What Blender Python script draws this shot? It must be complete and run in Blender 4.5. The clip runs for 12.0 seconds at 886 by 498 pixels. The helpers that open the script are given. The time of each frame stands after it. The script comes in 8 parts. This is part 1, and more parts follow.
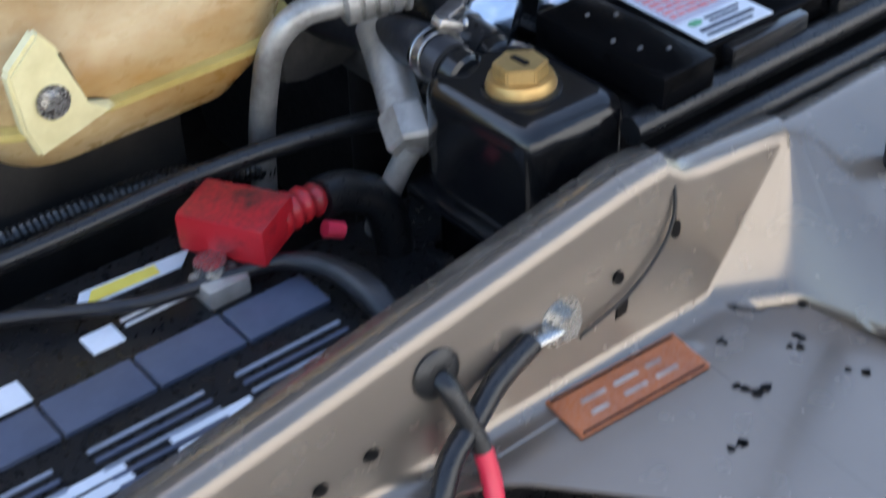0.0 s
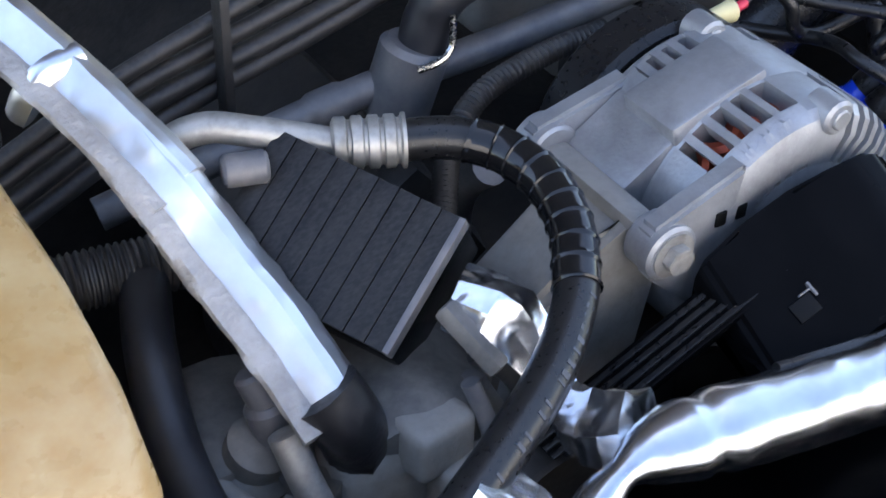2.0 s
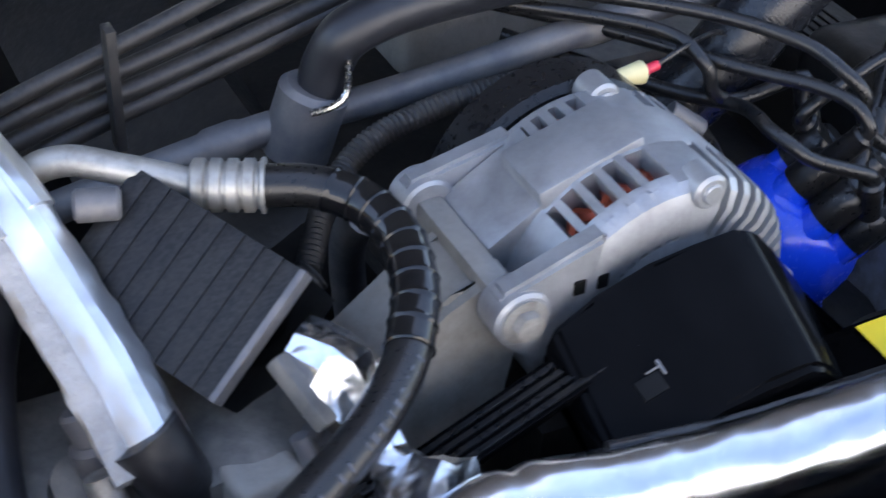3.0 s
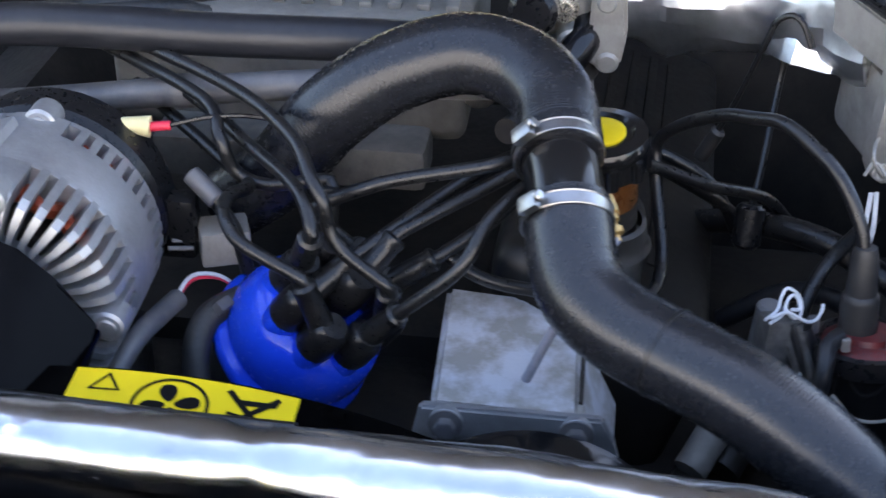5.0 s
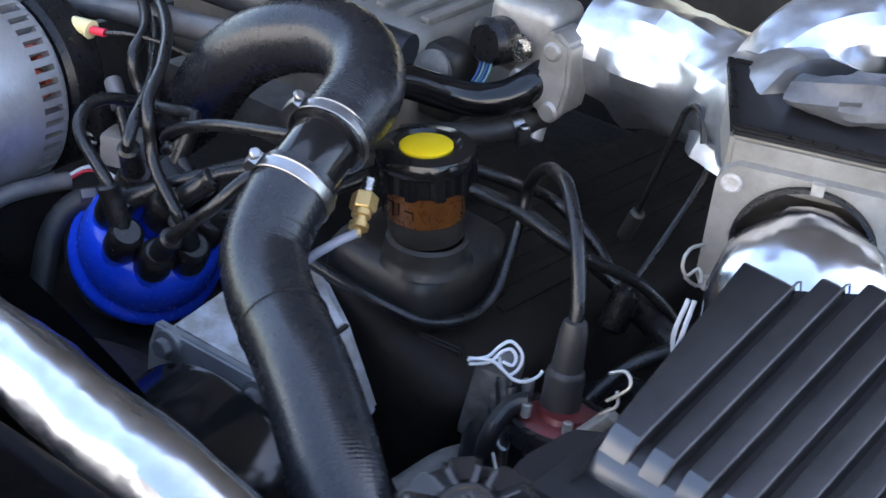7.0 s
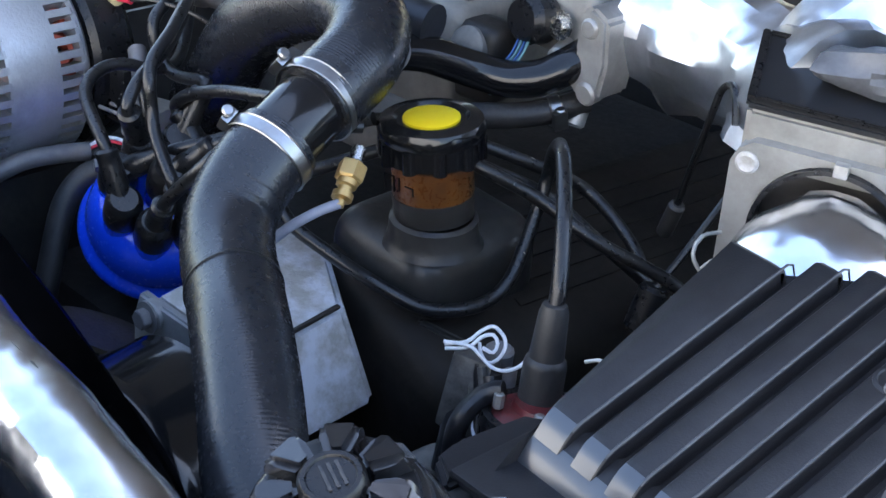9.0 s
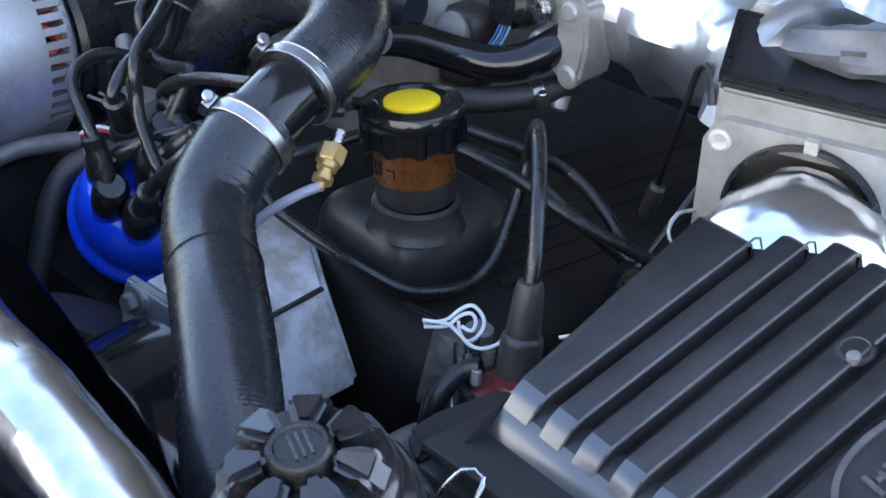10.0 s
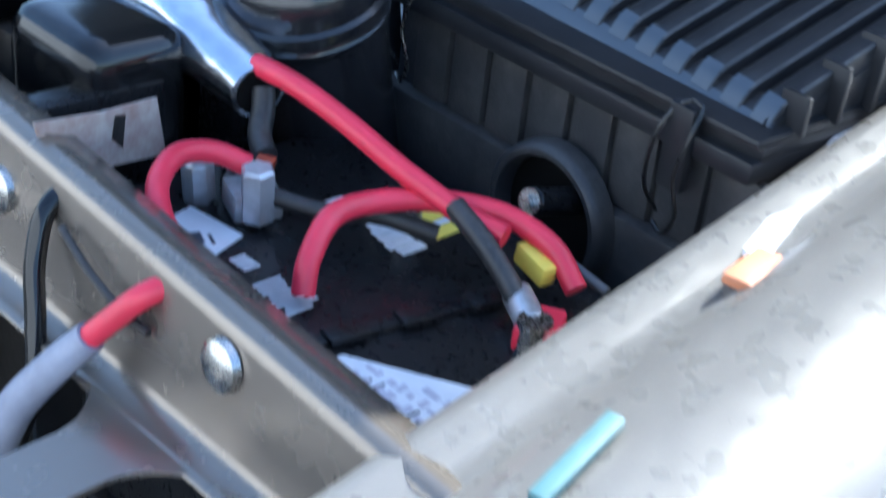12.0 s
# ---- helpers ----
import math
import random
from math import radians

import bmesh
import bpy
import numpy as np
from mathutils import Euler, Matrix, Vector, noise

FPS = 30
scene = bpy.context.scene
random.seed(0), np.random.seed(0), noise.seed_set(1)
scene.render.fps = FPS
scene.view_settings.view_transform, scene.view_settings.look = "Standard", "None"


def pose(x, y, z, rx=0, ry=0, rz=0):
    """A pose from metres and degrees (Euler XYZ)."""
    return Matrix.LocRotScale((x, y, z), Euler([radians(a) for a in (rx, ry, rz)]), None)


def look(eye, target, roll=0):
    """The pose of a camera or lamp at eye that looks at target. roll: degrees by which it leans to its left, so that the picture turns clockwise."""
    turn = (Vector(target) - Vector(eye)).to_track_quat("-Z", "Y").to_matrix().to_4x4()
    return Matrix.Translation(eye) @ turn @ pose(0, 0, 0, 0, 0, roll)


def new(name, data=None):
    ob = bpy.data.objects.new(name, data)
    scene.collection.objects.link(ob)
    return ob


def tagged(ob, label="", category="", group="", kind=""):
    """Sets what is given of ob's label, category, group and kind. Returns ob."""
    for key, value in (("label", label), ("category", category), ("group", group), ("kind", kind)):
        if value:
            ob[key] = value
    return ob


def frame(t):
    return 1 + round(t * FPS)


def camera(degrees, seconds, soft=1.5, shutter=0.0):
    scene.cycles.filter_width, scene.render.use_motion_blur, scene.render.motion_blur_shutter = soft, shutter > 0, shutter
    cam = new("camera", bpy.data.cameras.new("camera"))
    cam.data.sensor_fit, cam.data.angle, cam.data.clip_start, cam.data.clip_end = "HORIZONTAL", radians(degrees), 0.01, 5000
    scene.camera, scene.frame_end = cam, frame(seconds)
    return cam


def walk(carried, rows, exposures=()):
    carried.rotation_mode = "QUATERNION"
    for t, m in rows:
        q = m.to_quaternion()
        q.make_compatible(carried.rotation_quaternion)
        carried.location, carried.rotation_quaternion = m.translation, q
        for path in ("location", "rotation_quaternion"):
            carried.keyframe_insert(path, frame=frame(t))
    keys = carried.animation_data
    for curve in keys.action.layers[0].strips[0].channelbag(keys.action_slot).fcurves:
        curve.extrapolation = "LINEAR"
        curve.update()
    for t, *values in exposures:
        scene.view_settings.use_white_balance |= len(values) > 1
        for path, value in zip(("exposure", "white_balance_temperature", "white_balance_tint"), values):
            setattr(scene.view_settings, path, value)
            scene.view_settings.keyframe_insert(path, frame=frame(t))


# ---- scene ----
cam = camera(34.00, 12.0, shutter=0.35)
PATH = [
    (0, pose(-0.8367, -0.3997, 1.3639, 52.978, 1.752, -39.162)),
    (0.5, pose(-0.7080, -0.3724, 1.3819, 54.968, 2.030, -33.659)),
    (1, pose(-0.6108, -0.3164, 1.4210, 54.806, 1.665, -29.739)),
    (1.5, pose(-0.5809, -0.2126, 1.4532, 53.431, -0.239, -30.415)),
    (2, pose(-0.5661, -0.1231, 1.4714, 51.538, -1.848, -32.478)),
    (2.5, pose(-0.5395, -0.1141, 1.4658, 52.005, -2.906, -32.276)),
    (3, pose(-0.4497, -0.1671, 1.4830, 52.132, -2.713, -27.154)),
    (3.5, pose(-0.2877, -0.2448, 1.4928, 53.417, -1.556, -18.841)),
    (3.7, pose(-0.2327, -0.2684, 1.4900, 54.258, -2.114, -16.513)),
    (5.3, pose(0.4089, -0.3923, 1.4604, 59.554, -1.157, 11.458)),
    (5.5, pose(0.4605, -0.3920, 1.4545, 60.133, -1.865, 14.019)),
    (6, pose(0.5884, -0.3782, 1.4595, 60.261, -3.840, 21.222)),
    (6.5, pose(0.7141, -0.3440, 1.4597, 60.662, -5.309, 28.744)),
    (7, pose(0.8195, -0.2604, 1.4534, 60.804, -6.218, 36.593)),
    (7.2, pose(0.8586, -0.2190, 1.4466, 61.028, -6.046, 39.674)),
    (8.8, pose(0.8979, -0.1427, 1.3948, 62.053, -5.087, 44.794)),
    (9, pose(0.8970, -0.1383, 1.3941, 61.863, -4.685, 44.918)),
    (9.5, pose(0.9036, -0.1334, 1.3982, 61.611, -4.182, 45.141)),
    (10, pose(0.9215, -0.1347, 1.3930, 61.701, -3.887, 45.049)),
    (10.5, pose(0.9604, -0.1516, 1.3759, 61.953, -3.823, 45.279)),
    (11, pose(1.0159, -0.1962, 1.3570, 61.548, -3.926, 45.578)),
    (11.5, pose(1.0766, -0.2621, 1.3306, 60.766, -4.714, 45.372)),
    (12, pose(1.1869, -0.3302, 1.2940, 59.977, -5.919, 46.661)),
]

walk(cam, PATH, [(0.0, 1.80, 6600, 10), (1.0, 1.95, 7000, 12), (2.5, 2.25, 6900, 15), (4.0, 2.33, 6900, 15), (5.5, 2.5, 7200, 15), (7.0, 2.5, 7000, 14), (9.0, 2.55, 6750, 11), (10.7, 2.72, 6650, 11), (11.4, 2.6, 6450, 9), (12.0, 1.75, 5500, 4)])

# ---- light ----
world = bpy.data.worlds.new("sky")
scene.world = world
world.use_nodes = True
wn = world.node_tree.nodes
sky = wn.new("ShaderNodeTexSky")
sky.sky_type = "NISHITA"
sky.sun_disc = False
sky.sun_elevation = radians(50)
sky.sun_rotation = radians(2)
wn["Background"].inputs[1].default_value = 0.15
world.node_tree.links.new(sky.outputs[0], wn["Background"].inputs[0])
sun_data = bpy.data.lights.new("sun", "SUN")
sun_data.energy = 4.0
sun_data.angle = radians(0.6)
sun_data.color = (1.0, 0.96, 0.90)
sun = new("sun", sun_data)
sun.matrix_world = look((0.1, 4.0, 5.4), (0, 0.2, 0.9))


# ---- materials ----
def material(name, color, rough=0.5, metal=0.0, second=None, scale=30.0, mix=(0.4, 0.65), bump=0.0, bump_scale=200.0,
             rough_var=0.15, coat=0.0, spec=0.5, stretch=(1, 1, 1), dust=None, dust_amount=0.0, creases=0.0):
    """A procedural surface: two colours in large soft patches, fine grain, uneven gloss, relief, and dust on what faces up."""
    m = bpy.data.materials.new(name)
    m.use_nodes = True
    nt = m.node_tree
    n, link = nt.nodes, nt.links.new
    b = n["Principled BSDF"]
    b.inputs["Metallic"].default_value = metal
    b.inputs["Specular IOR Level"].default_value = spec
    b.inputs["Coat Weight"].default_value = coat
    co = n.new("ShaderNodeTexCoord")
    mp = n.new("ShaderNodeMapping")
    mp.inputs["Scale"].default_value = stretch
    link(co.outputs["Object"], mp.inputs["Vector"])
    big = n.new("ShaderNodeTexNoise")
    big.inputs["Scale"].default_value = scale
    big.inputs["Detail"].default_value = 6
    big.inputs["Roughness"].default_value = 0.65
    link(mp.outputs[0], big.inputs["Vector"])
    ramp = n.new("ShaderNodeMapRange")
    ramp.inputs[1].default_value, ramp.inputs[2].default_value = mix
    link(big.outputs[0], ramp.inputs[0])
    cm = n.new("ShaderNodeMix")
    cm.data_type = "RGBA"
    cm.inputs[6].default_value = (*color, 1)
    cm.inputs[7].default_value = (*(second or [c * 0.7 for c in color]), 1)
    link(ramp.outputs[0], cm.inputs[0])
    out = cm.outputs[2]
    fine = n.new("ShaderNodeTexNoise")
    fine.inputs["Scale"].default_value = scale * 9
    fine.inputs["Detail"].default_value = 4
    link(mp.outputs[0], fine.inputs["Vector"])
    if dust:
        geo = n.new("ShaderNodeNewGeometry")
        sep = n.new("ShaderNodeSeparateXYZ")
        link(geo.outputs["Normal"], sep.inputs[0])
        up = n.new("ShaderNodeMapRange")
        up.inputs[1].default_value, up.inputs[2].default_value = 0.1, 0.95
        link(sep.outputs[2], up.inputs[0])
        patch = n.new("ShaderNodeMapRange")
        patch.inputs[1].default_value, patch.inputs[2].default_value, patch.inputs[4].default_value = 0.35, 0.75, dust_amount
        link(fine.outputs[0], patch.inputs[0])
        mul = n.new("ShaderNodeMath")
        mul.operation = "MULTIPLY"
        link(up.outputs[0], mul.inputs[0])
        link(patch.outputs[0], mul.inputs[1])
        dm = n.new("ShaderNodeMix")
        dm.data_type = "RGBA"
        dm.inputs[7].default_value = (*dust, 1)
        link(mul.outputs[0], dm.inputs[0])
        link(out, dm.inputs[6])
        out = dm.outputs[2]
    link(out, b.inputs["Base Color"])
    rr = n.new("ShaderNodeMapRange")
    rr.inputs[3].default_value, rr.inputs[4].default_value = max(0.03, rough - rough_var), min(1, rough + rough_var)
    link(fine.outputs[0], rr.inputs[0])
    link(rr.outputs[0], b.inputs["Roughness"])
    if bump:
        bn = n.new("ShaderNodeTexNoise")
        bn.inputs["Scale"].default_value = bump_scale
        bn.inputs["Detail"].default_value = 3
        link(mp.outputs[0], bn.inputs["Vector"])
        bp = n.new("ShaderNodeBump")
        bp.inputs["Strength"].default_value = bump
        bp.inputs["Distance"].default_value = 0.012 if creases else 0.002
        link(bn.outputs[0], bp.inputs["Height"])
        last = bp
        if creases:
            # folds: a soft broad swell with thin sharp ridges over it
            bn.inputs["Detail"].default_value = 0.8
            fold = n.new("ShaderNodeTexNoise")
            fold.noise_type = "RIDGED_MULTIFRACTAL"
            fold.inputs["Scale"].default_value = bump_scale * 2.6
            fold.inputs["Detail"].default_value = 1.0
            link(mp.outputs[0], fold.inputs["Vector"])
            last = n.new("ShaderNodeBump")
            last.inputs["Strength"].default_value = creases
            last.inputs["Distance"].default_value = 0.0022
            link(fold.outputs[0], last.inputs["Height"])
            link(bp.outputs[0], last.inputs["Normal"])
        link(last.outputs[0], b.inputs["Normal"])
    return m


DUST = (0.20, 0.19, 0.18)
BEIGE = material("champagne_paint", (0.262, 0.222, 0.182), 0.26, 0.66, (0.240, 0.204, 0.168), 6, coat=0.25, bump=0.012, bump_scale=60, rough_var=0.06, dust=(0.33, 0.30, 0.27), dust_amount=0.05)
# The champagne paint made paler, with sunlight put into its colour.
SUNWING = material("sunlit_wing_paint", (0.44, 0.41, 0.37), 0.30, 0.3, (0.40, 0.375, 0.34), 8, coat=0.6)
BLACK = material("black_plastic", (0.008, 0.008, 0.009), 0.30, 0, (0.011, 0.011, 0.012), 25, spec=0.35, bump=0.06, bump_scale=500, dust=DUST, dust_amount=0.03)
LID = material("textured_black_plastic", (0.015, 0.0155, 0.018), 0.33, 0, (0.023, 0.0235, 0.026), 18, spec=0.36, rough_var=0.08, bump=0.09, bump_scale=900, dust=DUST, dust_amount=0.03)
OLDPLASTIC = material("worn_scuffed_plastic", (0.034, 0.035, 0.038), 0.40, 0, (0.075, 0.074, 0.073), 28, mix=(0.45, 0.75), spec=0.4, bump=0.15, bump_scale=420, dust=(0.16, 0.155, 0.15), dust_amount=0.25)
# Paler than the lid: painted highlight on rib edges, also the emblem's trim.
PALEEDGE = material("pale_edge_plastic", (0.075, 0.076, 0.080), 0.42, 0, (0.045, 0.045, 0.047), 60)
# Bluer, glossier copy of the lid plastic: paints the sky's sheen.
SHEENLID = material("sky_sheen_plastic", (0.030, 0.036, 0.047), 0.30, 0, (0.024, 0.029, 0.038), 30, spec=1.0, rough_var=0.05, coat=0.3)
RIBCOVER = material("dusty_ribbed_plastic", (0.008, 0.008, 0.009), 0.42, 0, (0.013, 0.013, 0.013), 60, spec=0.3, bump=0.12, bump_scale=260, stretch=(0.25, 1, 1), dust=(0.16, 0.155, 0.15), dust_amount=0.16)
SHINY = material("shiny_old_plastic", (0.012, 0.012, 0.014), 0.20, 0, (0.017, 0.017, 0.018), 30, rough_var=0.10, spec=0.7, bump=0.06, bump_scale=160)
GLOSS = material("gloss_black_plastic", (0.006, 0.006, 0.007), 0.13, 0, (0.009, 0.009, 0.009), 30, rough_var=0.07, dust=DUST, dust_amount=0.03)
RUBBER = material("black_rubber", (0.009, 0.009, 0.010), 0.30, 0, (0.014, 0.014, 0.014), 40, bump=0.05, bump_scale=400, rough_var=0.1, dust=DUST, dust_amount=0.03)
HEATER = material("dull_blue_black_hose", (0.013, 0.014, 0.018), 0.40, 0, (0.022, 0.023, 0.027), 30, bump=0.08, bump_scale=120)
OLDRUBBER = material("dusty_rubber", (0.02, 0.02, 0.021), 0.48, 0, (0.038, 0.035, 0.033), 35, bump=0.15, bump_scale=250, dust=DUST, dust_amount=0.20)
DARK = material("oily_dark_metal", (0.018, 0.017, 0.016), 0.5, 0.2, (0.042, 0.036, 0.031), 20, bump=0.4, bump_scale=80)
GRIME = material("grimy_cast_iron", (0.105, 0.100, 0.092), 0.6, 0.15, (0.22, 0.205, 0.18), 22, bump=0.4, bump_scale=120, dust=DUST, dust_amount=0.3)
FOIL = material("aluminium_foil", (0.86, 0.88, 0.91), 0.22, 1.0, (0.66, 0.67, 0.70), 22, bump=0.28, bump_scale=34, rough_var=0.10, creases=0.62)
FOILMAT = material("quilted_foil_sleeve", (0.84, 0.85, 0.87), 0.40, 1.0, (0.74, 0.73, 0.71), 18, bump=0.30, bump_scale=26, rough_var=0.08, creases=0.6)
FOILRAIL = material("smooth_foil_sleeve", (0.72, 0.74, 0.78), 0.23, 1.0, (0.56, 0.58, 0.61), 16, bump=0.18, bump_scale=24, rough_var=0.08, creases=0.30)
ELBOWFOIL = material("folded_foil_tape", (0.80, 0.83, 0.88), 0.20, 1.0, (0.66, 0.69, 0.75), 18, bump=0.55, bump_scale=22, rough_var=0.08, creases=0.35)
CRUMPLED = material("crumpled_foil_wrap", (0.82, 0.84, 0.88), 0.36, 1.0, (0.60, 0.62, 0.66), 26, bump=0.75, bump_scale=20, rough_var=0.08, creases=0.85)
GRIMYTAPE = material("grimy_worn_tape", (0.050, 0.048, 0.046), 0.5, 0, (0.11, 0.105, 0.10), 90, bump=0.5, bump_scale=160)
GREYTAPE = material("dull_grey_tape", (0.13, 0.134, 0.145), 0.5, 0.1, (0.075, 0.078, 0.085), 40, bump=0.8, bump_scale=70, rough_var=0.12)
HOSE = material("ribbed_black_hose", (0.012, 0.0130, 0.016), 0.27, 0, (0.016, 0.0170, 0.020), 30, spec=0.55, rough_var=0.02)
GLASSCLOTH = material("woven_glass_tape", (0.50, 0.48, 0.45), 0.5, 0.35, (0.34, 0.32, 0.30), 30, bump=0.6, bump_scale=330, dust=(0.42, 0.36, 0.28), dust_amount=0.3)
ALTCAST = material("stained_cast_aluminium", (0.41, 0.42, 0.435), 0.42, 0.6, (0.20, 0.20, 0.205), 20, mix=(0.42, 0.78), bump=0.16, bump_scale=420, rough_var=0.2, dust=(0.40, 0.385, 0.36), dust_amount=0.35)
ALU = material("cast_aluminium", (0.40, 0.41, 0.425), 0.42, 0.6, (0.31, 0.315, 0.32), 25, bump=0.25, bump_scale=300, dust=(0.42, 0.40, 0.38), dust_amount=0.4)
GREYCAST = material("dusty_grey_casting", (0.30, 0.285, 0.26), 0.7, 0.1, (0.22, 0.205, 0.185), 30, bump=0.35, bump_scale=180, dust=(0.34, 0.31, 0.27), dust_amount=0.5)
OXIDE = material("corroded_aluminium", (0.40, 0.38, 0.345), 0.55, 0.3, (0.66, 0.67, 0.71), 26, mix=(0.42, 0.58), bump=0.35, bump_scale=150)
PIPE = material("dull_aluminium_pipe", (0.47, 0.455, 0.42), 0.46, 0.6, (0.24, 0.225, 0.20), 40, mix=(0.42, 0.70), bump=0.1, bump_scale=300)
GREYPIPE = material("grey_painted_pipe", (0.13, 0.13, 0.14), 0.5, 0.3, (0.20, 0.19, 0.185), 40, bump=0.12, bump_scale=250, dust=DUST, dust_amount=0.3)
CLAMP = material("dull_clamp_steel", (0.40, 0.40, 0.40), 0.34, 1.0, (0.33, 0.32, 0.31), 70, rough_var=0.1)
TINNED = material("tinned_lead", (0.58, 0.59, 0.61), 0.36, 0.6, (0.40, 0.40, 0.41), 60, bump=0.2, bump_scale=200)
STEEL = material("zinc_steel", (0.50, 0.49, 0.47), 0.26, 1.0, (0.48, 0.46, 0.42), 60)
BRONZE = material("dull_plated_bronze", (0.15, 0.125, 0.085), 0.34, 0.7, (0.10, 0.085, 0.06), 40)
PLENUMCAST = material("dirty_plenum_casting", (0.22, 0.208, 0.188), 0.65, 0.15, (0.13, 0.12, 0.105), 18, mix=(0.40, 0.70), bump=0.4, bump_scale=150, dust=(0.28, 0.255, 0.22), dust_amount=0.4)
BRASS = material("worn_brass", (0.62, 0.42, 0.17), 0.42, 0.75, (0.50, 0.32, 0.12), 60, bump=0.1, bump_scale=300)
COPPER = material("copper_winding", (0.45, 0.09, 0.04), 0.4, 0.7, (0.30, 0.05, 0.03), 80)
RED = material("red_plastic", (0.46, 0.014, 0.022), 0.35, 0, (0.06, 0.008, 0.010), 38, mix=(0.50, 0.66), dust=(0.05, 0.02, 0.02), dust_amount=0.7)
DIRTYRED = material("dirty_red_plastic", (0.17, 0.012, 0.013), 0.4, 0, (0.08, 0.010, 0.010), 60, dust=(0.05, 0.04, 0.04), dust_amount=0.6)
REDCABLE = material("red_cable_sheath", (0.72, 0.035, 0.075), 0.38, 0, (0.62, 0.03, 0.06), 40)
BLUE = material("blue_plastic", (0.004, 0.080, 0.82), 0.24, 0, (0.003, 0.062, 0.72), 30, coat=0.4)
YELLOW = material("yellow_print", (0.86, 0.62, 0.01), 0.45, 0, (0.82, 0.57, 0.01), 40)
YTAG = material("yellow_tag", (0.85, 0.68, 0.12), 0.5, 0, (0.80, 0.60, 0.08), 40)
CREAM = material("cream_connector", (0.80, 0.70, 0.38), 0.45, 0, (0.7, 0.6, 0.3), 60)
LILACPRINT = material("lilac_paper", (0.50, 0.49, 0.56), 0.45, 0, (0.44, 0.43, 0.50), 40)
WHITE = material("white_print", (0.75, 0.77, 0.80), 0.45, 0, (0.66, 0.68, 0.71), 40)
GREYPRINT = material("grey_print", (0.045, 0.055, 0.08), 0.4, 0, (0.03, 0.035, 0.05), 40)
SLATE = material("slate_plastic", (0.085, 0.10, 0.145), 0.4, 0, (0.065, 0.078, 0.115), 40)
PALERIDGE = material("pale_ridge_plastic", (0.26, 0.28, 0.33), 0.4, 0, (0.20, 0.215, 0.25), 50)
REDPRINT = material("red_print", (0.62, 0.16, 0.17), 0.5, 0, (0.68, 0.3, 0.3), 60)
GREEN = material("green_print", (0.12, 0.38, 0.20), 0.5)
# Black for print and chips, and for shade painted into holes and slots.
FLATBLACK = material("flat_black", (0.006, 0.006, 0.006), 0.5, spec=0.15)
ORANGE = material("orange_label", (0.46, 0.13, 0.035), 0.5, 0, (0.36, 0.10, 0.03), 60, dust=(0.4, 0.3, 0.25), dust_amount=0.3)
CARDBOARD = material("worn_pale_sticker", (0.45, 0.40, 0.36), 0.7, 0, (0.30, 0.20, 0.17), 45)
TANK = material("stained_cream_plastic", (0.56, 0.40, 0.195), 0.30, 0, (0.36, 0.175, 0.035), 9, mix=(0.40, 0.68), bump=0.08, bump_scale=40, stretch=(1, 1, 2.2))
TANKSEAM = material("yellowed_seam_plastic", (0.55, 0.42, 0.13), 0.4, 0, (0.46, 0.33, 0.09), 40)
AMBER = material("amber_plastic", (0.150, 0.055, 0.012), 0.3, 0, (0.075, 0.026, 0.008), 40)
LILAC = material("pale_grey_cable", (0.32, 0.33, 0.40), 0.5)
WIREBLUE = material("dull_blue_wire", (0.02, 0.07, 0.22), 0.4, 0, (0.015, 0.05, 0.16), 40)
TEAL = material("teal_plastic", (0.10, 0.20, 0.205), 0.5)
RUSTY = material("rust_brown_steel", (0.085, 0.045, 0.028), 0.75, 0.1, (0.045, 0.030, 0.022), 50, bump=0.5, bump_scale=150)
RUST = material("orange_marker_plastic", (0.65, 0.25, 0.12), 0.5)
ASPHALT = material("asphalt", (0.075, 0.075, 0.075), 0.9, 0, (0.06, 0.059, 0.058), 3, bump=0.5, bump_scale=80)
OILY = material("oily_baked_enamel", (0.015, 0.015, 0.015), 0.40, 0.0, (0.034, 0.032, 0.029), 14, spec=0.45, bump=0.30, bump_scale=90, dust=(0.13, 0.12, 0.11), dust_amount=0.20)
MATTEOIL = material("matt_baked_oil", (0.012, 0.010, 0.009), 0.62, 0.0, (0.022, 0.018, 0.014), 16, spec=0.18, bump=0.3, bump_scale=90)
SATIN = material("dull_black_plastic", (0.0022, 0.0022, 0.0025), 0.20, 0, (0.0035, 0.0035, 0.004), 30, spec=0.05, rough_var=0.06, bump=0.03, bump_scale=400)
# Pale surface of the added wall that bounces light into the bay.
BOUNCEWALL = material("pale_bounce_wall", (0.70, 0.70, 0.70), 0.9, 0, (0.62, 0.62, 0.62), 1.5)
METERCAST = material("dull_grey_casting", (0.38, 0.372, 0.350), 0.45, 0.5, (0.27, 0.262, 0.242), 24, bump=0.25, bump_scale=260, dust=(0.30, 0.28, 0.25), dust_amount=0.2)
TAPE = material("black_tape", (0.010, 0.010, 0.012), 0.36, 0, (0.020, 0.020, 0.022), 60, bump=0.3, bump_scale=120)


# ---- mesh tools ----
def axis(origin, direction, side=(0, 0, 1)):
    """A pose whose z axis runs along direction."""
    z = Vector(direction).normalized()
    s = Vector(side)
    if abs(z.dot(s.normalized())) > 0.97:
        s = Vector((1, 0, 0))
    x = s.cross(z).normalized()
    y = z.cross(x)
    m = Matrix((x, y, z)).transposed().to_4x4()
    m.translation = origin
    return m


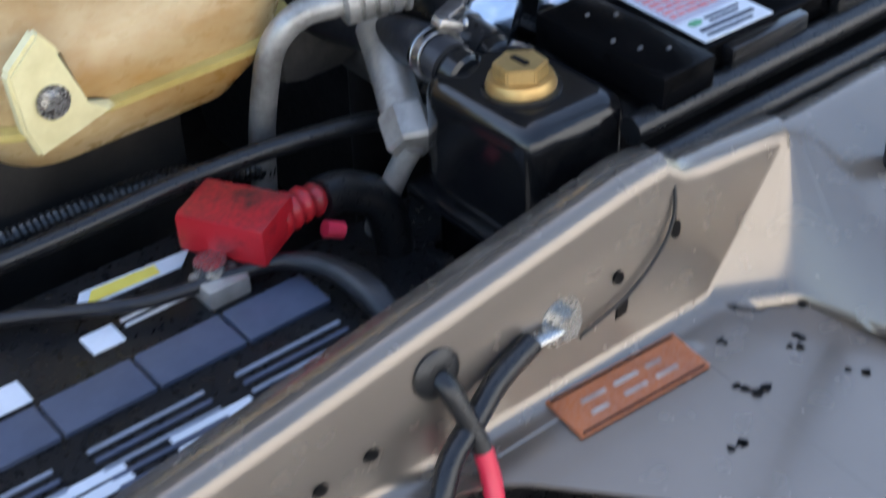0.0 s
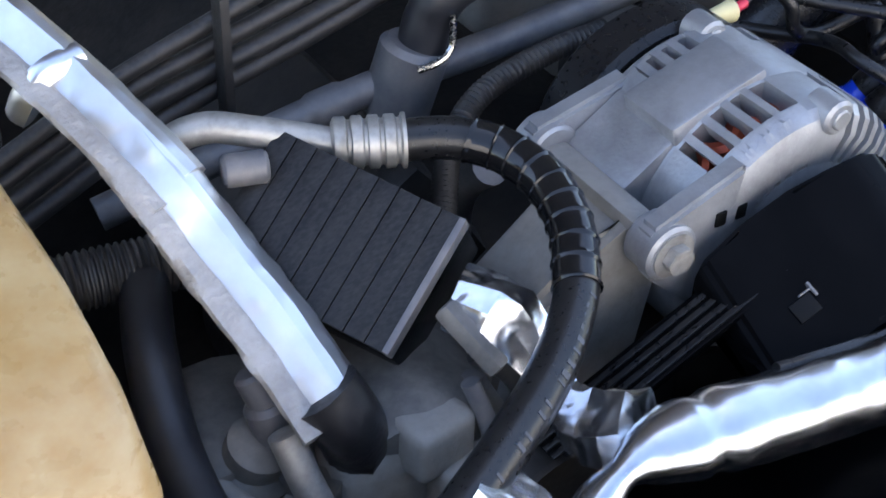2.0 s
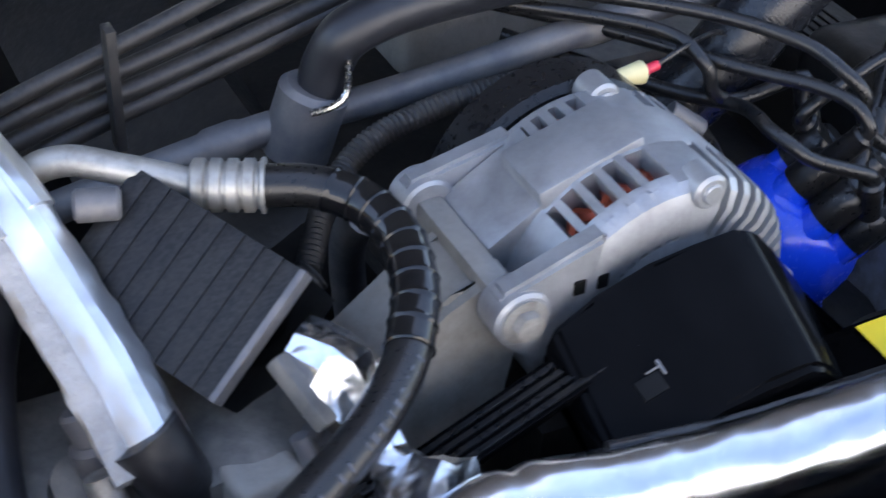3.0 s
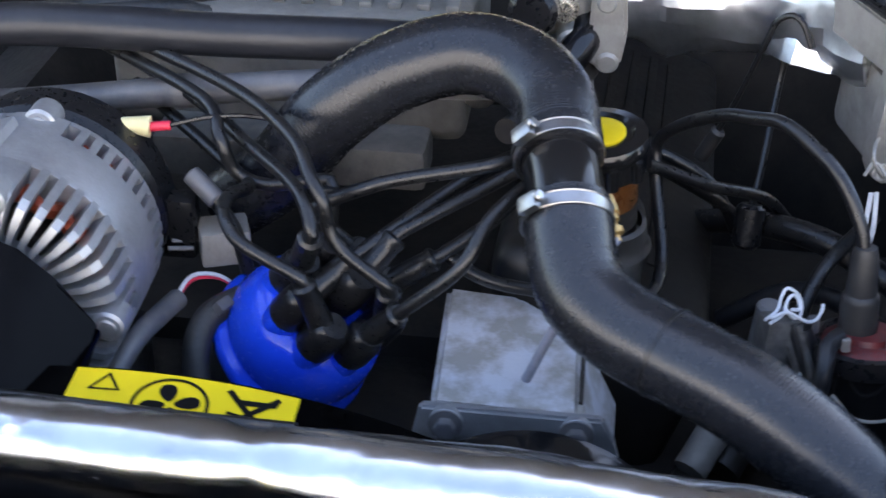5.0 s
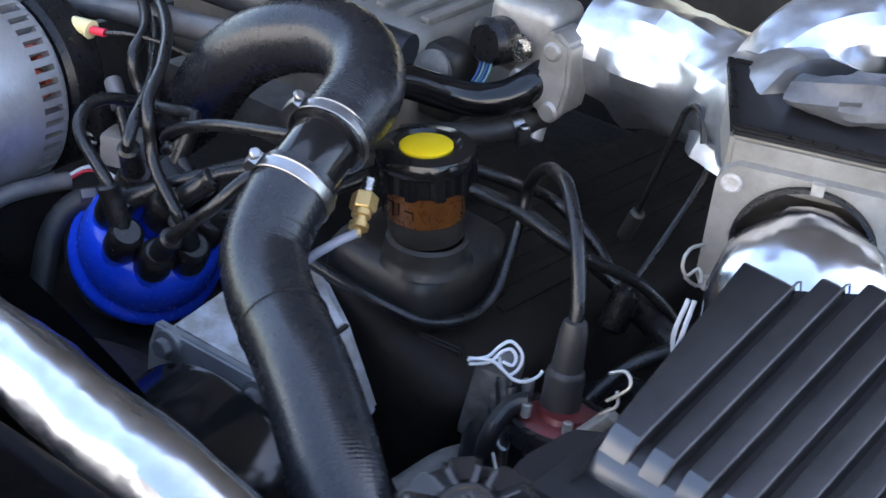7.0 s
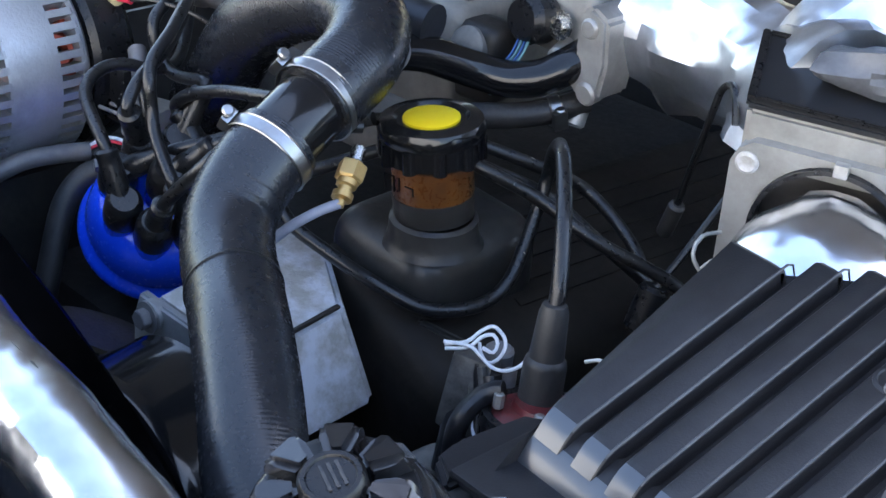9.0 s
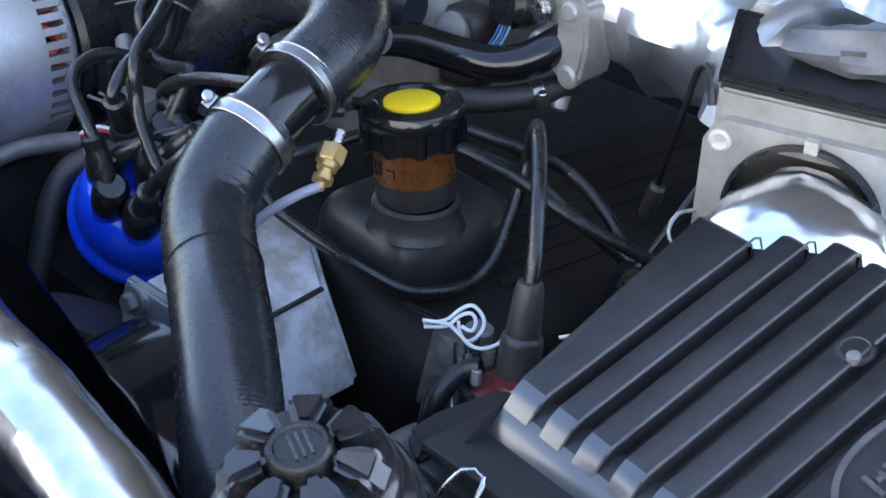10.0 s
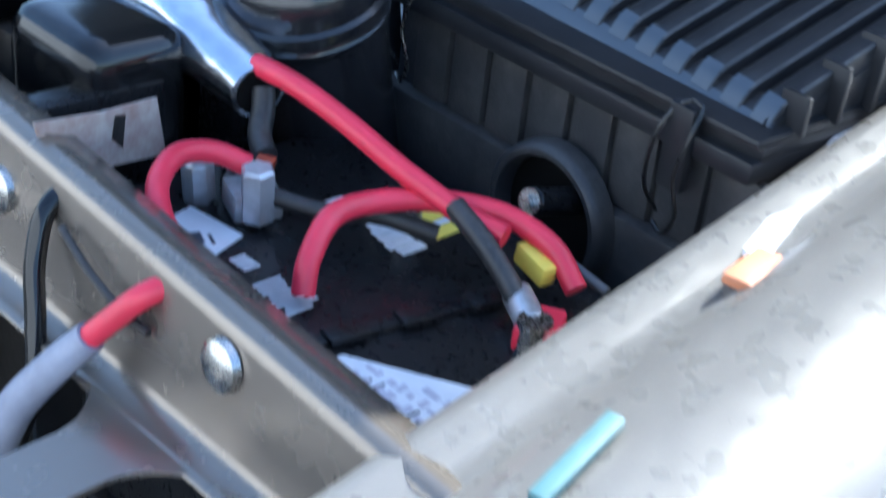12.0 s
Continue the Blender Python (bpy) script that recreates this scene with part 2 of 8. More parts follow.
def box(bm, lo, hi, bevel=0.003, m=None, seg=2):
    made = bmesh.ops.create_cube(bm, size=1.0)["verts"]
    lo, hi = Vector(lo), Vector(hi)
    for v in made:
        v.co = Vector([lo[k] + (v.co[k] + 0.5) * (hi[k] - lo[k]) for k in range(3)])
    if bevel:
        edges = list({e for v in made for e in v.link_edges})
        r = bmesh.ops.bevel(bm, geom=edges, offset=bevel, segments=seg, affect="EDGES", profile=0.6, clamp_overlap=True)
        made = list({v for f in r["faces"] for v in f.verts} | {v for v in made if v.is_valid})
    if m is not None:
        bmesh.ops.transform(bm, matrix=m, verts=[v for v in made if v.is_valid])
    return bm


def lathe(bm, profile, m=None, seg=40):
    """Turns (radius, height) pairs round the z axis of m."""
    rings = []
    for r, z in profile:
        if r < 1e-6:
            rings.append([bm.verts.new((0, 0, z))])
        else:
            rings.append([bm.verts.new((r * math.cos(2 * math.pi * k / seg), r * math.sin(2 * math.pi * k / seg), z)) for k in range(seg)])
    for a, b in zip(rings, rings[1:]):
        for k in range(seg):
            j = (k + 1) % seg
            if len(a) == 1 and len(b) == 1:
                continue
            if len(a) == 1:
                bm.faces.new((a[0], b[k], b[j]))
            elif len(b) == 1:
                bm.faces.new((a[k], a[j], b[0]))
            else:
                bm.faces.new((a[k], a[j], b[j], b[k]))
    if m is not None:
        bmesh.ops.transform(bm, matrix=m, verts=[v for r in rings for v in r])
    return bm


def rod(bm, a, b, r, seg=16, chamfer=0.0):
    a, b = Vector(a), Vector(b)
    h = (b - a).length
    c = min(chamfer, r * 0.5)
    return lathe(bm, [(0, 0), (r - c, 0), (r, c), (r, h - c), (r - c, h), (0, h)], axis(a, b - a), seg)


def curve_points(pts, step=0.004):
    """A smooth line through the points, in even steps."""
    p = [Vector(q) for q in pts]
    p = [p[0] * 2 - p[1]] + p + [p[-1] * 2 - p[-2]]
    out = []
    for i in range(1, len(p) - 2):
        a, b, c, d = p[i - 1:i + 3]
        n = max(2, int((c - b).length / step))
        for k in range(n):
            t = k / n
            out.append(0.5 * (2 * b + (c - a) * t + (2 * a - 5 * b + 4 * c - d) * t * t + (3 * b - a - 3 * c + d) * t ** 3))
    out.append(p[-2])
    return out


def tube(bm, pts, r, seg=14, step=0.004, wall=True, wobble=0.0, squash=1.0, seed=0):
    """A hose or cable along a smooth line. r: a radius, or a function of the length along it and the whole length."""
    line = curve_points(pts, step)
    total = sum((b - a).length for a, b in zip(line, line[1:]))
    rings, s, up = [], 0.0, None
    for i, q in enumerate(line):
        d = (line[min(i + 1, len(line) - 1)] - line[max(i - 1, 0)]).normalized()
        if up is None:
            up = d.orthogonal().normalized()
            if abs(d.z) < 0.9:
                up = (Vector((0, 0, 1)) - d * d.z).normalized()
        up = (up - d * up.dot(d)).normalized()
        side = d.cross(up)
        if i:
            s += (q - line[i - 1]).length
        rad = r(s, total) if callable(r) else r
        ring = []
        for k in range(seg):
            a = 2 * math.pi * k / seg
            w = rad
            if wobble:
                w *= 1 + wobble * noise.noise(Vector((math.cos(a) * 1.6 + seed, math.sin(a) * 1.6, s * 20))) + 0.4 * wobble * noise.noise(Vector((math.cos(a) * 4 + seed, math.sin(a) * 4, s * 70)))
            ring.append(bm.verts.new(q + side * (math.cos(a) * w) + up * (math.sin(a) * w * squash)))
        rings.append(ring)
    for a, b in zip(rings, rings[1:]):
        for k in range(seg):
            j = (k + 1) % seg
            bm.faces.new((a[k], a[j], b[j], b[k]))
    if wall:
        bm.faces.new(rings[0][::-1])
        bm.faces.new(rings[-1])
    return bm


def prism(bm, outline, m, depth, bevel=0.0):
    """A flat plate: the outline in x and y of m, depth along its z."""
    lo = [bm.verts.new((x, y, 0)) for x, y in outline]
    hi = [bm.verts.new((x, y, depth)) for x, y in outline]
    faces = [bm.faces.new(lo[::-1]), bm.faces.new(hi)]
    n = len(lo)
    for k in range(n):
        faces.append(bm.faces.new((lo[k], lo[(k + 1) % n], hi[(k + 1) % n], hi[k])))
    verts = lo + hi
    if bevel:
        edges = list({e for f in faces for e in f.edges})
        r = bmesh.ops.bevel(bm, geom=edges, offset=bevel, segments=2, affect="EDGES", clamp_overlap=True)
        verts = [v for v in verts if v.is_valid] + [v for v in {v for f in r["faces"] for v in f.verts}]
        verts = list(set(verts))
    bmesh.ops.transform(bm, matrix=m, verts=verts)
    return bm


def ring_outline(rx, ry, n=32, a0=0.0, a1=2 * math.pi):
    return [(rx * math.cos(a0 + (a1 - a0) * k / n), ry * math.sin(a0 + (a1 - a0) * k / n)) for k in range(n)]


def B():
    return bmesh.new()


def mesh_of(bm, name, mat, smooth=True, angle=38):
    bmesh.ops.recalc_face_normals(bm, faces=bm.faces)
    me = bpy.data.meshes.new(name)
    if smooth:
        for f in bm.faces:
            f.smooth = True
        for e in bm.edges:
            if len(e.link_faces) == 2 and e.calc_face_angle(0) > radians(angle):
                e.smooth = False
    bm.to_mesh(me)
    bm.free()
    me.materials.append(mat)
    return me


def thing(name, at, label, category, group="", kind=""):
    """A thing made of parts: an empty at its base."""
    ob = new(name)
    ob.empty_display_size = 0.02
    ob.location = at
    return tagged(ob, label, category, group, kind)


def part(name, bm, mat, parent, label="", smooth=True, angle=38):
    ob = new(name, mesh_of(bm, name, mat, smooth, angle))
    ob.parent = parent
    if parent.type == "EMPTY":
        ob.matrix_parent_inverse = Matrix.Translation(-parent.location)
    if label:
        ob["label"] = label
    return ob


def solid(name, bm, mat, label, category, group="", kind="", smooth=True, angle=38):
    """A thing that is one mesh."""
    return tagged(new(name, mesh_of(bm, name, mat, smooth, angle)), label, category, group, kind)


def bolt(bm, at, direction, r=0.006, h=0.005, washer=True):
    """A hexagon head on a washer."""
    m = axis(at, direction)
    if washer:
        lathe(bm, [(0, 0), (r * 1.55, 0), (r * 1.55, 0.0015), (0, 0.0015)], m, 20)
    hexa = [(r * math.cos(k * math.pi / 3), r * math.sin(k * math.pi / 3)) for k in range(6)]
    prism(bm, hexa, m @ Matrix.Translation((0, 0, 0.0012)), h, 0.0006)
    return bm


def bars(bm, m, rows, mat_depth=0.0006):
    """Flat bars in place of print: (x, y, width, height) in the plane of m."""
    for x, y, w, h in rows:
        prism(bm, [(x, y), (x + w, y), (x + w, y + h), (x, y + h)], m, mat_depth)
    return bm


def printed(name, m, rows, mat, parent, label="", depth=0.0006):
    """Print as flat bars, each a part of its own."""
    for row in rows:
        part(name, bars(B(), m, [row], depth), mat, parent, label)


def clamp_band(at, direction, r, screw_side, name="hose_clamp", label="bright steel worm-drive hose clamp round a black hose"):
    """A worm-drive hose clamp with its screw housing."""
    at, d = Vector(at), Vector(direction).normalized()
    t = thing(name, at, label, "hose clamp", "hose clamps")
    b = B()
    lathe(b, [(r + 0.0004, -0.0048), (r + 0.0012, -0.0048), (r + 0.0016, -0.0042), (r + 0.0011, -0.0036), (r + 0.0011, 0.0036), (r + 0.0016, 0.0042), (r + 0.0012, 0.0048), (r + 0.0004, 0.0048), (r + 0.0004, -0.0048)], axis(at, d), 48)
    part("band", b, CLAMP, t)
    s = Vector(screw_side)
    s = (s - d * s.dot(d)).normalized()
    across = d.cross(s)
    b = B()
    m = Matrix((across, d, s)).transposed().to_4x4()
    m.translation = at + s * (r + 0.004)
    box(b, (-0.0075, -0.0055, -0.003), (0.0075, 0.0055, 0.003), 0.0016, m)
    part("screw_housing", b, CLAMP, t)
    for k in range(7):
        b = B()
        a = 0.42 + 0.055 * k
        q = at + (s * math.cos(a) + across * math.sin(a)) * (r + 0.0012)
        box(b, (-0.0005, -0.0028, -0.0004), (0.0005, 0.0028, 0.0004), 0.0, axis(q, s * math.cos(a) + across * math.sin(a), d) @ Matrix.Rotation(radians(90), 4, "Z"))
        part("thread_slot", b, FLATBLACK, t)
    b = B()
    rod(b, at + s * (r + 0.006) - across * 0.008, at + s * (r + 0.006) - across * 0.0118, 0.0038, 14, 0.0010)
    part("screw", b, CLAMP, t)
    return t


# ---- the setting ----
def ground():
    b = B()
    box(b, (-400, -400, -0.2), (400, 400, 0), 0)
    solid("ground", b, ASPHALT, "grey asphalt under the parked car", "ground", kind="structure")


ground()


def bay_walls():
    """The walls that close the engine bay: bulkhead, inner wings, crossmember floor, and the raised bonnet over it."""
    b = B()
    box(b, (-0.90, 1.02, 0.3), (0.90, 1.06, 1.12), 0.01)
    solid("wall_rear", b, DARK, "dark painted steel bulkhead behind the engine", "bulkhead", kind="structure")
    for side, n in ((-1, "wall_left"), (1, "wall_right")):
        b = B()
        x0, x1 = sorted((side * 0.875, side * 0.895))
        box(b, (x0, 0.02, 0.3), (x1, 1.02, 0.90), 0.004)
        solid(n, b, DARK, "dark dirty inner wing of the engine bay", "inner wing", kind="structure")
    b = B()
    box(b, (-0.90, 0.0, 0.30), (0.90, 1.04, 0.33), 0.004)
    solid("floor", b, DARK, "oily dark undertray beneath the engine", "undertray", kind="structure")
    b = B()
    m = pose(0, 1.06, 1.14, -66, 0, 0)
    box(b, (-0.868, -1.22, -0.01), (0.868, 0.0, 0.01), 0.006, m)
    solid("bonnet", b, DARK, "dark lined bonnet raised over the engine bay", "bonnet", kind="structure")


bay_walls()


def bounce_wall():
    """An unseen pale wall, added to bounce sunlight and reflect in the bay."""
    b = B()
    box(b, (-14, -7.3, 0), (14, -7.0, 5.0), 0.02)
    solid("wall_bounce", b, BOUNCEWALL, "unseen pale wall added ahead of the car to bounce light", "wall", kind="structure")


bounce_wall()


# ---- front panel ----
def front_panel():
    """The pressed panel across the nose: a folded rim, an upright face with holes, and a ledge below it."""
    t = thing("front_panel", (0, 0, 0.87), "champagne painted steel front panel with scratches and bolt holes", "body panel", kind="structure")
    profile = [(0.020, 0.905), (0.020, 0.936), (0.017, 0.9435), (0.001, 0.9500), (-0.0030, 0.9497), (-0.0065, 0.9470), (-0.0085, 0.9420), (-0.0125, 0.905), (-0.0148, 0.8855), (-0.0180, 0.8790), (-0.0240, 0.8763)]
    profile += [(-0.030 - 0.0065 * k, 0.8755 - 0.0006 * k) for k in range(23)]
    stations = sorted({round(-0.90 + 0.010 * k, 3) for k in range(181)} | {round(-0.372 + 0.004 * k, 3) for k in range(25)})

    def rim_lift(x):
        """The rim climbs from the corner to the radiator, steps down and runs level."""
        if x < -0.392:
            return max(-0.030, min(0.023, 0.158 * (x + 0.559)))
        if x > 0.45:
            return max(-0.016, 0.0115 - 0.08 * (x - 0.56)) * min(1.0, (x - 0.45) / 0.06)
        return 0.012 * max(0.0, min(1.0, (-0.30 - x) / 0.09))

    def pressed(x, f):
        """A station moved so that the wedge's two creases fan out from the rim, and how far the face stands forward there."""
        crease, ridge, far = -0.303 - 0.065 * f, -0.301 - 0.023 * f, -0.286 - 0.016 * f
        if x < -0.332:
            k = max(0.0, min(1.0, (x + 0.42) / 0.088))
            return x + (crease + 0.332) * k, 0.0
        if x < -0.301:
            k = (x + 0.332) / 0.031
            return crease + (ridge - crease) * k, 0.024 * k * f
        if x < -0.276:
            k = (x + 0.301) / 0.025
            return ridge + (far - ridge) * k, (0.024 + 0.090 * k) * f
        k = max(0.0, min(1.0, (-0.18 - x) / 0.096))
        return x + (far + 0.276) * k, 0.114 * f * max(0.0, min(1.0, (0.40 - x) / 0.10))

    def kept(x, y):
        """The lamp openings cut into the ledge."""
        if x < -0.40 or x > 0.50:
            return y > -0.036
        return True
    b = B()
    rows = []
    for x in stations:
        row = []
        for n, (y, z) in enumerate(profile):
            f = max(0.0, min(1.0, (0.948 - z) / 0.069)) * (n > 3)
            if n > 10:
                px, k = pressed(x, 1.0)
                back = min(1.0, (n - 10) / 12)
                back += (1 - back) * max(0.0, min(1.0, (-0.332 - x) / 0.068))
                px = px + (x - px) * back
                y = min(y, profile[10][0] - k - 0.0008 * (n - 10))
            else:
                px, k = pressed(x, f)
                y = y - k
            if n <= 7:
                z += rim_lift(x) * max(0.0, min(1.0, (z - 0.885) / 0.055))
            row.append(b.verts.new((px, y, z + 0.0010 * max(0.0, min(1.0, (0.37 - abs(x)) / 0.05)) * noise.noise(Vector((x * 14, y * 22, 3))))))
        rows.append(row)
    for p, q in zip(rows, rows[1:]):
        for k in range(len(profile) - 1):
            mid = (p[k].co + q[k + 1].co) / 2
            if kept(mid.x, mid.y):
                b.faces.new((p[k], q[k], q[k + 1], p[k + 1]))
    bmesh.ops.delete(b, geom=[v for v in b.verts if not v.link_faces], context="VERTS")
    bmesh.ops.solidify(b, geom=list(b.faces), thickness=0.0025)
    sheet = part("pressed_sheet", b, BEIGE, t, angle=30)
    # the folds along the panel are rounded
    for e in sheet.data.edges:
        p, q = (sheet.data.vertices[i].co for i in e.vertices)
        if abs(p.x - q.x) > 0.002:
            e.use_edge_sharp = False
    # the ledge beside the lamp openings
    slope = pose(0, -0.03, 0.8755, 5.27, 0, 0)
    b = B()
    prism(b, [(x, y + 0.03) for x, y in ((-0.4001, -0.033), (-0.620, -0.033), (-0.600, -0.037), (-0.552, -0.038), (-0.535, -0.044), (-0.522, -0.054), (-0.504, -0.073), (-0.480, -0.098), (-0.450, -0.130), (-0.420, -0.160), (-0.4001, -0.160))], slope, 0.0025)
    part("ledge", b, BEIGE, t)
    b = B()
    edge = [(y, 0.732 + 0.05 * (y + 0.03), 0.021 + 26.0 * max(0.0, y + 0.062) ** 2 + 7.0 * max(0.0, -0.105 - y) ** 2) for y in [-0.033 - 0.006 * k for k in range(22)]]
    prism(b, [(mid - w, y + 0.03) for y, mid, w in edge] + [(mid + w, y + 0.03) for y, mid, w in edge[::-1]], slope, 0.0025, 0.0006)
    part("ledge", b, BEIGE, t)
    for x, z, w, h in ((-0.430, 0.925, 0.007, 0.008), (-0.390, 0.935, 0.006, 0.011), (-0.428, 0.905, 0.012, 0.009), (-0.583, 0.905, 0.008, 0.006), (-0.611, 0.902, 0.008, 0.006)):
        # A black plate stands in for the shade inside the bolt hole.
        holes = B()
        n = 4 if w > 0.010 else 12
        prism(holes, [(u * math.cos(0.78 if n == 4 else 0) - v * math.sin(0.78 if n == 4 else 0), u * math.sin(0.78 if n == 4 else 0) + v * math.cos(0.78 if n == 4 else 0)) for u, v in ring_outline(w / 2, h / 2, n)], axis((x, -0.0125 - (0.95 - z) * 0.06, z), (0, -1, 0.07)), 0.0012)
        part("bolt_hole", holes, FLATBLACK, t)
    random.seed(4)
    for cx, cy, s in ((-0.395, -0.075, 0.0042), (-0.352, -0.068, 0.003), (-0.43, -0.10, 0.0032), (-0.345, -0.10, 0.003), (-0.385, -0.045, 0.002), (-0.33, -0.05, 0.0025), (-0.318, -0.115, 0.0025)):
        for k in range(4):
            chips = B()
            o = [(s * random.uniform(0.4, 1) * math.cos(a * 0.9), s * random.uniform(0.4, 1) * math.sin(a * 0.9)) for a in range(7)]
            prism(chips, o, pose(cx + random.uniform(-2, 2) * s, cy + random.uniform(-1.4, 1.4) * s, 0.8783 + 0.092 * (cy + 0.03)), 0.0003)
            part("paint_chip", chips, FLATBLACK, t, "dark chip in the paint")


front_panel()


def bumper():
    b = B()
    box(b, (-0.80, -0.26, 0.50), (0.80, -0.17, 0.62), 0.02)
    solid("bumper", b, BLACK, "dark bumper below the front panel", "bumper", kind="structure")
    b = B()
    box(b, (-0.44, -0.10, 0.45), (0.44, -0.07, 0.80), 0.01)
    solid("grille", b, BLACK, "black grille under the front panel", "grille", kind="structure")


bumper()


def wings():
    for side, n in ((1, "wing_right"), (-1, "wing_left")):
        t = thing(n, (side * 0.9, 0.4, 0.86), "champagne painted wing beside the engine bay", "wing", kind="structure")
        b = B()
        prof = [(0.862, 0.90), (0.858, 0.935), (0.862, 0.947), (0.872, 0.949), (0.884, 0.944), (0.896, 0.944), (0.905, 0.952), (0.925, 0.966), (0.955, 0.970), (1.02, 0.955), (1.07, 0.90), (1.09, 0.80), (1.09, 0.5)]
        rows = []
        for k in range(31):
            y = -0.10 + 0.04 * k
            lift = (y - 0.05) * 0.2 if y < 0.4 else 0.07 + (y - 0.4) * 0.05
            rows.append([b.verts.new((side * x, y, z + lift)) for x, z in prof])
        for p, q in zip(rows, rows[1:]):
            for k in range(len(prof) - 1):
                b.faces.new((p[k], p[k + 1], q[k + 1], q[k]))
        bmesh.ops.solidify(b, geom=list(b.faces), thickness=0.002)
        # The right wing gets the paler, sunlit copy of the paint.
        part("panel", b, SUNWING if side > 0 else BEIGE, t, angle=70)


wings()


# ---- left corner: battery, reservoir, panel fittings ----
def orange_label():
    m = pose(-0.484, -0.0215, 0.8802, 5.6, 0, 0) @ pose(0, 0, 0, 0, 0, -3)
    t = thing("warning_label", (-0.445, -0.035, 0.8745), "weathered orange warning label stuck on the front panel", "label")
    b = B()
    prism(b, [(0, 0), (0.084, 0), (0.084, -0.028), (0, -0.028)], m, 0.0006)
    part("backing", b, ORANGE, t)
    random.seed(2)
    rows = []
    for r in range(2):
        for k in range(3):
            rows.append((0.014 + k * 0.021, -0.012 - r * 0.008, random.uniform(0.010, 0.016), 0.0028))
    printed("print", m @ Matrix.Translation((0, 0, 0.0007)), rows, CARDBOARD, t, "faded pale print", 0.0003)
    printed("border", m @ Matrix.Translation((0, 0, 0.0007)), [(0.002, -0.0025, 0.08, 0.0012), (0.002, -0.0268, 0.08, 0.0012)], FLATBLACK, t, "", 0.0003)


orange_label()


def panel_cables():
    """The earth strap bolted to the panel and the cables that pass through it."""
    t = thing("earth_strap", (-0.47, -0.014, 0.917), "black earth cable bolted to the front panel with a crimped ring", "cable")
    b = B()
    bolt(b, (-0.468, -0.0135, 0.918), (0, -1, 0.1), 0.0085, 0.007)
    part("bolt", b, STEEL, t)
    b = B()
    lathe(b, [(0.006, 0), (0.020, 0), (0.020, 0.0016), (0.006, 0.0016)], axis((-0.468, -0.0118, 0.918), (0, -1, 0.1)), 28)
    part("bare_patch", b, OXIDE, t, "sanded bare metal round the bolt")
    b = B()
    tube(b, [(-0.470, -0.0165, 0.917), (-0.480, -0.019, 0.9195), (-0.493, -0.019, 0.921)], 0.0050, 12, squash=0.6)
    part("crimp", b, STEEL, t)
    b = B()
    tube(b, [(-0.490, -0.0190, 0.921), (-0.513, -0.022, 0.914), (-0.532, -0.027, 0.904), (-0.553, -0.034, 0.895), (-0.566, -0.042, 0.880), (-0.577, -0.048, 0.850), (-0.590, -0.050, 0.78)], 0.0060, 12)
    part("cable", b, RUBBER, t)
    t = thing("grommet_cable", (-0.543, -0.014, 0.928), "grey cable with red sleeve through a rubber grommet", "cable")
    b = B()
    lathe(b, [(0.004, 0), (0.013, 0), (0.013, 0.003), (0.009, 0.006), (0.004, 0.006)], axis((-0.543, -0.011, 0.928), (0, -1, 0.1)), 28)
    part("grommet", b, RUBBER, t)
    b = B()
    tube(b, [(-0.543, 0.01, 0.930), (-0.543, -0.016, 0.926), (-0.541, -0.022, 0.920), (-0.537, -0.030, 0.903), (-0.535, -0.035, 0.892)], 0.0052, 12)
    part("cable", b, RUBBER, t)
    b = B()
    tube(b, [(-0.535, -0.034, 0.894), (-0.535, -0.040, 0.881), (-0.538, -0.047, 0.868), (-0.543, -0.052, 0.856)], 0.0050, 12)
    part("sleeve", b, REDCABLE, t, "bright red heat-shrink sleeve")
    b = B()
    tube(b, [(-0.543, -0.052, 0.857), (-0.552, -0.056, 0.835), (-0.57, -0.052, 0.78)], 0.006, 10)
    part("tail", b, RUBBER, t)
    b = B()
    tube(b, [(-0.384, 0.018, 0.966), (-0.388, -0.002, 0.967), (-0.390, -0.011, 0.958), (-0.394, -0.0150, 0.942), (-0.404, -0.0165, 0.928), (-0.425, -0.0175, 0.914), (-0.458, -0.0180, 0.905)], 0.0011, 6)
    solid("bare_wire", b, DARK, "thin bare wire hanging over the front panel", "wire")


panel_cables()


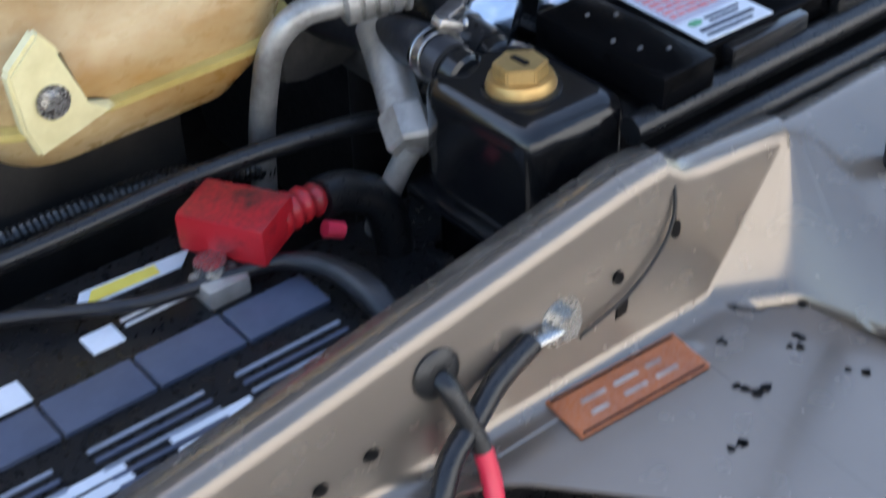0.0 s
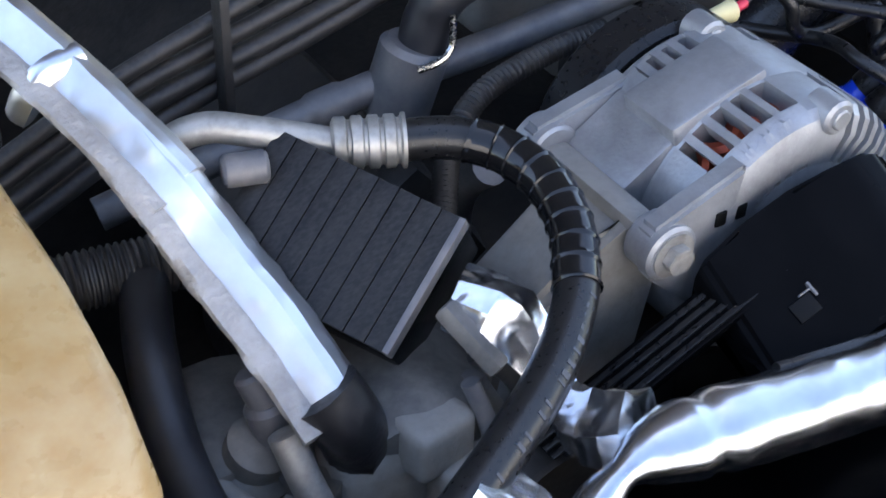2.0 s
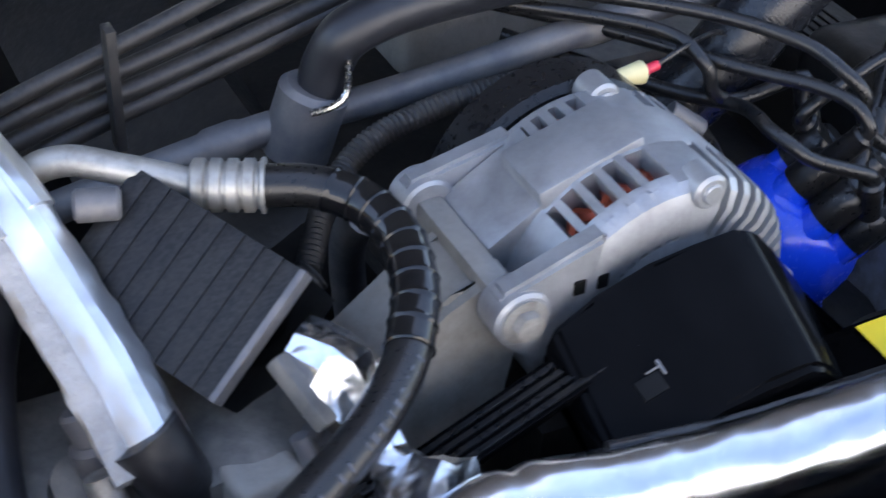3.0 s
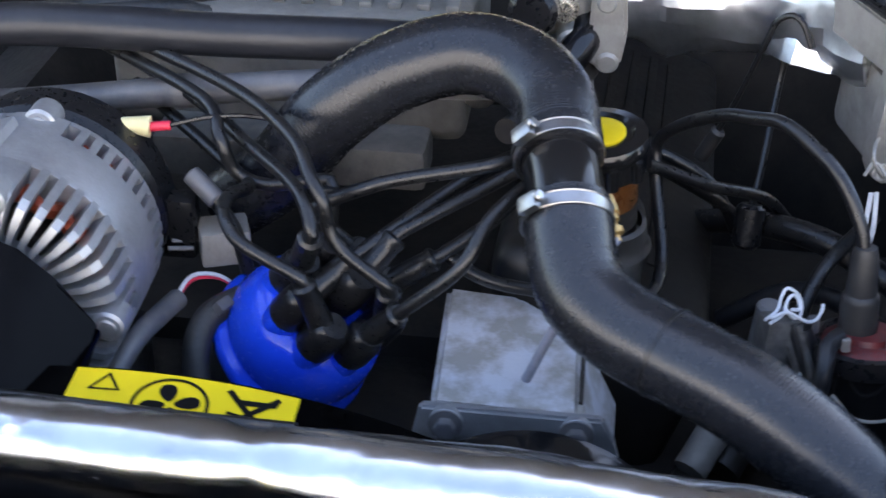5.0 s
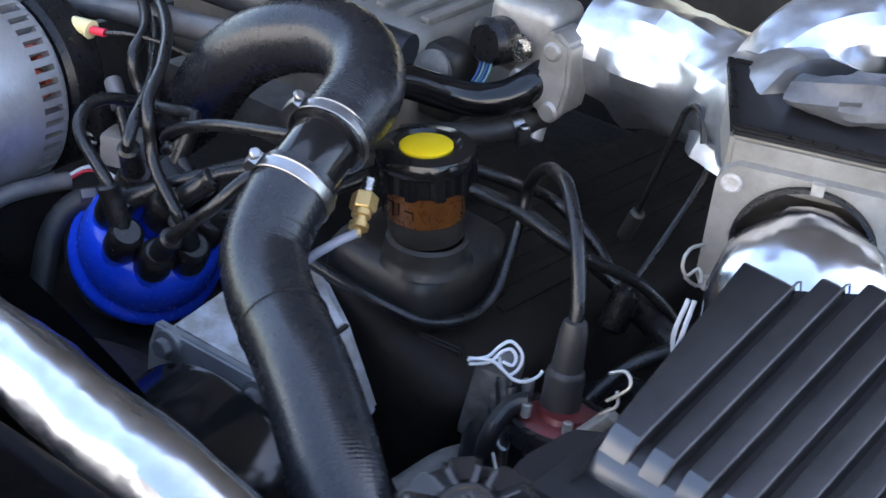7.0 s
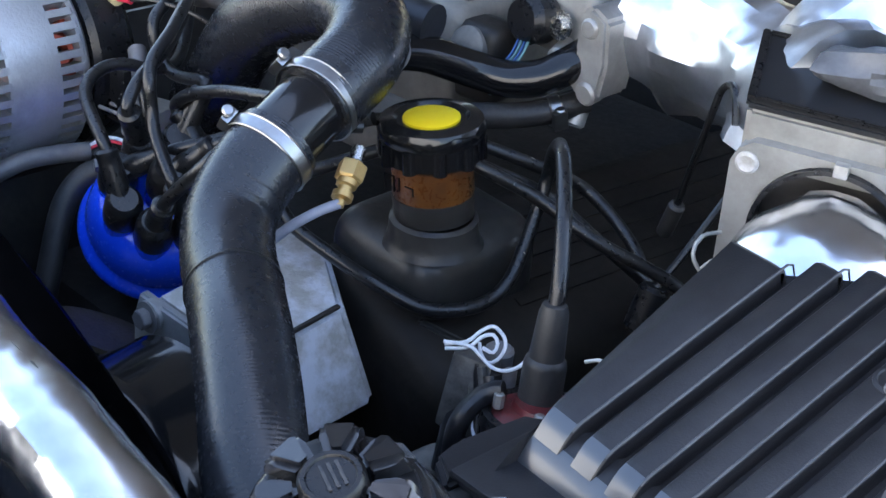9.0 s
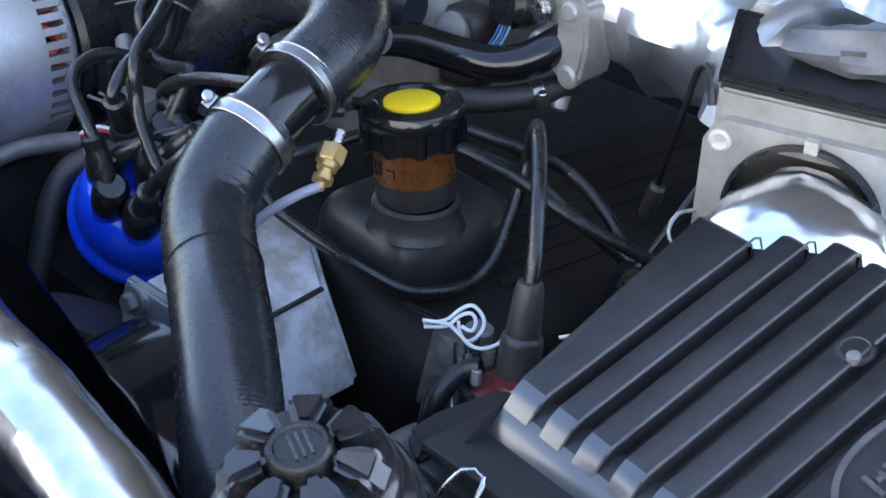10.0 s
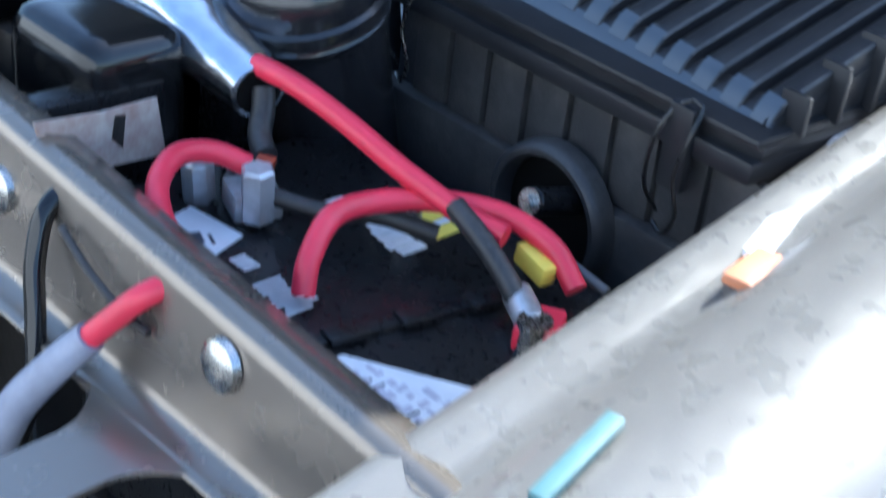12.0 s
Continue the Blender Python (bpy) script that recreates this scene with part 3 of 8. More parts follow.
def battery_left():
    x0, x1, y0, y1, zt = -0.845, -0.521, 0.035, 0.205, 0.895
    t = thing("car_battery", (-0.69, 0.12, 0.70), "black car battery with yellow label and red terminal cover", "battery", "batteries")
    b = B()
    box(b, (x0, y0, 0.70), (x1, y1, zt - 0.012), 0.004)
    part("case", b, BLACK, t)
    b = B()
    box(b, (x0 + 0.003, y0 + 0.003, zt - 0.014), (x1 - 0.003, y1 - 0.003, zt), 0.003)
    part("lid", b, BLACK, t)
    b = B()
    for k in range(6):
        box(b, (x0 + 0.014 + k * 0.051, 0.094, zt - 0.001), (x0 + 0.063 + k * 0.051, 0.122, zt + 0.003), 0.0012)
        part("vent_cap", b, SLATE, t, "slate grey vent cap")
        b = B()
    b.free()
    b = B()
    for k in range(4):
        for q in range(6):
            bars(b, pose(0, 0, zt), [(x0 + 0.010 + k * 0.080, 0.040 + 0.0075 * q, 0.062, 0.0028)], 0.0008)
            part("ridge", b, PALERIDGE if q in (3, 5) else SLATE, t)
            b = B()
    b.free()
    printed("sticker", pose(0, 0, zt), [(-0.642, 0.056, 0.044, 0.0065), (-0.642, 0.047, 0.044, 0.0070), (-0.728, 0.058, 0.062, 0.0065), (-0.728, 0.049, 0.062, 0.0070), (-0.80, 0.050, 0.05, 0.012)], WHITE, t, "white and silver data sticker", 0.0006)
    m = pose(-0.621, 0.181, zt, 0, 0, -6)
    b = B()
    prism(b, [(-0.010, -0.008), (0.052, -0.004), (0.062, 0.008), (-0.002, 0.006)], m, 0.0008)
    part("label", b, WHITE, t)
    b = B()
    prism(b, [(-0.002, -0.006), (0.040, -0.003), (0.040, 0.005), (0.004, 0.004)], m @ Matrix.Translation((0, 0, 0.0009)), 0.0005)
    part("label_field", b, YTAG, t, "lemon yellow field")
    rows = [(-0.640, 0.138, 0.018, 0.016), (-0.634, 0.143, 0.008, 0.007), (-0.700, 0.128, 0.022, 0.018), (-0.725, 0.128, 0.020, 0.014), (-0.617, 0.152, 0.045, 0.002), (-0.617, 0.147, 0.045, 0.002)]
    printed("print", pose(0, 0, zt), rows[:1] + rows[2:] + [(-0.788, 0.128, 0.012, 0.020), (-0.772, 0.130, 0.008, 0.016), (-0.760, 0.127, 0.012, 0.018)], WHITE, t, "", 0.0008)
    printed("print", pose(0, 0, zt), [(-0.715, 0.165, 0.035, 0.003), (-0.72, 0.158, 0.036, 0.003), (-0.725, 0.151, 0.036, 0.003)], BRASS, t, "gold print", 0.0008)
    b = B()
    lathe(b, [(0, 0), (0.010, 0), (0.0088, 0.018), (0, 0.018)], pose(-0.566, 0.145, zt), 24)
    part("terminal_post", b, STEEL, t)
    b = B()
    box(b, (-0.578, 0.128, zt), (-0.553, 0.150, zt + 0.012), 0.002)
    part("terminal_clamp", b, PIPE, t)
    c = thing("terminal_cover", (-0.55, 0.155, zt + 0.01), "red plastic battery terminal cover, smeared with black", "terminal cover")
    b = B()
    box(b, (-0.026, -0.0185, 0.0), (0.026, 0.0185, 0.024), 0.0035, pose(-0.542, 0.156, zt + 0.013, 0, 0, -60))
    part("box", b, RED, c)
    b = B()
    tube(b, [(-0.524, 0.148, zt + 0.022), (-0.506, 0.151, zt + 0.021), (-0.486, 0.153, zt + 0.018)], lambda s, n: 0.0115 - 0.10 * s + 0.0010 * math.sin(s * 700), 18, 0.001)
    part("cable_boot", b, RED, c)
    b = B()
    tube(b, [(-0.498, 0.140, zt + 0.008), (-0.488, 0.138, zt + 0.003)], 0.005, 10)
    part("clip", b, REDCABLE, c)
    b = B()
    tube(b, [(-0.492, 0.153, zt + 0.018), (-0.470, 0.155, zt + 0.012), (-0.448, 0.152, zt - 0.012), (-0.44, 0.15, 0.80)], 0.012, 14)
    solid("battery_cable", b, RUBBER, "thick black battery cable from the red terminal cover", "cable")
    b = B()
    tube(b, [(-0.70, 0.205, zt + 0.004), (-0.660, 0.182, zt + 0.008), (-0.606, 0.149, zt + 0.009), (-0.561, 0.137, zt + 0.010), (-0.530, 0.124, zt + 0.012), (-0.516, 0.095, zt + 0.012), (-0.514, 0.058, zt + 0.004), (-0.51, 0.035, zt - 0.03)], lambda s, n: 0.0038 + 0.0045 * max(0, min(1, (s - 0.18) / 0.06)), 12, wobble=0.08)
    solid("taped_loom", b, TAPE, "black taped wiring loom lying over the battery", "wiring loom")
    b = B()
    tube(b, [(-0.80, 0.235, zt + 0.01), (-0.64, 0.213, zt + 0.020), (-0.53, 0.200, zt + 0.030), (-0.44, 0.189, zt + 0.027), (-0.405, 0.180, zt + 0.018)], 0.0058, 12)
    solid("black_cable", b, RUBBER, "smooth black cable stretched behind the battery", "cable")
    b = B()
    tube(b, [(-0.78, 0.262, 0.895), (-0.66, 0.250, 0.900), (-0.58, 0.245, 0.902), (-0.53, 0.240, 0.900), (-0.47, 0.24, 0.88)], lambda s, n: 0.0065 + 0.0007 * math.sin(s * 1600), 12, 0.001)
    solid("convoluted_tube", b, RUBBER, "black convoluted wiring tube behind the battery", "wiring loom")


battery_left()


def black_bracket():
    t = thing("mounting_bracket", (-0.425, 0.12, 0.855), "flat black steel bracket with a bolt hole by the battery", "bracket")
    b = B()
    box(b, (-0.475, 0.075, 0.850), (-0.385, 0.165, 0.858), 0.003, pose(0, 0, 0))
    part("plate", b, BLACK, t)
    b = B()
    lathe(b, [(0.006, 0), (0.014, 0), (0.012, 0.004), (0.006, 0.004)], pose(-0.425, 0.128, 0.858), 24)
    part("boss", b, BLACK, t)
    b = B()
    box(b, (-0.50, 0.03, 0.33), (-0.37, 0.20, 0.850), 0.01)
    solid("battery_tray", b, BLACK, "black tray and side panel under the battery", "tray")
    b = B()
    box(b, (-0.86, 0.02, 0.33), (-0.505, 0.23, 0.700), 0.01)
    solid("battery_shelf", b, BLACK, "black steel shelf carrying a battery", "shelf")


black_bracket()


def reservoir():
    """The translucent tank with its seam, neck and dark cap."""
    t = thing("fluid_reservoir", (-0.56, 0.36, 0.90), "stained cream translucent plastic fluid tank", "reservoir")
    b = B()
    secs = [(0.928, -0.60, -0.500, 0.262, 0.40, 0.020), (0.940, -0.622, -0.474, 0.240, 0.43, 0.030), (0.958, -0.630, -0.452, 0.233, 0.47, 0.034), (0.985, -0.632, -0.436, 0.234, 0.50, 0.036), (1.020, -0.632, -0.432, 0.246, 0.50, 0.038), (1.045, -0.632, -0.432, 0.275, 0.50, 0.040), (1.062, -0.626, -0.433, 0.330, 0.50, 0.040), (1.075, -0.605, -0.440, 0.390, 0.49, 0.032), (1.080, -0.58, -0.46, 0.42, 0.475, 0.02)]
    rings = []
    for z, x0, x1, y0, y1, r in secs:
        ring = []
        for cx, cy, a in ((x1 - r, y1 - r, 0), (x0 + r, y1 - r, 90), (x0 + r, y0 + r, 180), (x1 - r, y0 + r, 270)):
            for k in range(7):
                an = radians(a + 15 * k)
                ring.append(b.verts.new((cx + r * math.cos(an), cy + r * math.sin(an), z)))
        rings.append(ring)
    for p, q in zip(rings, rings[1:]):
        n = len(p)
        for k in range(n):
            b.faces.new((p[k], p[(k + 1) % n], q[(k + 1) % n], q[k]))
    b.faces.new(rings[0][::-1])
    b.faces.new(rings[-1])
    part("body", b, TANK, t, angle=80)
    b = B()
    o = []
    x0, x1, y0, y1, r = -0.640, -0.434, 0.226, 0.50, 0.036
    for cx, cy, a in ((x1 - r, y1 - r, 0), (x0 + r, y1 - r, 90), (x0 + r, y0 + r, 180), (x1 - r, y0 + r, 270)):
        for k in range(7):
            an = radians(a + 15 * k)
            o.append((cx + r * math.cos(an), cy + r * math.sin(an)))
    prism(b, o, pose(0, 0, 0.967), 0.004, 0.0012)
    part("seam", b, TANKSEAM, t, "yellowed moulded seam")
    b = B()
    prism(b, [(-0.620, 1.008), (-0.600, 1.026), (-0.590, 1.012), (-0.582, 0.976), (-0.560, 0.969), (-0.590, 0.966), (-0.612, 0.956), (-0.618, 0.975)], Matrix(((1, 0, 0, 0), (0, 0, 1, 0.224), (0, 1, 0, 0), (0, 0, 0, 1))), 0.010, 0.002)
    tab = part("corner_tab", b, CREAM, t, "pale moulded fixing tab")
    b = B()
    bolt(b, (-0.600, 0.223, 0.987), (0, -1, 0.1), 0.006, 0.004)
    part("screw", b, STEEL, tab)
    b = B()
    lathe(b, [(0, 0), (0.026, 0), (0.026, 0.03), (0, 0.03)], pose(-0.462, 0.445, 1.072), 32)
    part("neck", b, TANK, t)
    b = B()
    lathe(b, [(0, 0), (0.031, 0), (0.031, 0.004), (0.029, 0.028), (0.022, 0.034), (0, 0.034)], pose(-0.462, 0.445, 1.096), 32)
    part("cap", b, BLACK, t, "black screw cap")
    b = B()
    box(b, (-0.65, 0.28, 0.33), (-0.50, 0.50, 0.930), 0.01)
    solid("reservoir_stand", b, DARK, "dark inner wing shelf under the fluid tank", "bracket")


reservoir()


# ---- radiator ----
def radiator():
    t = thing("radiator", (0.0, 0.085, 0.40), "black radiator with plastic end tanks and a brass bleed plug", "radiator")
    b = B()
    box(b, (-0.434, 0.044, 0.898), (-0.362, 0.138, 0.9785), 0.019, seg=6)
    part("end_tank", b, GLOSS, t)
    b = B()
    box(b, (-0.428, 0.050, 0.40), (-0.366, 0.132, 0.905), 0.010)
    part("tank_foot", b, SATIN, t)
    b = B()
    box(b, (0.470, 0.045, 0.40), (0.560, 0.115, 0.985), 0.020, seg=5)
    part("end_tank", b, GLOSS, t)
    b = B()
    box(b, (-0.440, 0.038, 0.898), (-0.358, 0.144, 0.905), 0.0032)
    part("tank_rib", b, GLOSS, t)
    b = B()
    box(b, (-0.366, 0.05, 0.40), (0.470, 0.13, 0.960), 0.004)
    part("core", b, DARK, t)
    # hexagon plug with a slot
    p = B()
    m = pose(-0.404, 0.086, 0.978, -4, 0, 0)
    lathe(p, [(0.0, 0), (0.0185, 0), (0.0190, 0.003), (0.0175, 0.007), (0.0, 0.007)], m, 40)
    hexa = [(0.0150 * math.cos(k * math.pi / 3 + 0.35), 0.0150 * math.sin(k * math.pi / 3 + 0.35)) for k in range(6)]
    prism(p, hexa, m @ Matrix.Translation((0, 0, 0.0065)), 0.0085, 0.001)
    plug = part("bleed_plug", p, BRASS, t, "brass hexagon plug with a screwdriver slot")
    p = B()
    box(p, (-0.0018, -0.006, 0.0), (0.0018, 0.006, 0.0012), 0.0004, m @ Matrix.Translation((0, 0, 0.0148)))
    part("slot", p, FLATBLACK, plug)
    p = B()
    lathe(p, [(0.0, 0), (0.0215, 0), (0.0215, 0.002), (0.0, 0.002)], m @ Matrix.Translation((0, 0, -0.001)), 40)
    part("seal", p, RUBBER, plug)
    for y, z, r, n in ((0.140, 0.972, 0.013, "outlet"),):
        b = B()
        rod(b, (-0.412, 0.120, 0.972), (-0.415, 0.155, 0.978), r, 24, 0.002)
        part(n, b, GLOSS, t)
    b = B()
    rod(b, (-0.384, 0.125, 0.968), (-0.384, 0.175, 0.974), 0.013, 24, 0.002)
    part("outlet", b, GLOSS, t)

    c = thing("radiator_cover", (0.0, 0.085, 0.96), "black plastic cover over the radiator top", "cover")
    b = B()
    box(b, (-0.345, 0.042, 0.962), (0.455, 0.128, 0.984), 0.004)
    part("top", b, SATIN, c)
    b = B()
    box(b, (-0.357, 0.030, 0.966), (-0.318, 0.128, 0.988), 0.003)
    part("end_piece", b, SATIN, c)
    for k in range(9):
        b = B()
        x = -0.300 + 0.088 * k
        box(b, (x, 0.034, 0.966), (x + 0.062, 0.0435, 0.982), 0.002)
        part("front_tab", b, GLOSS, c)
    for x in (-0.252, -0.012, 0.215):
        b = B()
        box(b, (x + 0.004, 0.127, 0.982), (x + 0.020, 0.136, 0.9862), 0.0014)
        part("clip", b, GREYPIPE, c, "dull grey spring clip")
    for x, y in ((-0.345, 0.060), (-0.350, 0.075), (-0.334, 0.050), (-0.328, 0.095), (-0.340, 0.105)):
        b = B()
        box(b, (x, y, 0.9875), (x + 0.0032, y + 0.0014, 0.9888), 0.0004)
        part("moulded_mark", b, GREYPIPE, c)
    # Black ovals stand in for the shade inside the two holes.
    b = B()
    prism(b, ring_outline(0.006, 0.004, 16), pose(-0.177, 0.075, 0.9835), 0.0012)
    part("hole", b, FLATBLACK, c)
    b = B()
    prism(b, ring_outline(0.006, 0.004, 16), pose(0.25, 0.075, 0.9835), 0.0012)
    part("hole", b, FLATBLACK, c)

    s = thing("rubber_seal", (0.0, 0.02, 0.95), "long black rubber bonnet seal on the front panel", "seal")
    b = B()
    tube(b, [(-0.374, 0.036, 0.962), (-0.20, 0.034, 0.964), (0.0, 0.034, 0.965), (0.20, 0.034, 0.964), (0.45, 0.036, 0.962)], 0.008, 14, 0.02)
    part("bead", b, RUBBER, s)
    b = B()
    tube(b, [(-0.374, 0.018, 0.952), (-0.20, 0.016, 0.953), (0.0, 0.016, 0.953), (0.45, 0.018, 0.952)], 0.0065, 14, 0.02)
    part("bead", b, RUBBER, s)


radiator()


def safety_label():
    t = thing("safety_label", (-0.280, 0.081, 0.984), "white sticker with faded pink print on the radiator cover", "label")
    m = pose(-0.309, 0.046, 0.9845, 0, 0, -2)
    b = B()
    prism(b, [(0, 0), (0.052, 0), (0.052, 0.070), (0, 0.070)], m, 0.0006)
    part("backing", b, WHITE, t)
    b = B()
    prism(b, [(0.001, 0.024), (0.051, 0.024), (0.051, 0.069), (0.001, 0.069)], m @ Matrix.Translation((0, 0, 0.0007)), 0.0002)
    part("field", b, LILACPRINT, t, "pale lilac field")
    up = m @ Matrix.Translation((0, 0, 0.0010))
    random.seed(7)
    rows = []
    for k in range(7):
        y = 0.062 - k * 0.0055
        x = 0.004
        while x < 0.044:
            w = random.uniform(0.004, 0.010)
            rows.append((x, y, min(w, 0.048 - x), 0.0032))
            x += w + 0.0014
    printed("print", up, rows, REDPRINT, t, "pink-red print", 0.0003)
    b = B()
    prism(b, ring_outline(0.005, 0.0028, 16), up @ Matrix.Translation((0.010, 0.018, 0)), 0.0003)
    part("print", b, GREEN, t, "green oval mark")
    printed("print", up, [(0.018, 0.018, 0.026, 0.0018), (0.018, 0.014, 0.022, 0.0018), (0.006, 0.008, 0.040, 0.0030), (0.006, 0.003, 0.034, 0.0022)], GREYPRINT, t, "", 0.0003)


safety_label()


def small_yellow_label():
    t = thing("yellow_label", (-0.10, 0.09, 0.984), "yellow warning sticker on the radiator cover", "label")
    b = B()
    prism(b, [(-0.145, 0.055), (-0.055, 0.055), (-0.055, 0.112), (-0.145, 0.112)], pose(0, 0, 0.9845), 0.0006)
    part("backing", b, YELLOW, t)
    printed("print", pose(0, 0, 0.9852), [(-0.138, 0.10, 0.03, 0.004), (-0.138, 0.090, 0.045, 0.003), (-0.138, 0.082, 0.04, 0.003), (-0.138, 0.066, 0.02, 0.010), (-0.10, 0.064, 0.03, 0.012)], FLATBLACK, t, "", 0.0003)
    t = thing("yellow_label", (0.10, 0.09, 0.984), "yellow warning sticker on the radiator cover", "label")
    b = B()
    prism(b, [(0.03, 0.055), (0.14, 0.055), (0.14, 0.105), (0.03, 0.105)], pose(0, 0, 0.9845), 0.0006)
    part("backing", b, YELLOW, t)
    printed("print", pose(0, 0, 0.9852), [(0.04, 0.09, 0.05, 0.004), (0.04, 0.08, 0.06, 0.003), (0.04, 0.065, 0.03, 0.008)], FLATBLACK, t, "", 0.0003)


small_yellow_label()


# ---- engine, left bank side ----
def engine_mass():
    t = thing("engine_block", (0.05, 0.65, 0.40), "dark oily engine block deep in the bay", "engine")
    b = B()
    box(b, (-0.13, 0.48, 0.40), (0.26, 1.00, 0.86), 0.03)
    part("block", b, DARK, t)
    b = B()
    box(b, (-0.14, 0.0, -0.10), (0.0, 0.50, 0.06), 0.02, pose(-0.13, 0.50, 0.90, 0, -32, 0))
    part("rocker_cover", b, DARK, t)
    b = B()
    box(b, (-0.10, 0.36, 0.45), (0.22, 0.50, 0.84), 0.03)
    part("timing_cover", b, DARK, t)
    for k in range(6):
        b = B()
        rod(b, (-0.28 + 0.07 * k, 0.40 + 0.05 * (k % 2), 0.55), (-0.26 + 0.07 * k, 0.42, 0.84 - 0.03 * (k % 3)), 0.022, 14, 0.004)
        part("pipe", b, DARK, t)


engine_mass()


def plenum():
    t = thing("intake_plenum", (0.13, 0.68, 0.90), "pale cast aluminium intake plenum with a ribbed top", "plenum")
    b = B()
    box(b, (-0.06, 0.60, 0.955), (0.215, 0.82, 1.055), 0.014, seg=3)
    part("casting", b, PLENUMCAST, t)
    for k in range(9):
        b = B()
        box(b, (0.02 + 0.022 * k, 0.62, 1.054), (0.030 + 0.022 * k, 0.80, 1.060), 0.002)
        part("top_rib", b, PLENUMCAST, t)
    b = B()
    box(b, (-0.02, 0.555, 0.935), (0.19, 0.605, 0.970), 0.008)
    part("flange", b, GRIME, t)


plenum()


def compressor():
    """The ribbed black cover and the dusty grey casting beside it."""
    t = thing("ribbed_cover", (-0.30, 0.37, 0.95), "dusty black ribbed plastic cover", "cover")
    a, bb, c = Vector((-0.293, 0.439, 1.055)), Vector((-0.240, 0.344, 1.039)), Vector((-0.298, 0.322, 0.993))
    u = (bb - a)
    v = (c - bb)
    un, vn = u.normalized(), v.normalized()
    nn = un.cross(vn).normalized()
    if nn.z < 0:
        nn = -nn
    m = Matrix((un, vn, nn)).transposed().to_4x4()
    m.translation = a
    L, W = u.length, v.length
    b = B()
    box(b, (0, 0, -0.06), (L, W, -0.003), 0.003, m)
    part("body", b, SATIN, t)
    for k in range(9):
        b = B()
        box(b, (L * k / 9 + 0.0002, 0.0, -0.004), (L * (k + 1) / 9 - 0.0002, W, 0.0), 0.0006, m)
        part("rib", b, RIBCOVER, t)
    b = B()
    box(b, (L - 0.002, 0.0, -0.01), (L + 0.002, W, 0.0015), 0.001, m)
    part("edge_strip", b, GREYPIPE, t, "pale worn edge")
    b = B()
    rod(b, a + Vector((-0.035, -0.005, -0.012)), a + Vector((-0.012, -0.012, -0.012)), 0.009, 16, 0.002)
    part("pipe_stub", b, GREYPIPE, t)
    g = thing("compressor", (-0.20, 0.37, 0.80), "dusty grey cast compressor body", "compressor")
    b = B()
    lathe(b, [(0, 0), (0.055, 0), (0.060, 0.01), (0.060, 0.10), (0.05, 0.115), (0, 0.115)], axis((-0.285, 0.30, 0.905), (0.15, 1, 0.0)), 36)
    part("housing", b, GRIME, g)
    b = B()
    box(b, (-0.335, 0.300, 0.84), (-0.235, 0.38, 0.952), 0.022, seg=4)
    part("casting", b, GREYCAST, g)
    for x, y in ((-0.325, 0.318), (-0.248, 0.318), (-0.286, 0.312)):
        b = B()
        bolt(b, (x, y, 0.9515), (0, 0, 1), 0.006, 0.005)
        part("bolt", b, GREYPIPE, g)
    b = B()
    box(b, (-0.400, 0.33, 0.86), (-0.330, 0.42, 0.945), 0.02)
    part("head", b, GRIME, g)
    b = B()
    rod(b, (-0.352, 0.345, 0.97), (-0.338, 0.325, 0.90), 0.013, 18, 0.003)
    rod(b, (-0.357, 0.352, 0.985), (-0.351, 0.343, 0.965), 0.009, 18, 0.002)
    part("banjo_pipe", b, GREYPIPE, g)
    b = B()
    tube(b, [(-0.40, 0.36, 0.93), (-0.37, 0.335, 0.915), (-0.342, 0.325, 0.915)], 0.009, 14)
    part("branch_pipe", b, GREYCAST, g)
    b = B()
    lathe(b, [(0, 0), (0.022, 0), (0.024, 0.006), (0.024, 0.020), (0.017, 0.024), (0.017, 0.036), (0.010, 0.040), (0, 0.040)], axis((-0.366, 0.350, 0.915), (0.2, -0.35, 1)), 28)
    part("valve_body", b, GRIME, g)
    for pts, r, mat in (([(-0.356, 0.318, 0.972), (-0.352, 0.306, 0.950), (-0.346, 0.296, 0.925), (-0.340, 0.290, 0.895)], 0.0085, PIPE),
                        ([(-0.392, 0.350, 0.940), (-0.375, 0.322, 0.925), (-0.352, 0.300, 0.905), (-0.330, 0.288, 0.890)], 0.0065, GREYCAST),
                        ([(-0.262, 0.300, 0.975), (-0.256, 0.290, 0.950), (-0.252, 0.284, 0.920), (-0.252, 0.282, 0.890)], 0.0050, GREYPIPE)):
        b = B()
        tube(b, pts, r, 14)
        part("thin_pipe", b, mat, g)
    for lo, hi, turn in (((-0.300, 0.290, 0.930), (-0.262, 0.320, 0.962), 12), ((-0.285, 0.280, 0.895), (-0.240, 0.318, 0.935), -8)):
        b = B()
        box(b, lo, hi, 0.007, Matrix.Translation((-0.27, 0.30, 0)) @ Matrix.Rotation(radians(turn), 4, "Z") @ Matrix.Translation((0.27, -0.30, 0)), 3)
        part("lug", b, GREYCAST, g)
    # alternator mount, a dusty web down to the block
    w = thing("alternator_bracket", (-0.17, 0.34, 0.85), "dusty grey cast alternator bracket", "bracket")
    b = B()
    prism(b, [(0.0, 1.012), (0.012, 1.016), (0.015, 0.97), (0.010, 0.90), (-0.06, 0.84), (-0.10, 0.90), (-0.085, 0.965), (-0.030, 1.010)], Matrix(((1, 0, 0, -0.142), (0, 0, 1, 0.322), (0, 1, 0, 0), (0, 0, 0, 1))), 0.055, 0.006)
    part("web", b, GREYCAST, w)
    b = B()
    box(b, (-0.152, 0.312, 1.000), (-0.136, 0.410, 1.020), 0.004)
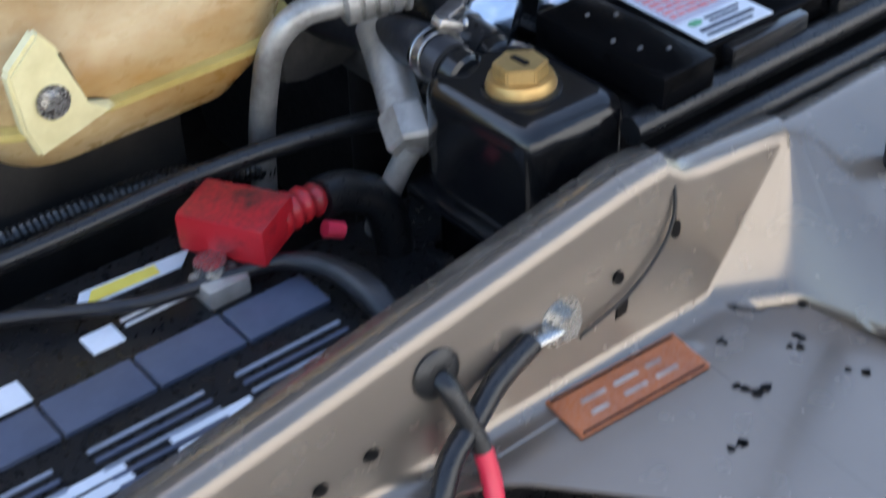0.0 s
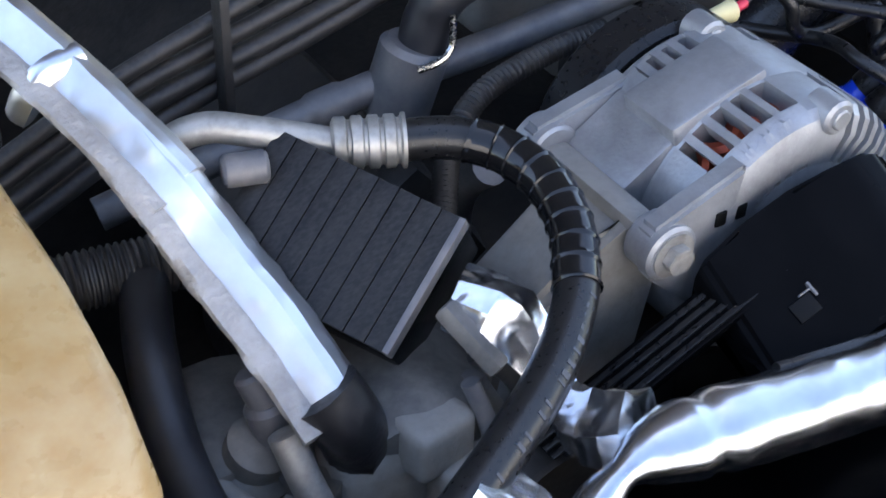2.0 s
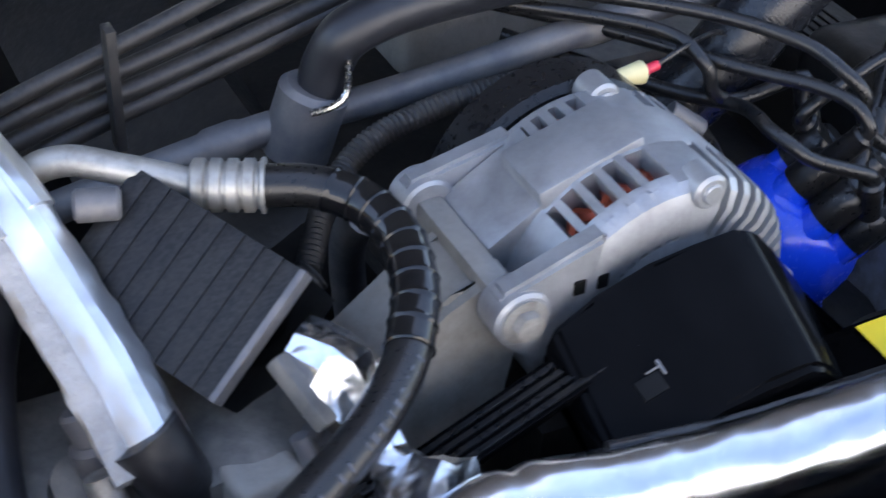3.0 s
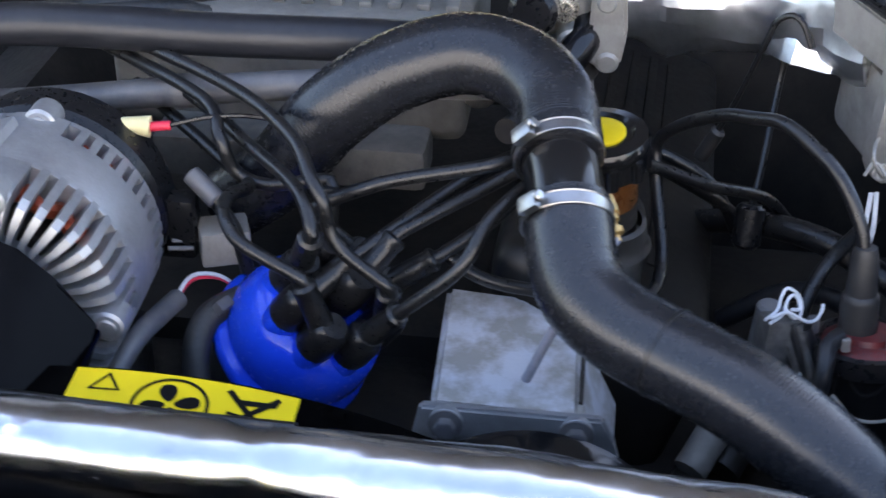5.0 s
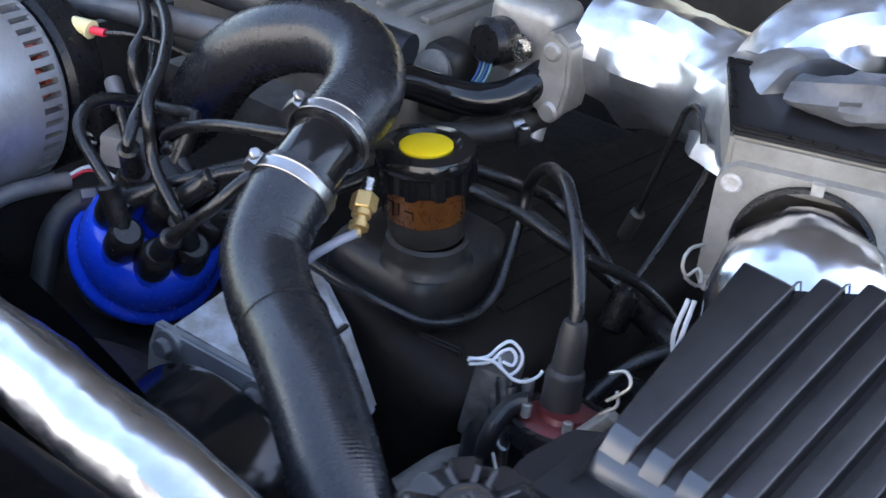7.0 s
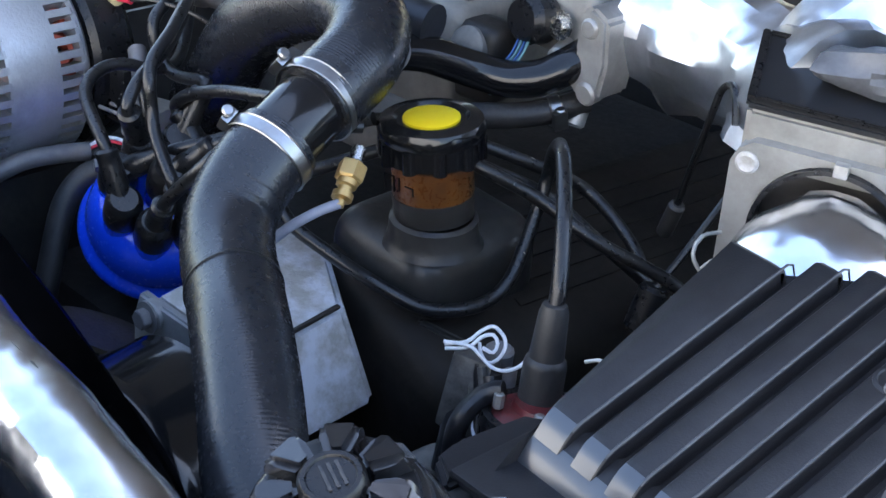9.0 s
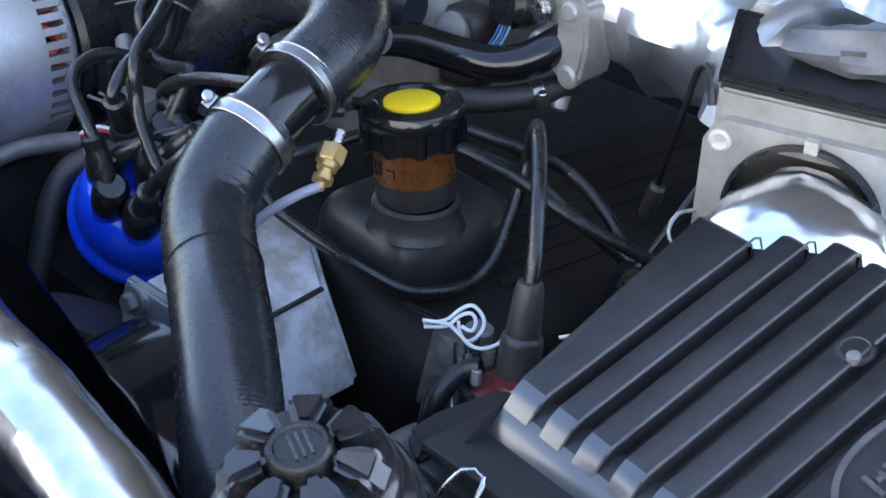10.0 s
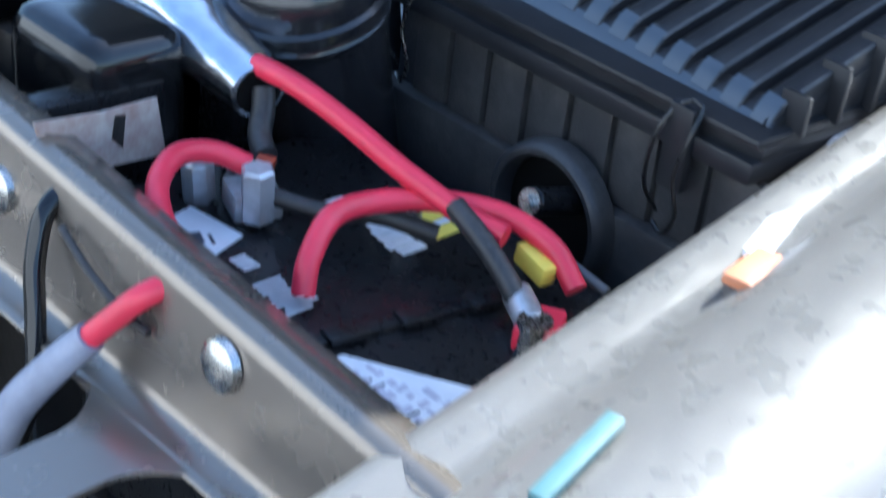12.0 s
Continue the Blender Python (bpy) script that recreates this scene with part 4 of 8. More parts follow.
    part("top_flange", b, GREYCAST, w)
    # foil scraps and clips at the edge of the cover
    f = thing("wiring_connector", (-0.25, 0.31, 0.97), "dusty grey plastic plug with taped wires", "connector")
    b = B()
    box(b, (-0.014, -0.020, -0.004), (0.014, 0.022, 0.006), 0.003, pose(-0.250, 0.312, 0.992, 34, 14, 32))
    part("plug", b, GRIME, f)
    b = B()
    tube(b, [(-0.246, 0.312, 0.985), (-0.232, 0.300, 0.968), (-0.228, 0.296, 0.945), (-0.235, 0.30, 0.92)], lambda s, n: 0.013 - 0.12 * s, 14, wobble=0.12, seed=3)
    part("taped_wire", b, OLDRUBBER, f)
    b = B()
    tube(b, [(-0.246, 0.335, 1.0), (-0.243, 0.322, 1.002), (-0.246, 0.31, 0.995)], 0.003, 8)
    part("clip", b, GREYPIPE, f)


compressor()


def foil_tube():
    """The foil sleeve that comes down to the compressor and ends in black tape."""
    t = thing("foil_sleeve", (-0.36, 0.42, 0.95), "silver quilted foil heat sleeve with a stitched seam", "heat sleeve", "heat sleeves")
    section = [(-0.0215, -0.0060), (-0.0190, -0.0020), (-0.0120, 0.0060), (-0.0030, 0.0130), (0.0035, 0.0120), (0.0110, 0.0070), (0.0165, 0.0000), (0.0150, -0.0080), (0.0050, -0.0130), (-0.0100, -0.0130), (-0.0180, -0.0100)]

    def flat_sleeve(name, line, mat, label, seed, scale=1.0, angle=16):
        """A folded flat sleeve: a many-sided section with a ridge along its top, creased here and there."""
        b = B()
        pts = curve_points(line, 0.007)
        rings = []
        for i, p in enumerate(pts):
            d = (pts[min(i + 1, len(pts) - 1)] - pts[max(i - 1, 0)]).normalized()
            side = d.cross(Vector((0, 0, 1))).normalized()
            up = side.cross(d)
            ring = []
            for k, (x, z) in enumerate(section):
                w = scale * (1 + 0.12 * noise.noise(Vector((k * 1.3 + seed, i * 0.32, 2))) + 0.07 * noise.noise(Vector((k * 2.7, i * 0.8, seed))))
                ring.append(b.verts.new(p - side * x * w + up * z * w))
            rings.append(ring)
        n = len(section)
        for p, q in zip(rings, rings[1:]):
            for k in range(n):
                b.faces.new((p[k], p[(k + 1) % n], q[(k + 1) % n], q[k]))
        b.faces.new(rings[0])
        b.faces.new(rings[-1][::-1])
        part(name, b, mat, t, label, angle=angle)
        return rings

    low = [(-0.362, 0.456, 1.062), (-0.353, 0.425, 1.044), (-0.344, 0.398, 1.024), (-0.333, 0.354, 1.000), (-0.326, 0.316, 0.978)]
    high = [(-0.430, 0.600, 1.135), (-0.405, 0.550, 1.112), (-0.378, 0.500, 1.085), (-0.358, 0.448, 1.060), (-0.350, 0.428, 1.048)]
    flat_sleeve("sleeve", low, FOILMAT, "", 5)
    flat_sleeve("upper_sleeve", high, FOILMAT, "tucked upper length of the sleeve", 9, 0.92)
    for line in (low, high):
        b = B()
        tube(b, [Vector(p) + Vector((-0.0185, -0.0100, -0.0045)) for p in line], 0.0085, 12, 0.0015, wobble=0.30, squash=0.6)
        part("seam", b, GLASSCLOTH, t, "crimped stitched seam")
    b = B()
    tube(b, [(-0.333, 0.322, 0.985), (-0.326, 0.314, 0.970), (-0.318, 0.316, 0.948), (-0.312, 0.326, 0.915), (-0.312, 0.340, 0.885)], lambda s, n: 0.0195 - 0.06 * s, 18, wobble=0.10, seed=9)
    part("taped_end", b, TAPE, t, "black taped end")
    b = B()
    tube(b, [(-0.405, 0.505, 1.062), (-0.400, 0.497, 1.078), (-0.388, 0.495, 1.088), (-0.372, 0.498, 1.090)], 0.0075, 12, wobble=0.25)
    part("strap", b, CRUMPLED, t, "loop of dull foil strap")
    # crumpled foil round the pipes by the radiator
    t = thing("foil_wrap", (-0.33, 0.21, 0.93), "crumpled aluminium foil wrapped round a pipe", "heat sleeve", "heat sleeves")
    b = B()
    tube(b, [(-0.362, 0.186, 0.905), (-0.342, 0.194, 0.936), (-0.327, 0.204, 0.957), (-0.314, 0.207, 0.971), (-0.307, 0.212, 0.986), (-0.298, 0.213, 1.000)], lambda s, n: 0.0235 - 0.0125 * math.exp(-((s - 0.083) / 0.010) ** 2), 14, 0.012, wobble=0.36, seed=2)
    part("foil", b, FOIL, t, angle=36)
    b = B()
    tube(b, [(-0.336, 0.208, 0.987), (-0.333, 0.198, 0.979), (-0.322, 0.191, 0.974), (-0.310, 0.190, 0.975), (-0.298, 0.186, 0.982), (-0.288, 0.184, 0.994)], 0.0017, 8)
    part("cable_tie", b, RUBBER, t)
    b = B()
    tube(b, [(-0.300, 0.235, 0.930), (-0.291, 0.240, 0.960), (-0.282, 0.252, 0.985)], lambda s, n: 0.012 - 0.08 * s, 10, 0.006, wobble=0.35, seed=8)
    part("strip", b, FOIL, t, angle=20)
    t = thing("foil_wrap", (-0.24, 0.26, 0.93), "crumpled aluminium foil wrapped round a pipe", "heat sleeve", "heat sleeves")
    b = B()
    tube(b, [(-0.250, 0.335, 1.000), (-0.232, 0.312, 0.992), (-0.226, 0.285, 0.975), (-0.226, 0.262, 0.968), (-0.222, 0.243, 0.974), (-0.214, 0.228, 0.984)], lambda s, n: 0.015 + 0.005 * math.sin(s * 70), 10, 0.010, wobble=0.55, seed=4)
    part("foil", b, FOIL, t, angle=18)


foil_tube()


def ferrule(b, a, c, r):
    a, c = Vector(a), Vector(c)
    h = (c - a).length
    prof = [(0, 0), (r * 0.8, 0), (r, h * 0.04)]
    for k in range(4):
        z0 = h * (0.06 + 0.22 * k)
        prof += [(r * 1.02, z0), (r * 1.02, z0 + h * 0.13), (r * 0.88, z0 + h * 0.16), (r * 0.88, z0 + h * 0.20)]
    prof += [(r * 1.06, h * 0.95), (r * 1.06, h), (0, h)]
    lathe(b, prof, axis(a, c - a), 32)


def ac_hose():
    t = thing("air_conditioning_hose", (-0.30, 0.30, 0.95), "thick black hose with pale crimped aluminium ends", "hose", "hoses")
    b = B()
    tube(b, [(-0.236, 0.412, 1.044), (-0.212, 0.403, 1.043), (-0.192, 0.385, 1.040), (-0.184, 0.352, 1.036), (-0.192, 0.318, 1.030), (-0.212, 0.286, 1.020), (-0.245, 0.258, 1.010), (-0.29, 0.232, 1.003), (-0.335, 0.210, 0.998), (-0.372, 0.198, 0.996), (-0.398, 0.193, 0.994)], 0.0115, 20)
    part("hose", b, RUBBER, t)
    # worn print along the hose, as plain bars
    line = curve_points([(-0.215, 0.283, 1.019), (-0.245, 0.258, 1.010), (-0.29, 0.232, 1.003), (-0.335, 0.210, 0.998)], 0.0062)
    random.seed(31)
    for p, q in zip(line, line[1:]):
        d = (q - p).normalized()
        side = d.cross(Vector((0, 0, 1))).normalized()
        out = (side * 0.75 + Vector((0, 0, 1)) * 0.66).normalized()
        if out.y > 0:
            out = (-side * 0.75 + Vector((0, 0, 1)) * 0.66).normalized()
        if random.random() < 0.8:
            b = B()
            m = Matrix((d, out.cross(d), out)).transposed().to_4x4()
            m.translation = p + out * 0.0112
            w = random.uniform(0.0012, 0.0036)
            prism(b, [(0, -0.0026), (w, -0.0026), (w, 0.0026), (0, 0.0026)], m, 0.0006)
            part("print", b, GREYPRINT, t, "worn grey print")
    b = B()
    tube(b, [(-0.203, 0.396, 1.043), (-0.190, 0.380, 1.040), (-0.184, 0.352, 1.036), (-0.192, 0.318, 1.030), (-0.210, 0.288, 1.021)], lambda s, n: 0.0122 + (0.0008 if (s * 75) % 1 < 0.12 else 0), 20, 0.001)
    part("spiral_wrap", b, GLOSS, t, "glossy black spiral wrap")
    b = B()
    ferrule(b, (-0.268, 0.428, 1.043), (-0.233, 0.411, 1.044), 0.0140)
    part("crimp_ferrule", b, PIPE, t)
    b = B()
    ferrule(b, (-0.434, 0.203, 0.992), (-0.397, 0.192, 0.994), 0.0130)
    part("crimp_ferrule", b, PIPE, t)
    b = B()
    tube(b, [(-0.265, 0.427, 1.043), (-0.300, 0.447, 1.050), (-0.325, 0.462, 1.052), (-0.345, 0.468, 1.040), (-0.355, 0.465, 1.00)], 0.0085, 16)
    part("metal_pipe", b, PIPE, t, "dull aluminium pipe")
    b = B()
    tube(b, [(-0.434, 0.204, 0.992), (-0.456, 0.210, 0.990), (-0.470, 0.218, 0.974), (-0.474, 0.226, 0.945), (-0.474, 0.238, 0.90), (-0.472, 0.246, 0.85)], 0.0080, 16)
    part("metal_pipe", b, PIPE, t, "dull aluminium pipe")


ac_hose()


def coolant_hoses():
    t = thing("coolant_hose", (-0.39, 0.25, 0.93), "dusty black rubber hose clamped to the radiator tank", "hose", "hoses")
    b = B()
    tube(b, [(-0.365, 0.46, 0.985), (-0.388, 0.400, 0.975), (-0.400, 0.345, 0.955), (-0.402, 0.290, 0.945), (-0.398, 0.235, 0.950), (-0.404, 0.185, 0.965), (-0.414, 0.148, 0.977), (-0.415, 0.130, 0.976)], 0.0135, 18)
    part("hose", b, HEATER, t)
    clamp_band((-0.4145, 0.142, 0.977), (-0.03, -0.2, 0.03), 0.0135, (0.5, 0, 1))
    t = thing("coolant_hose", (-0.38, 0.2, 0.93), "black rubber hose clamped to the radiator outlet", "hose", "hoses")
    b = B()
    tube(b, [(-0.360, 0.290, 0.930), (-0.366, 0.240, 0.955), (-0.376, 0.195, 0.970), (-0.384, 0.150, 0.972), (-0.384, 0.135, 0.971)], 0.013, 18)
    part("hose", b, RUBBER, t)
    clamp_band((-0.384, 0.160, 0.972), (0, -1, 0), 0.013, (-0.4, 0, 1))
    t = thing("pipe_joint", (-0.42, 0.16, 0.90), "dull aluminium pipe joint below the hoses", "pipe joint")
    b = B()
    tube(b, [(-0.402, 0.215, 0.960), (-0.416, 0.185, 0.952), (-0.430, 0.155, 0.940)], 0.0125, 16)
    part("pipe", b, PIPE, t)
    b = B()
    rod(b, (-0.429, 0.157, 0.941), (-0.437, 0.137, 0.930), 0.015, 6, 0.002)
    part("nut", b, PIPE, t)
    b = B()
    tube(b, [(-0.436, 0.140, 0.930), (-0.442, 0.150, 0.905), (-0.444, 0.17, 0.86)], 0.007, 10)
    part("branch", b, PIPE, t)


coolant_hoses()


# ---- alternator ----
def alternator():
    c = Vector((-0.045, 0.0, 0.980))
    t = thing("alternator", (-0.045, 0.35, 0.90), "silver cast alternator with cooling slots and copper windings", "alternator")
    m = Matrix(((1, 0, 0, c.x), (0, 0, 1, 0), (0, 1, 0, c.z), (0, 0, 0, 1)))

    def turned(prof, seg=64):
        b = B()
        lathe(b, prof, m, seg)
        return b

    def wedge(name, a0, a1, sec, mat=ALTCAST, bevel=0.0):
        """A piece of the shell between two angles in degrees, with the section sec of (radius, depth)."""
        b = B()
        n = max(1, int((a1 - a0) / 5))
        ring = []
        for k in range(n + 1):
            a = radians(a0 + (a1 - a0) * k / n)
            ring.append([b.verts.new(c + Vector((math.cos(a) * r, y, math.sin(a) * r))) for r, y in sec])
        b.faces.new(ring[0])
        b.faces.new(ring[-1][::-1])
        q = len(sec)
        for u, v in zip(ring, ring[1:]):
            for k in range(q):
                b.faces.new((u[k], u[(k + 1) % q], v[(k + 1) % q], v[k]))
        return part(name, b, mat, t, angle=30)

    R = 0.0815
    nose = [(0.046, 0.286), (0.066, 0.284), (0.076, 0.288), (R - 0.001, 0.294), (R, 0.303), (R, 0.334), (0.070, 0.334), (0.068, 0.300), (0.046, 0.298)]
    band = [(0.050, 0.286), (0.066, 0.284), (0.076, 0.288), (R - 0.001, 0.294), (R, 0.302), (0.070, 0.302), (0.050, 0.298)]
    tail = [(0.062, 0.404), (0.064, 0.378), (R - 0.001, 0.378), (R - 0.001, 0.403), (0.076, 0.409), (0.062, 0.409)]
    part("body", turned([(0.060, 0.332), (R - 0.001, 0.332), (R, 0.335), (R - 0.0005, 0.380), (0.060, 0.380), (0.060, 0.332)]), ALTCAST, t)
    part("hub", turned([(0.018, 0.282), (0.040, 0.283), (0.048, 0.286), (0.048, 0.298), (0.018, 0.298), (0.018, 0.282)]), ALTCAST, t)
    part("rear_plate", turned([(0.0, 0.416), (0.060, 0.416), (0.074, 0.412), (0.0785, 0.407), (0.0785, 0.402), (0.064, 0.401), (0.0, 0.402)]), ALTCAST, t)
    part("rotor", turned([(0.0, 0.302), (0.055, 0.302), (0.055, 0.400), (0.0, 0.400)], 40), DARK, t)
    for y, out in ((0.328, -1), (0.386, 1)):
        for k in range(18):
            b = B()
            a = 2 * math.pi * k / 18
            tube(b, [c + Vector((math.cos(a + d) * rr, y + out * w, math.sin(a + d) * rr)) for d, rr, w in ((-0.17, 0.063, -0.002), (-0.11, 0.066, 0.008), (0.0, 0.066, 0.013), (0.11, 0.066, 0.008), (0.17, 0.063, -0.002))], 0.0055, 8)
            part("winding", b, COPPER, t, "copper winding")
    # solid shell, then the fins between the cooling slots
    wedge("shell", 72, 92, nose)
    wedge("shell", 137, 300, nose)
    wedge("shell", 92, 137, band)
    for k in range(4):
        wedge("fin", 101 + 9.5 * k, 104.5 + 9.5 * k, nose)
    for k in range(17):
        wedge("fin", 63.5 - 8.2 * k, 67.5 - 8.2 * k, nose)
    wedge("shell", 70, 95, tail)
    wedge("shell", 122, 300, tail)
    for k in range(3):
        wedge("fin", 101 + 8 * k, 105 + 8 * k, tail)
    for k in range(17):
        wedge("fin", 60 - 7.4 * k, 64 - 7.4 * k, tail)
    # flat machined pads on top, stepped
    for lo, hi, turn in (((-0.040, 0.334, 0.066), (0.026, 0.384, 0.0835), -18), ((-0.056, 0.336, 0.052), (-0.012, 0.398, 0.0815), -33), ((-0.066, 0.340, 0.046), (-0.010, 0.400, 0.0775), -52)):
        b = B()
        box(b, lo, hi, 0.003, Matrix.Translation(c) @ Matrix.Rotation(radians(turn), 4, "Y"))
        part("top_pad", b, ALTCAST, t)
    for y0, y1, ex, ez in ((0.285, 0.302, -0.140, 1.008), (0.398, 0.414, -0.144, 1.014)):
        b = B()
        ear = Vector((ex, 0, ez))
        out = [(ear.x - c.x - 0.012, ear.z - c.z + 0.016), (-0.046, 0.066), (-0.060, -0.030), (ear.x - c.x - 0.010, ear.z - c.z - 0.016)]
        prism(b, out, Matrix(((1, 0, 0, c.x), (0, 0, 1, y0), (0, 1, 0, c.z), (0, 0, 0, 1))), y1 - y0, 0.003)
        part("ear", b, ALTCAST, t)
        b = B()
        rod(b, (ear.x, y0 - 0.004, ear.z), (ear.x, y1 + 0.004, ear.z), 0.0165, 28, 0.002)
        part("ear_boss", b, ALTCAST, t)
    b = B()
    bolt(b, (-0.140, 0.281, 1.008), (0, -1, 0), 0.0085, 0.008)
    part("bolt", b, PIPE, t)
    for dx in (0.030, 0.044):
        b = B()
        box(b, (-0.140 + dx, 0.2835, 1.012), (-0.133 + dx, 0.290, 1.021), 0.001)
        part("slot", b, FLATBLACK, t)
    for y, a in ((0.292, 80), (0.404, 83), (0.292, -5)):
        b = B()
        p = c + Vector((math.cos(radians(a)) * 0.076, y, math.sin(radians(a)) * 0.076))
        rod(b, p + Vector((0, -0.009, 0)), p + Vector((0, 0.014, 0)), 0.0105, 20, 0.002)
        rod(b, p + Vector((0, -0.011, 0)), p + Vector((0, -0.006, 0)), 0.006, 14, 0.0008)
        part("through_bolt", b, ALTCAST, t)
    for x, y in ((-0.038, 0.374), (-0.048, 0.356)):
        b = B()
        box(b, (x - 0.006, y - 0.004, 0.0762), (x + 0.006, y + 0.004, 0.0785), 0.0005, Matrix.Translation(c) @ Matrix.Rotation(radians(-52), 4, "Y"))
        part("slot", b, FLATBLACK, t)
    # the casting is shallower than it is wide
    for ob in t.children:
        for v in ob.data.vertices:
            v.co.y = 0.409 - (0.409 - v.co.y) * 0.872
    r = thing("regulator_block", (0.03, 0.42, 0.96), "black plastic regulator behind the alternator", "regulator")
    b = B()
    lathe(b, [(0, 0.415), (0.074, 0.415), (0.078, 0.420), (0.078, 0.446), (0.070, 0.454), (0, 0.454)], Matrix(((1, 0, 0, -0.045), (0, 0, 1, 0), (0, 1, 0, 0.980), (0, 0, 0, 1))), 48)
    part("housing", b, BLACK, r)
    b = B()
    box(b, (0.020, 0.425, 0.945), (0.050, 0.445, 0.99), 0.004)
    part("socket", b, BLACK, r)
    b = B()
    box(b, (-0.12, 0.30, 0.33), (0.02, 0.42, 0.915), 0.02)
    w = thing("alternator_mount", (-0.05, 0.36, 0.33), "dark mounting casting below the alternator", "bracket")
    part("casting", b, DARK, w)
    b = B()
    rod(b, (-0.03, 0.285, 0.895), (-0.03, 0.43, 0.895), 0.026, 28, 0.004)
    part("pivot_tube", b, ALTCAST, w)
    w = thing("crimped_wire", (0.02, 0.44, 1.03), "cream wire joint with a red tip on a thin wire", "wire")
    b = B()
    tube(b, [(-0.004, 0.440, 1.038), (0.010, 0.441, 1.037), (0.021, 0.442, 1.036)], lambda s, n: 0.0035 + 0.16 * s, 12, 0.002)
    part("cap", b, CREAM, w)
    b = B()
    tube(b, [(0.021, 0.442, 1.036), (0.034, 0.444, 1.037)], 0.0033, 10)
    part("sleeve", b, REDCABLE, w)
    b = B()
    tube(b, [(0.033, 0.444, 1.037), (0.060, 0.450, 1.042), (0.090, 0.462, 1.038), (0.12, 0.48, 1.02)], 0.0017, 8)
    part("wire", b, RUBBER, w)
    s = thing("small_fitting", (0.06, 0.433, 0.99), "small dull metal sleeve by the alternator", "fitting")
    b = B()
    rod(b, (0.046, 0.44, 1.004), (0.066, 0.430, 0.990), 0.007, 14, 0.001)
    part("sleeve", b, GREYPIPE, s)
    b = B()
    tube(b, [(0.064, 0.431, 0.991), (0.078, 0.426, 0.97), (0.085, 0.425, 0.94)], 0.005, 10)
    part("lead", b, RUBBER, s)


alternator()


# ---- fan shroud ----
def shroud_z(x):
    return 0.485 + math.sqrt(max(0.0, 0.505 ** 2 - (x - 0.06) ** 2)) * 1.0


def fan_shroud():
    t = thing("fan_shroud", (0.05, 0.2, 0.80), "black plastic fan shroud behind the radiator", "fan shroud")
    b = B()
    rows = []
    for k in range(41):
        x = -0.28 + 0.0165 * k
        z = shroud_z(x) - 0.004
        rows.append([b.verts.new((x, 0.125, min(z, 0.972))), b.verts.new((x, 0.150, z - 0.012)), b.verts.new((x, 0.19, z - 0.003)), b.verts.new((x, 0.245, z)), b.verts.new((x, 0.250, z - 0.006)), b.verts.new((x, 0.250, z - 0.05))])
    for p, q in zip(rows, rows[1:]):
        for k in range(len(p) - 1):
            b.faces.new((p[k], p[k + 1], q[k + 1], q[k]))
    bmesh.ops.solidify(b, geom=list(b.faces), thickness=0.0025)
    part("cowl", b, SATIN, t, angle=50)
    b = B()
    box(b, (-0.30, 0.13, 0.45), (-0.285, 0.24, 0.93), 0.005)
    part("side_wall", b, BLACK, t)
    # raised belt guard on the cowl
    b = B()
    prof = [(-0.134, 0.996), (-0.129, 1.008), (-0.105, 1.020), (-0.075, 1.031), (-0.048, 1.038), (-0.022, 1.040), (-0.010, 1.035), (0.008, 1.014), (0.032, 0.985), (0.032, 0.975), (-0.134, 0.975)]
    prism(b, prof, Matrix(((1, 0, 0, 0), (0, 0, 1, 0.212), (0, 1, 0, 0), (0, 0, 0, 1))), 0.076, 0.003)
    for v in b.verts:
        v.co.z -= 0.036 * (0.288 - v.co.y) / 0.076 * (v.co.z > 0.982)
    g = part("belt_guard", b, SATIN, t, "raised smooth black guard")
    b = B()
    mm = pose(-0.096, 0.240, 1.0005, 25, -20, 0)
    box(b, (-0.012, -0.007, -0.001), (0.002, 0.004, 0.0012), 0.0006, mm)
    part("catch_slot", b, FLATBLACK, g)
    for lo, hi in (((-0.004, 0.0045, -0.001), (0.004, 0.0056, 0.0016)), ((0.0035, 0.000, -0.001), (0.0052, 0.0085, 0.0018))):
        b = B()
        box(b, lo, hi, 0.0006, mm)
        part("catch_tongue", b, GREYPIPE, g)
    # drive belt under the guard
    b = B()
    box(b, (-0.245, 0.255, 0.970), (-0.09, 0.283, 0.975), 0.001)
    bmesh.ops.rotate(b, verts=b.verts, cent=(-0.17, 0.26, 0.976), matrix=Matrix.Rotation(radians(-24), 3, "Y"))
    d = tagged(new("drive_belt", mesh_of(b, "drive_belt", SATIN)), "flat ribbed black drive belt", "belt")
    b = B()
    for k in range(4):
        box(b, (-0.245, 0.2575 + 0.0062 * k, 0.9749), (-0.09, 0.2610 + 0.0062 * k, 0.9762), 0.0004)
    bmesh.ops.rotate(b, verts=b.verts, cent=(-0.17, 0.26, 0.976), matrix=Matrix.Rotation(radians(-24), 3, "Y"))
    part("belt_rib", b, BLACK, d)
    b = B()
    lathe(b, [(0, 0), (0.045, 0), (0.045, 0.004), (0.038, 0.006), (0.038, 0.024), (0.045, 0.026), (0.045, 0.03), (0, 0.03)], axis((-0.228, 0.253, 0.902), (0, 1, 0)), 40)
    solid("belt_pulley", b, DARK, "dark steel belt pulley low in the bay", "pulley")


fan_shroud()


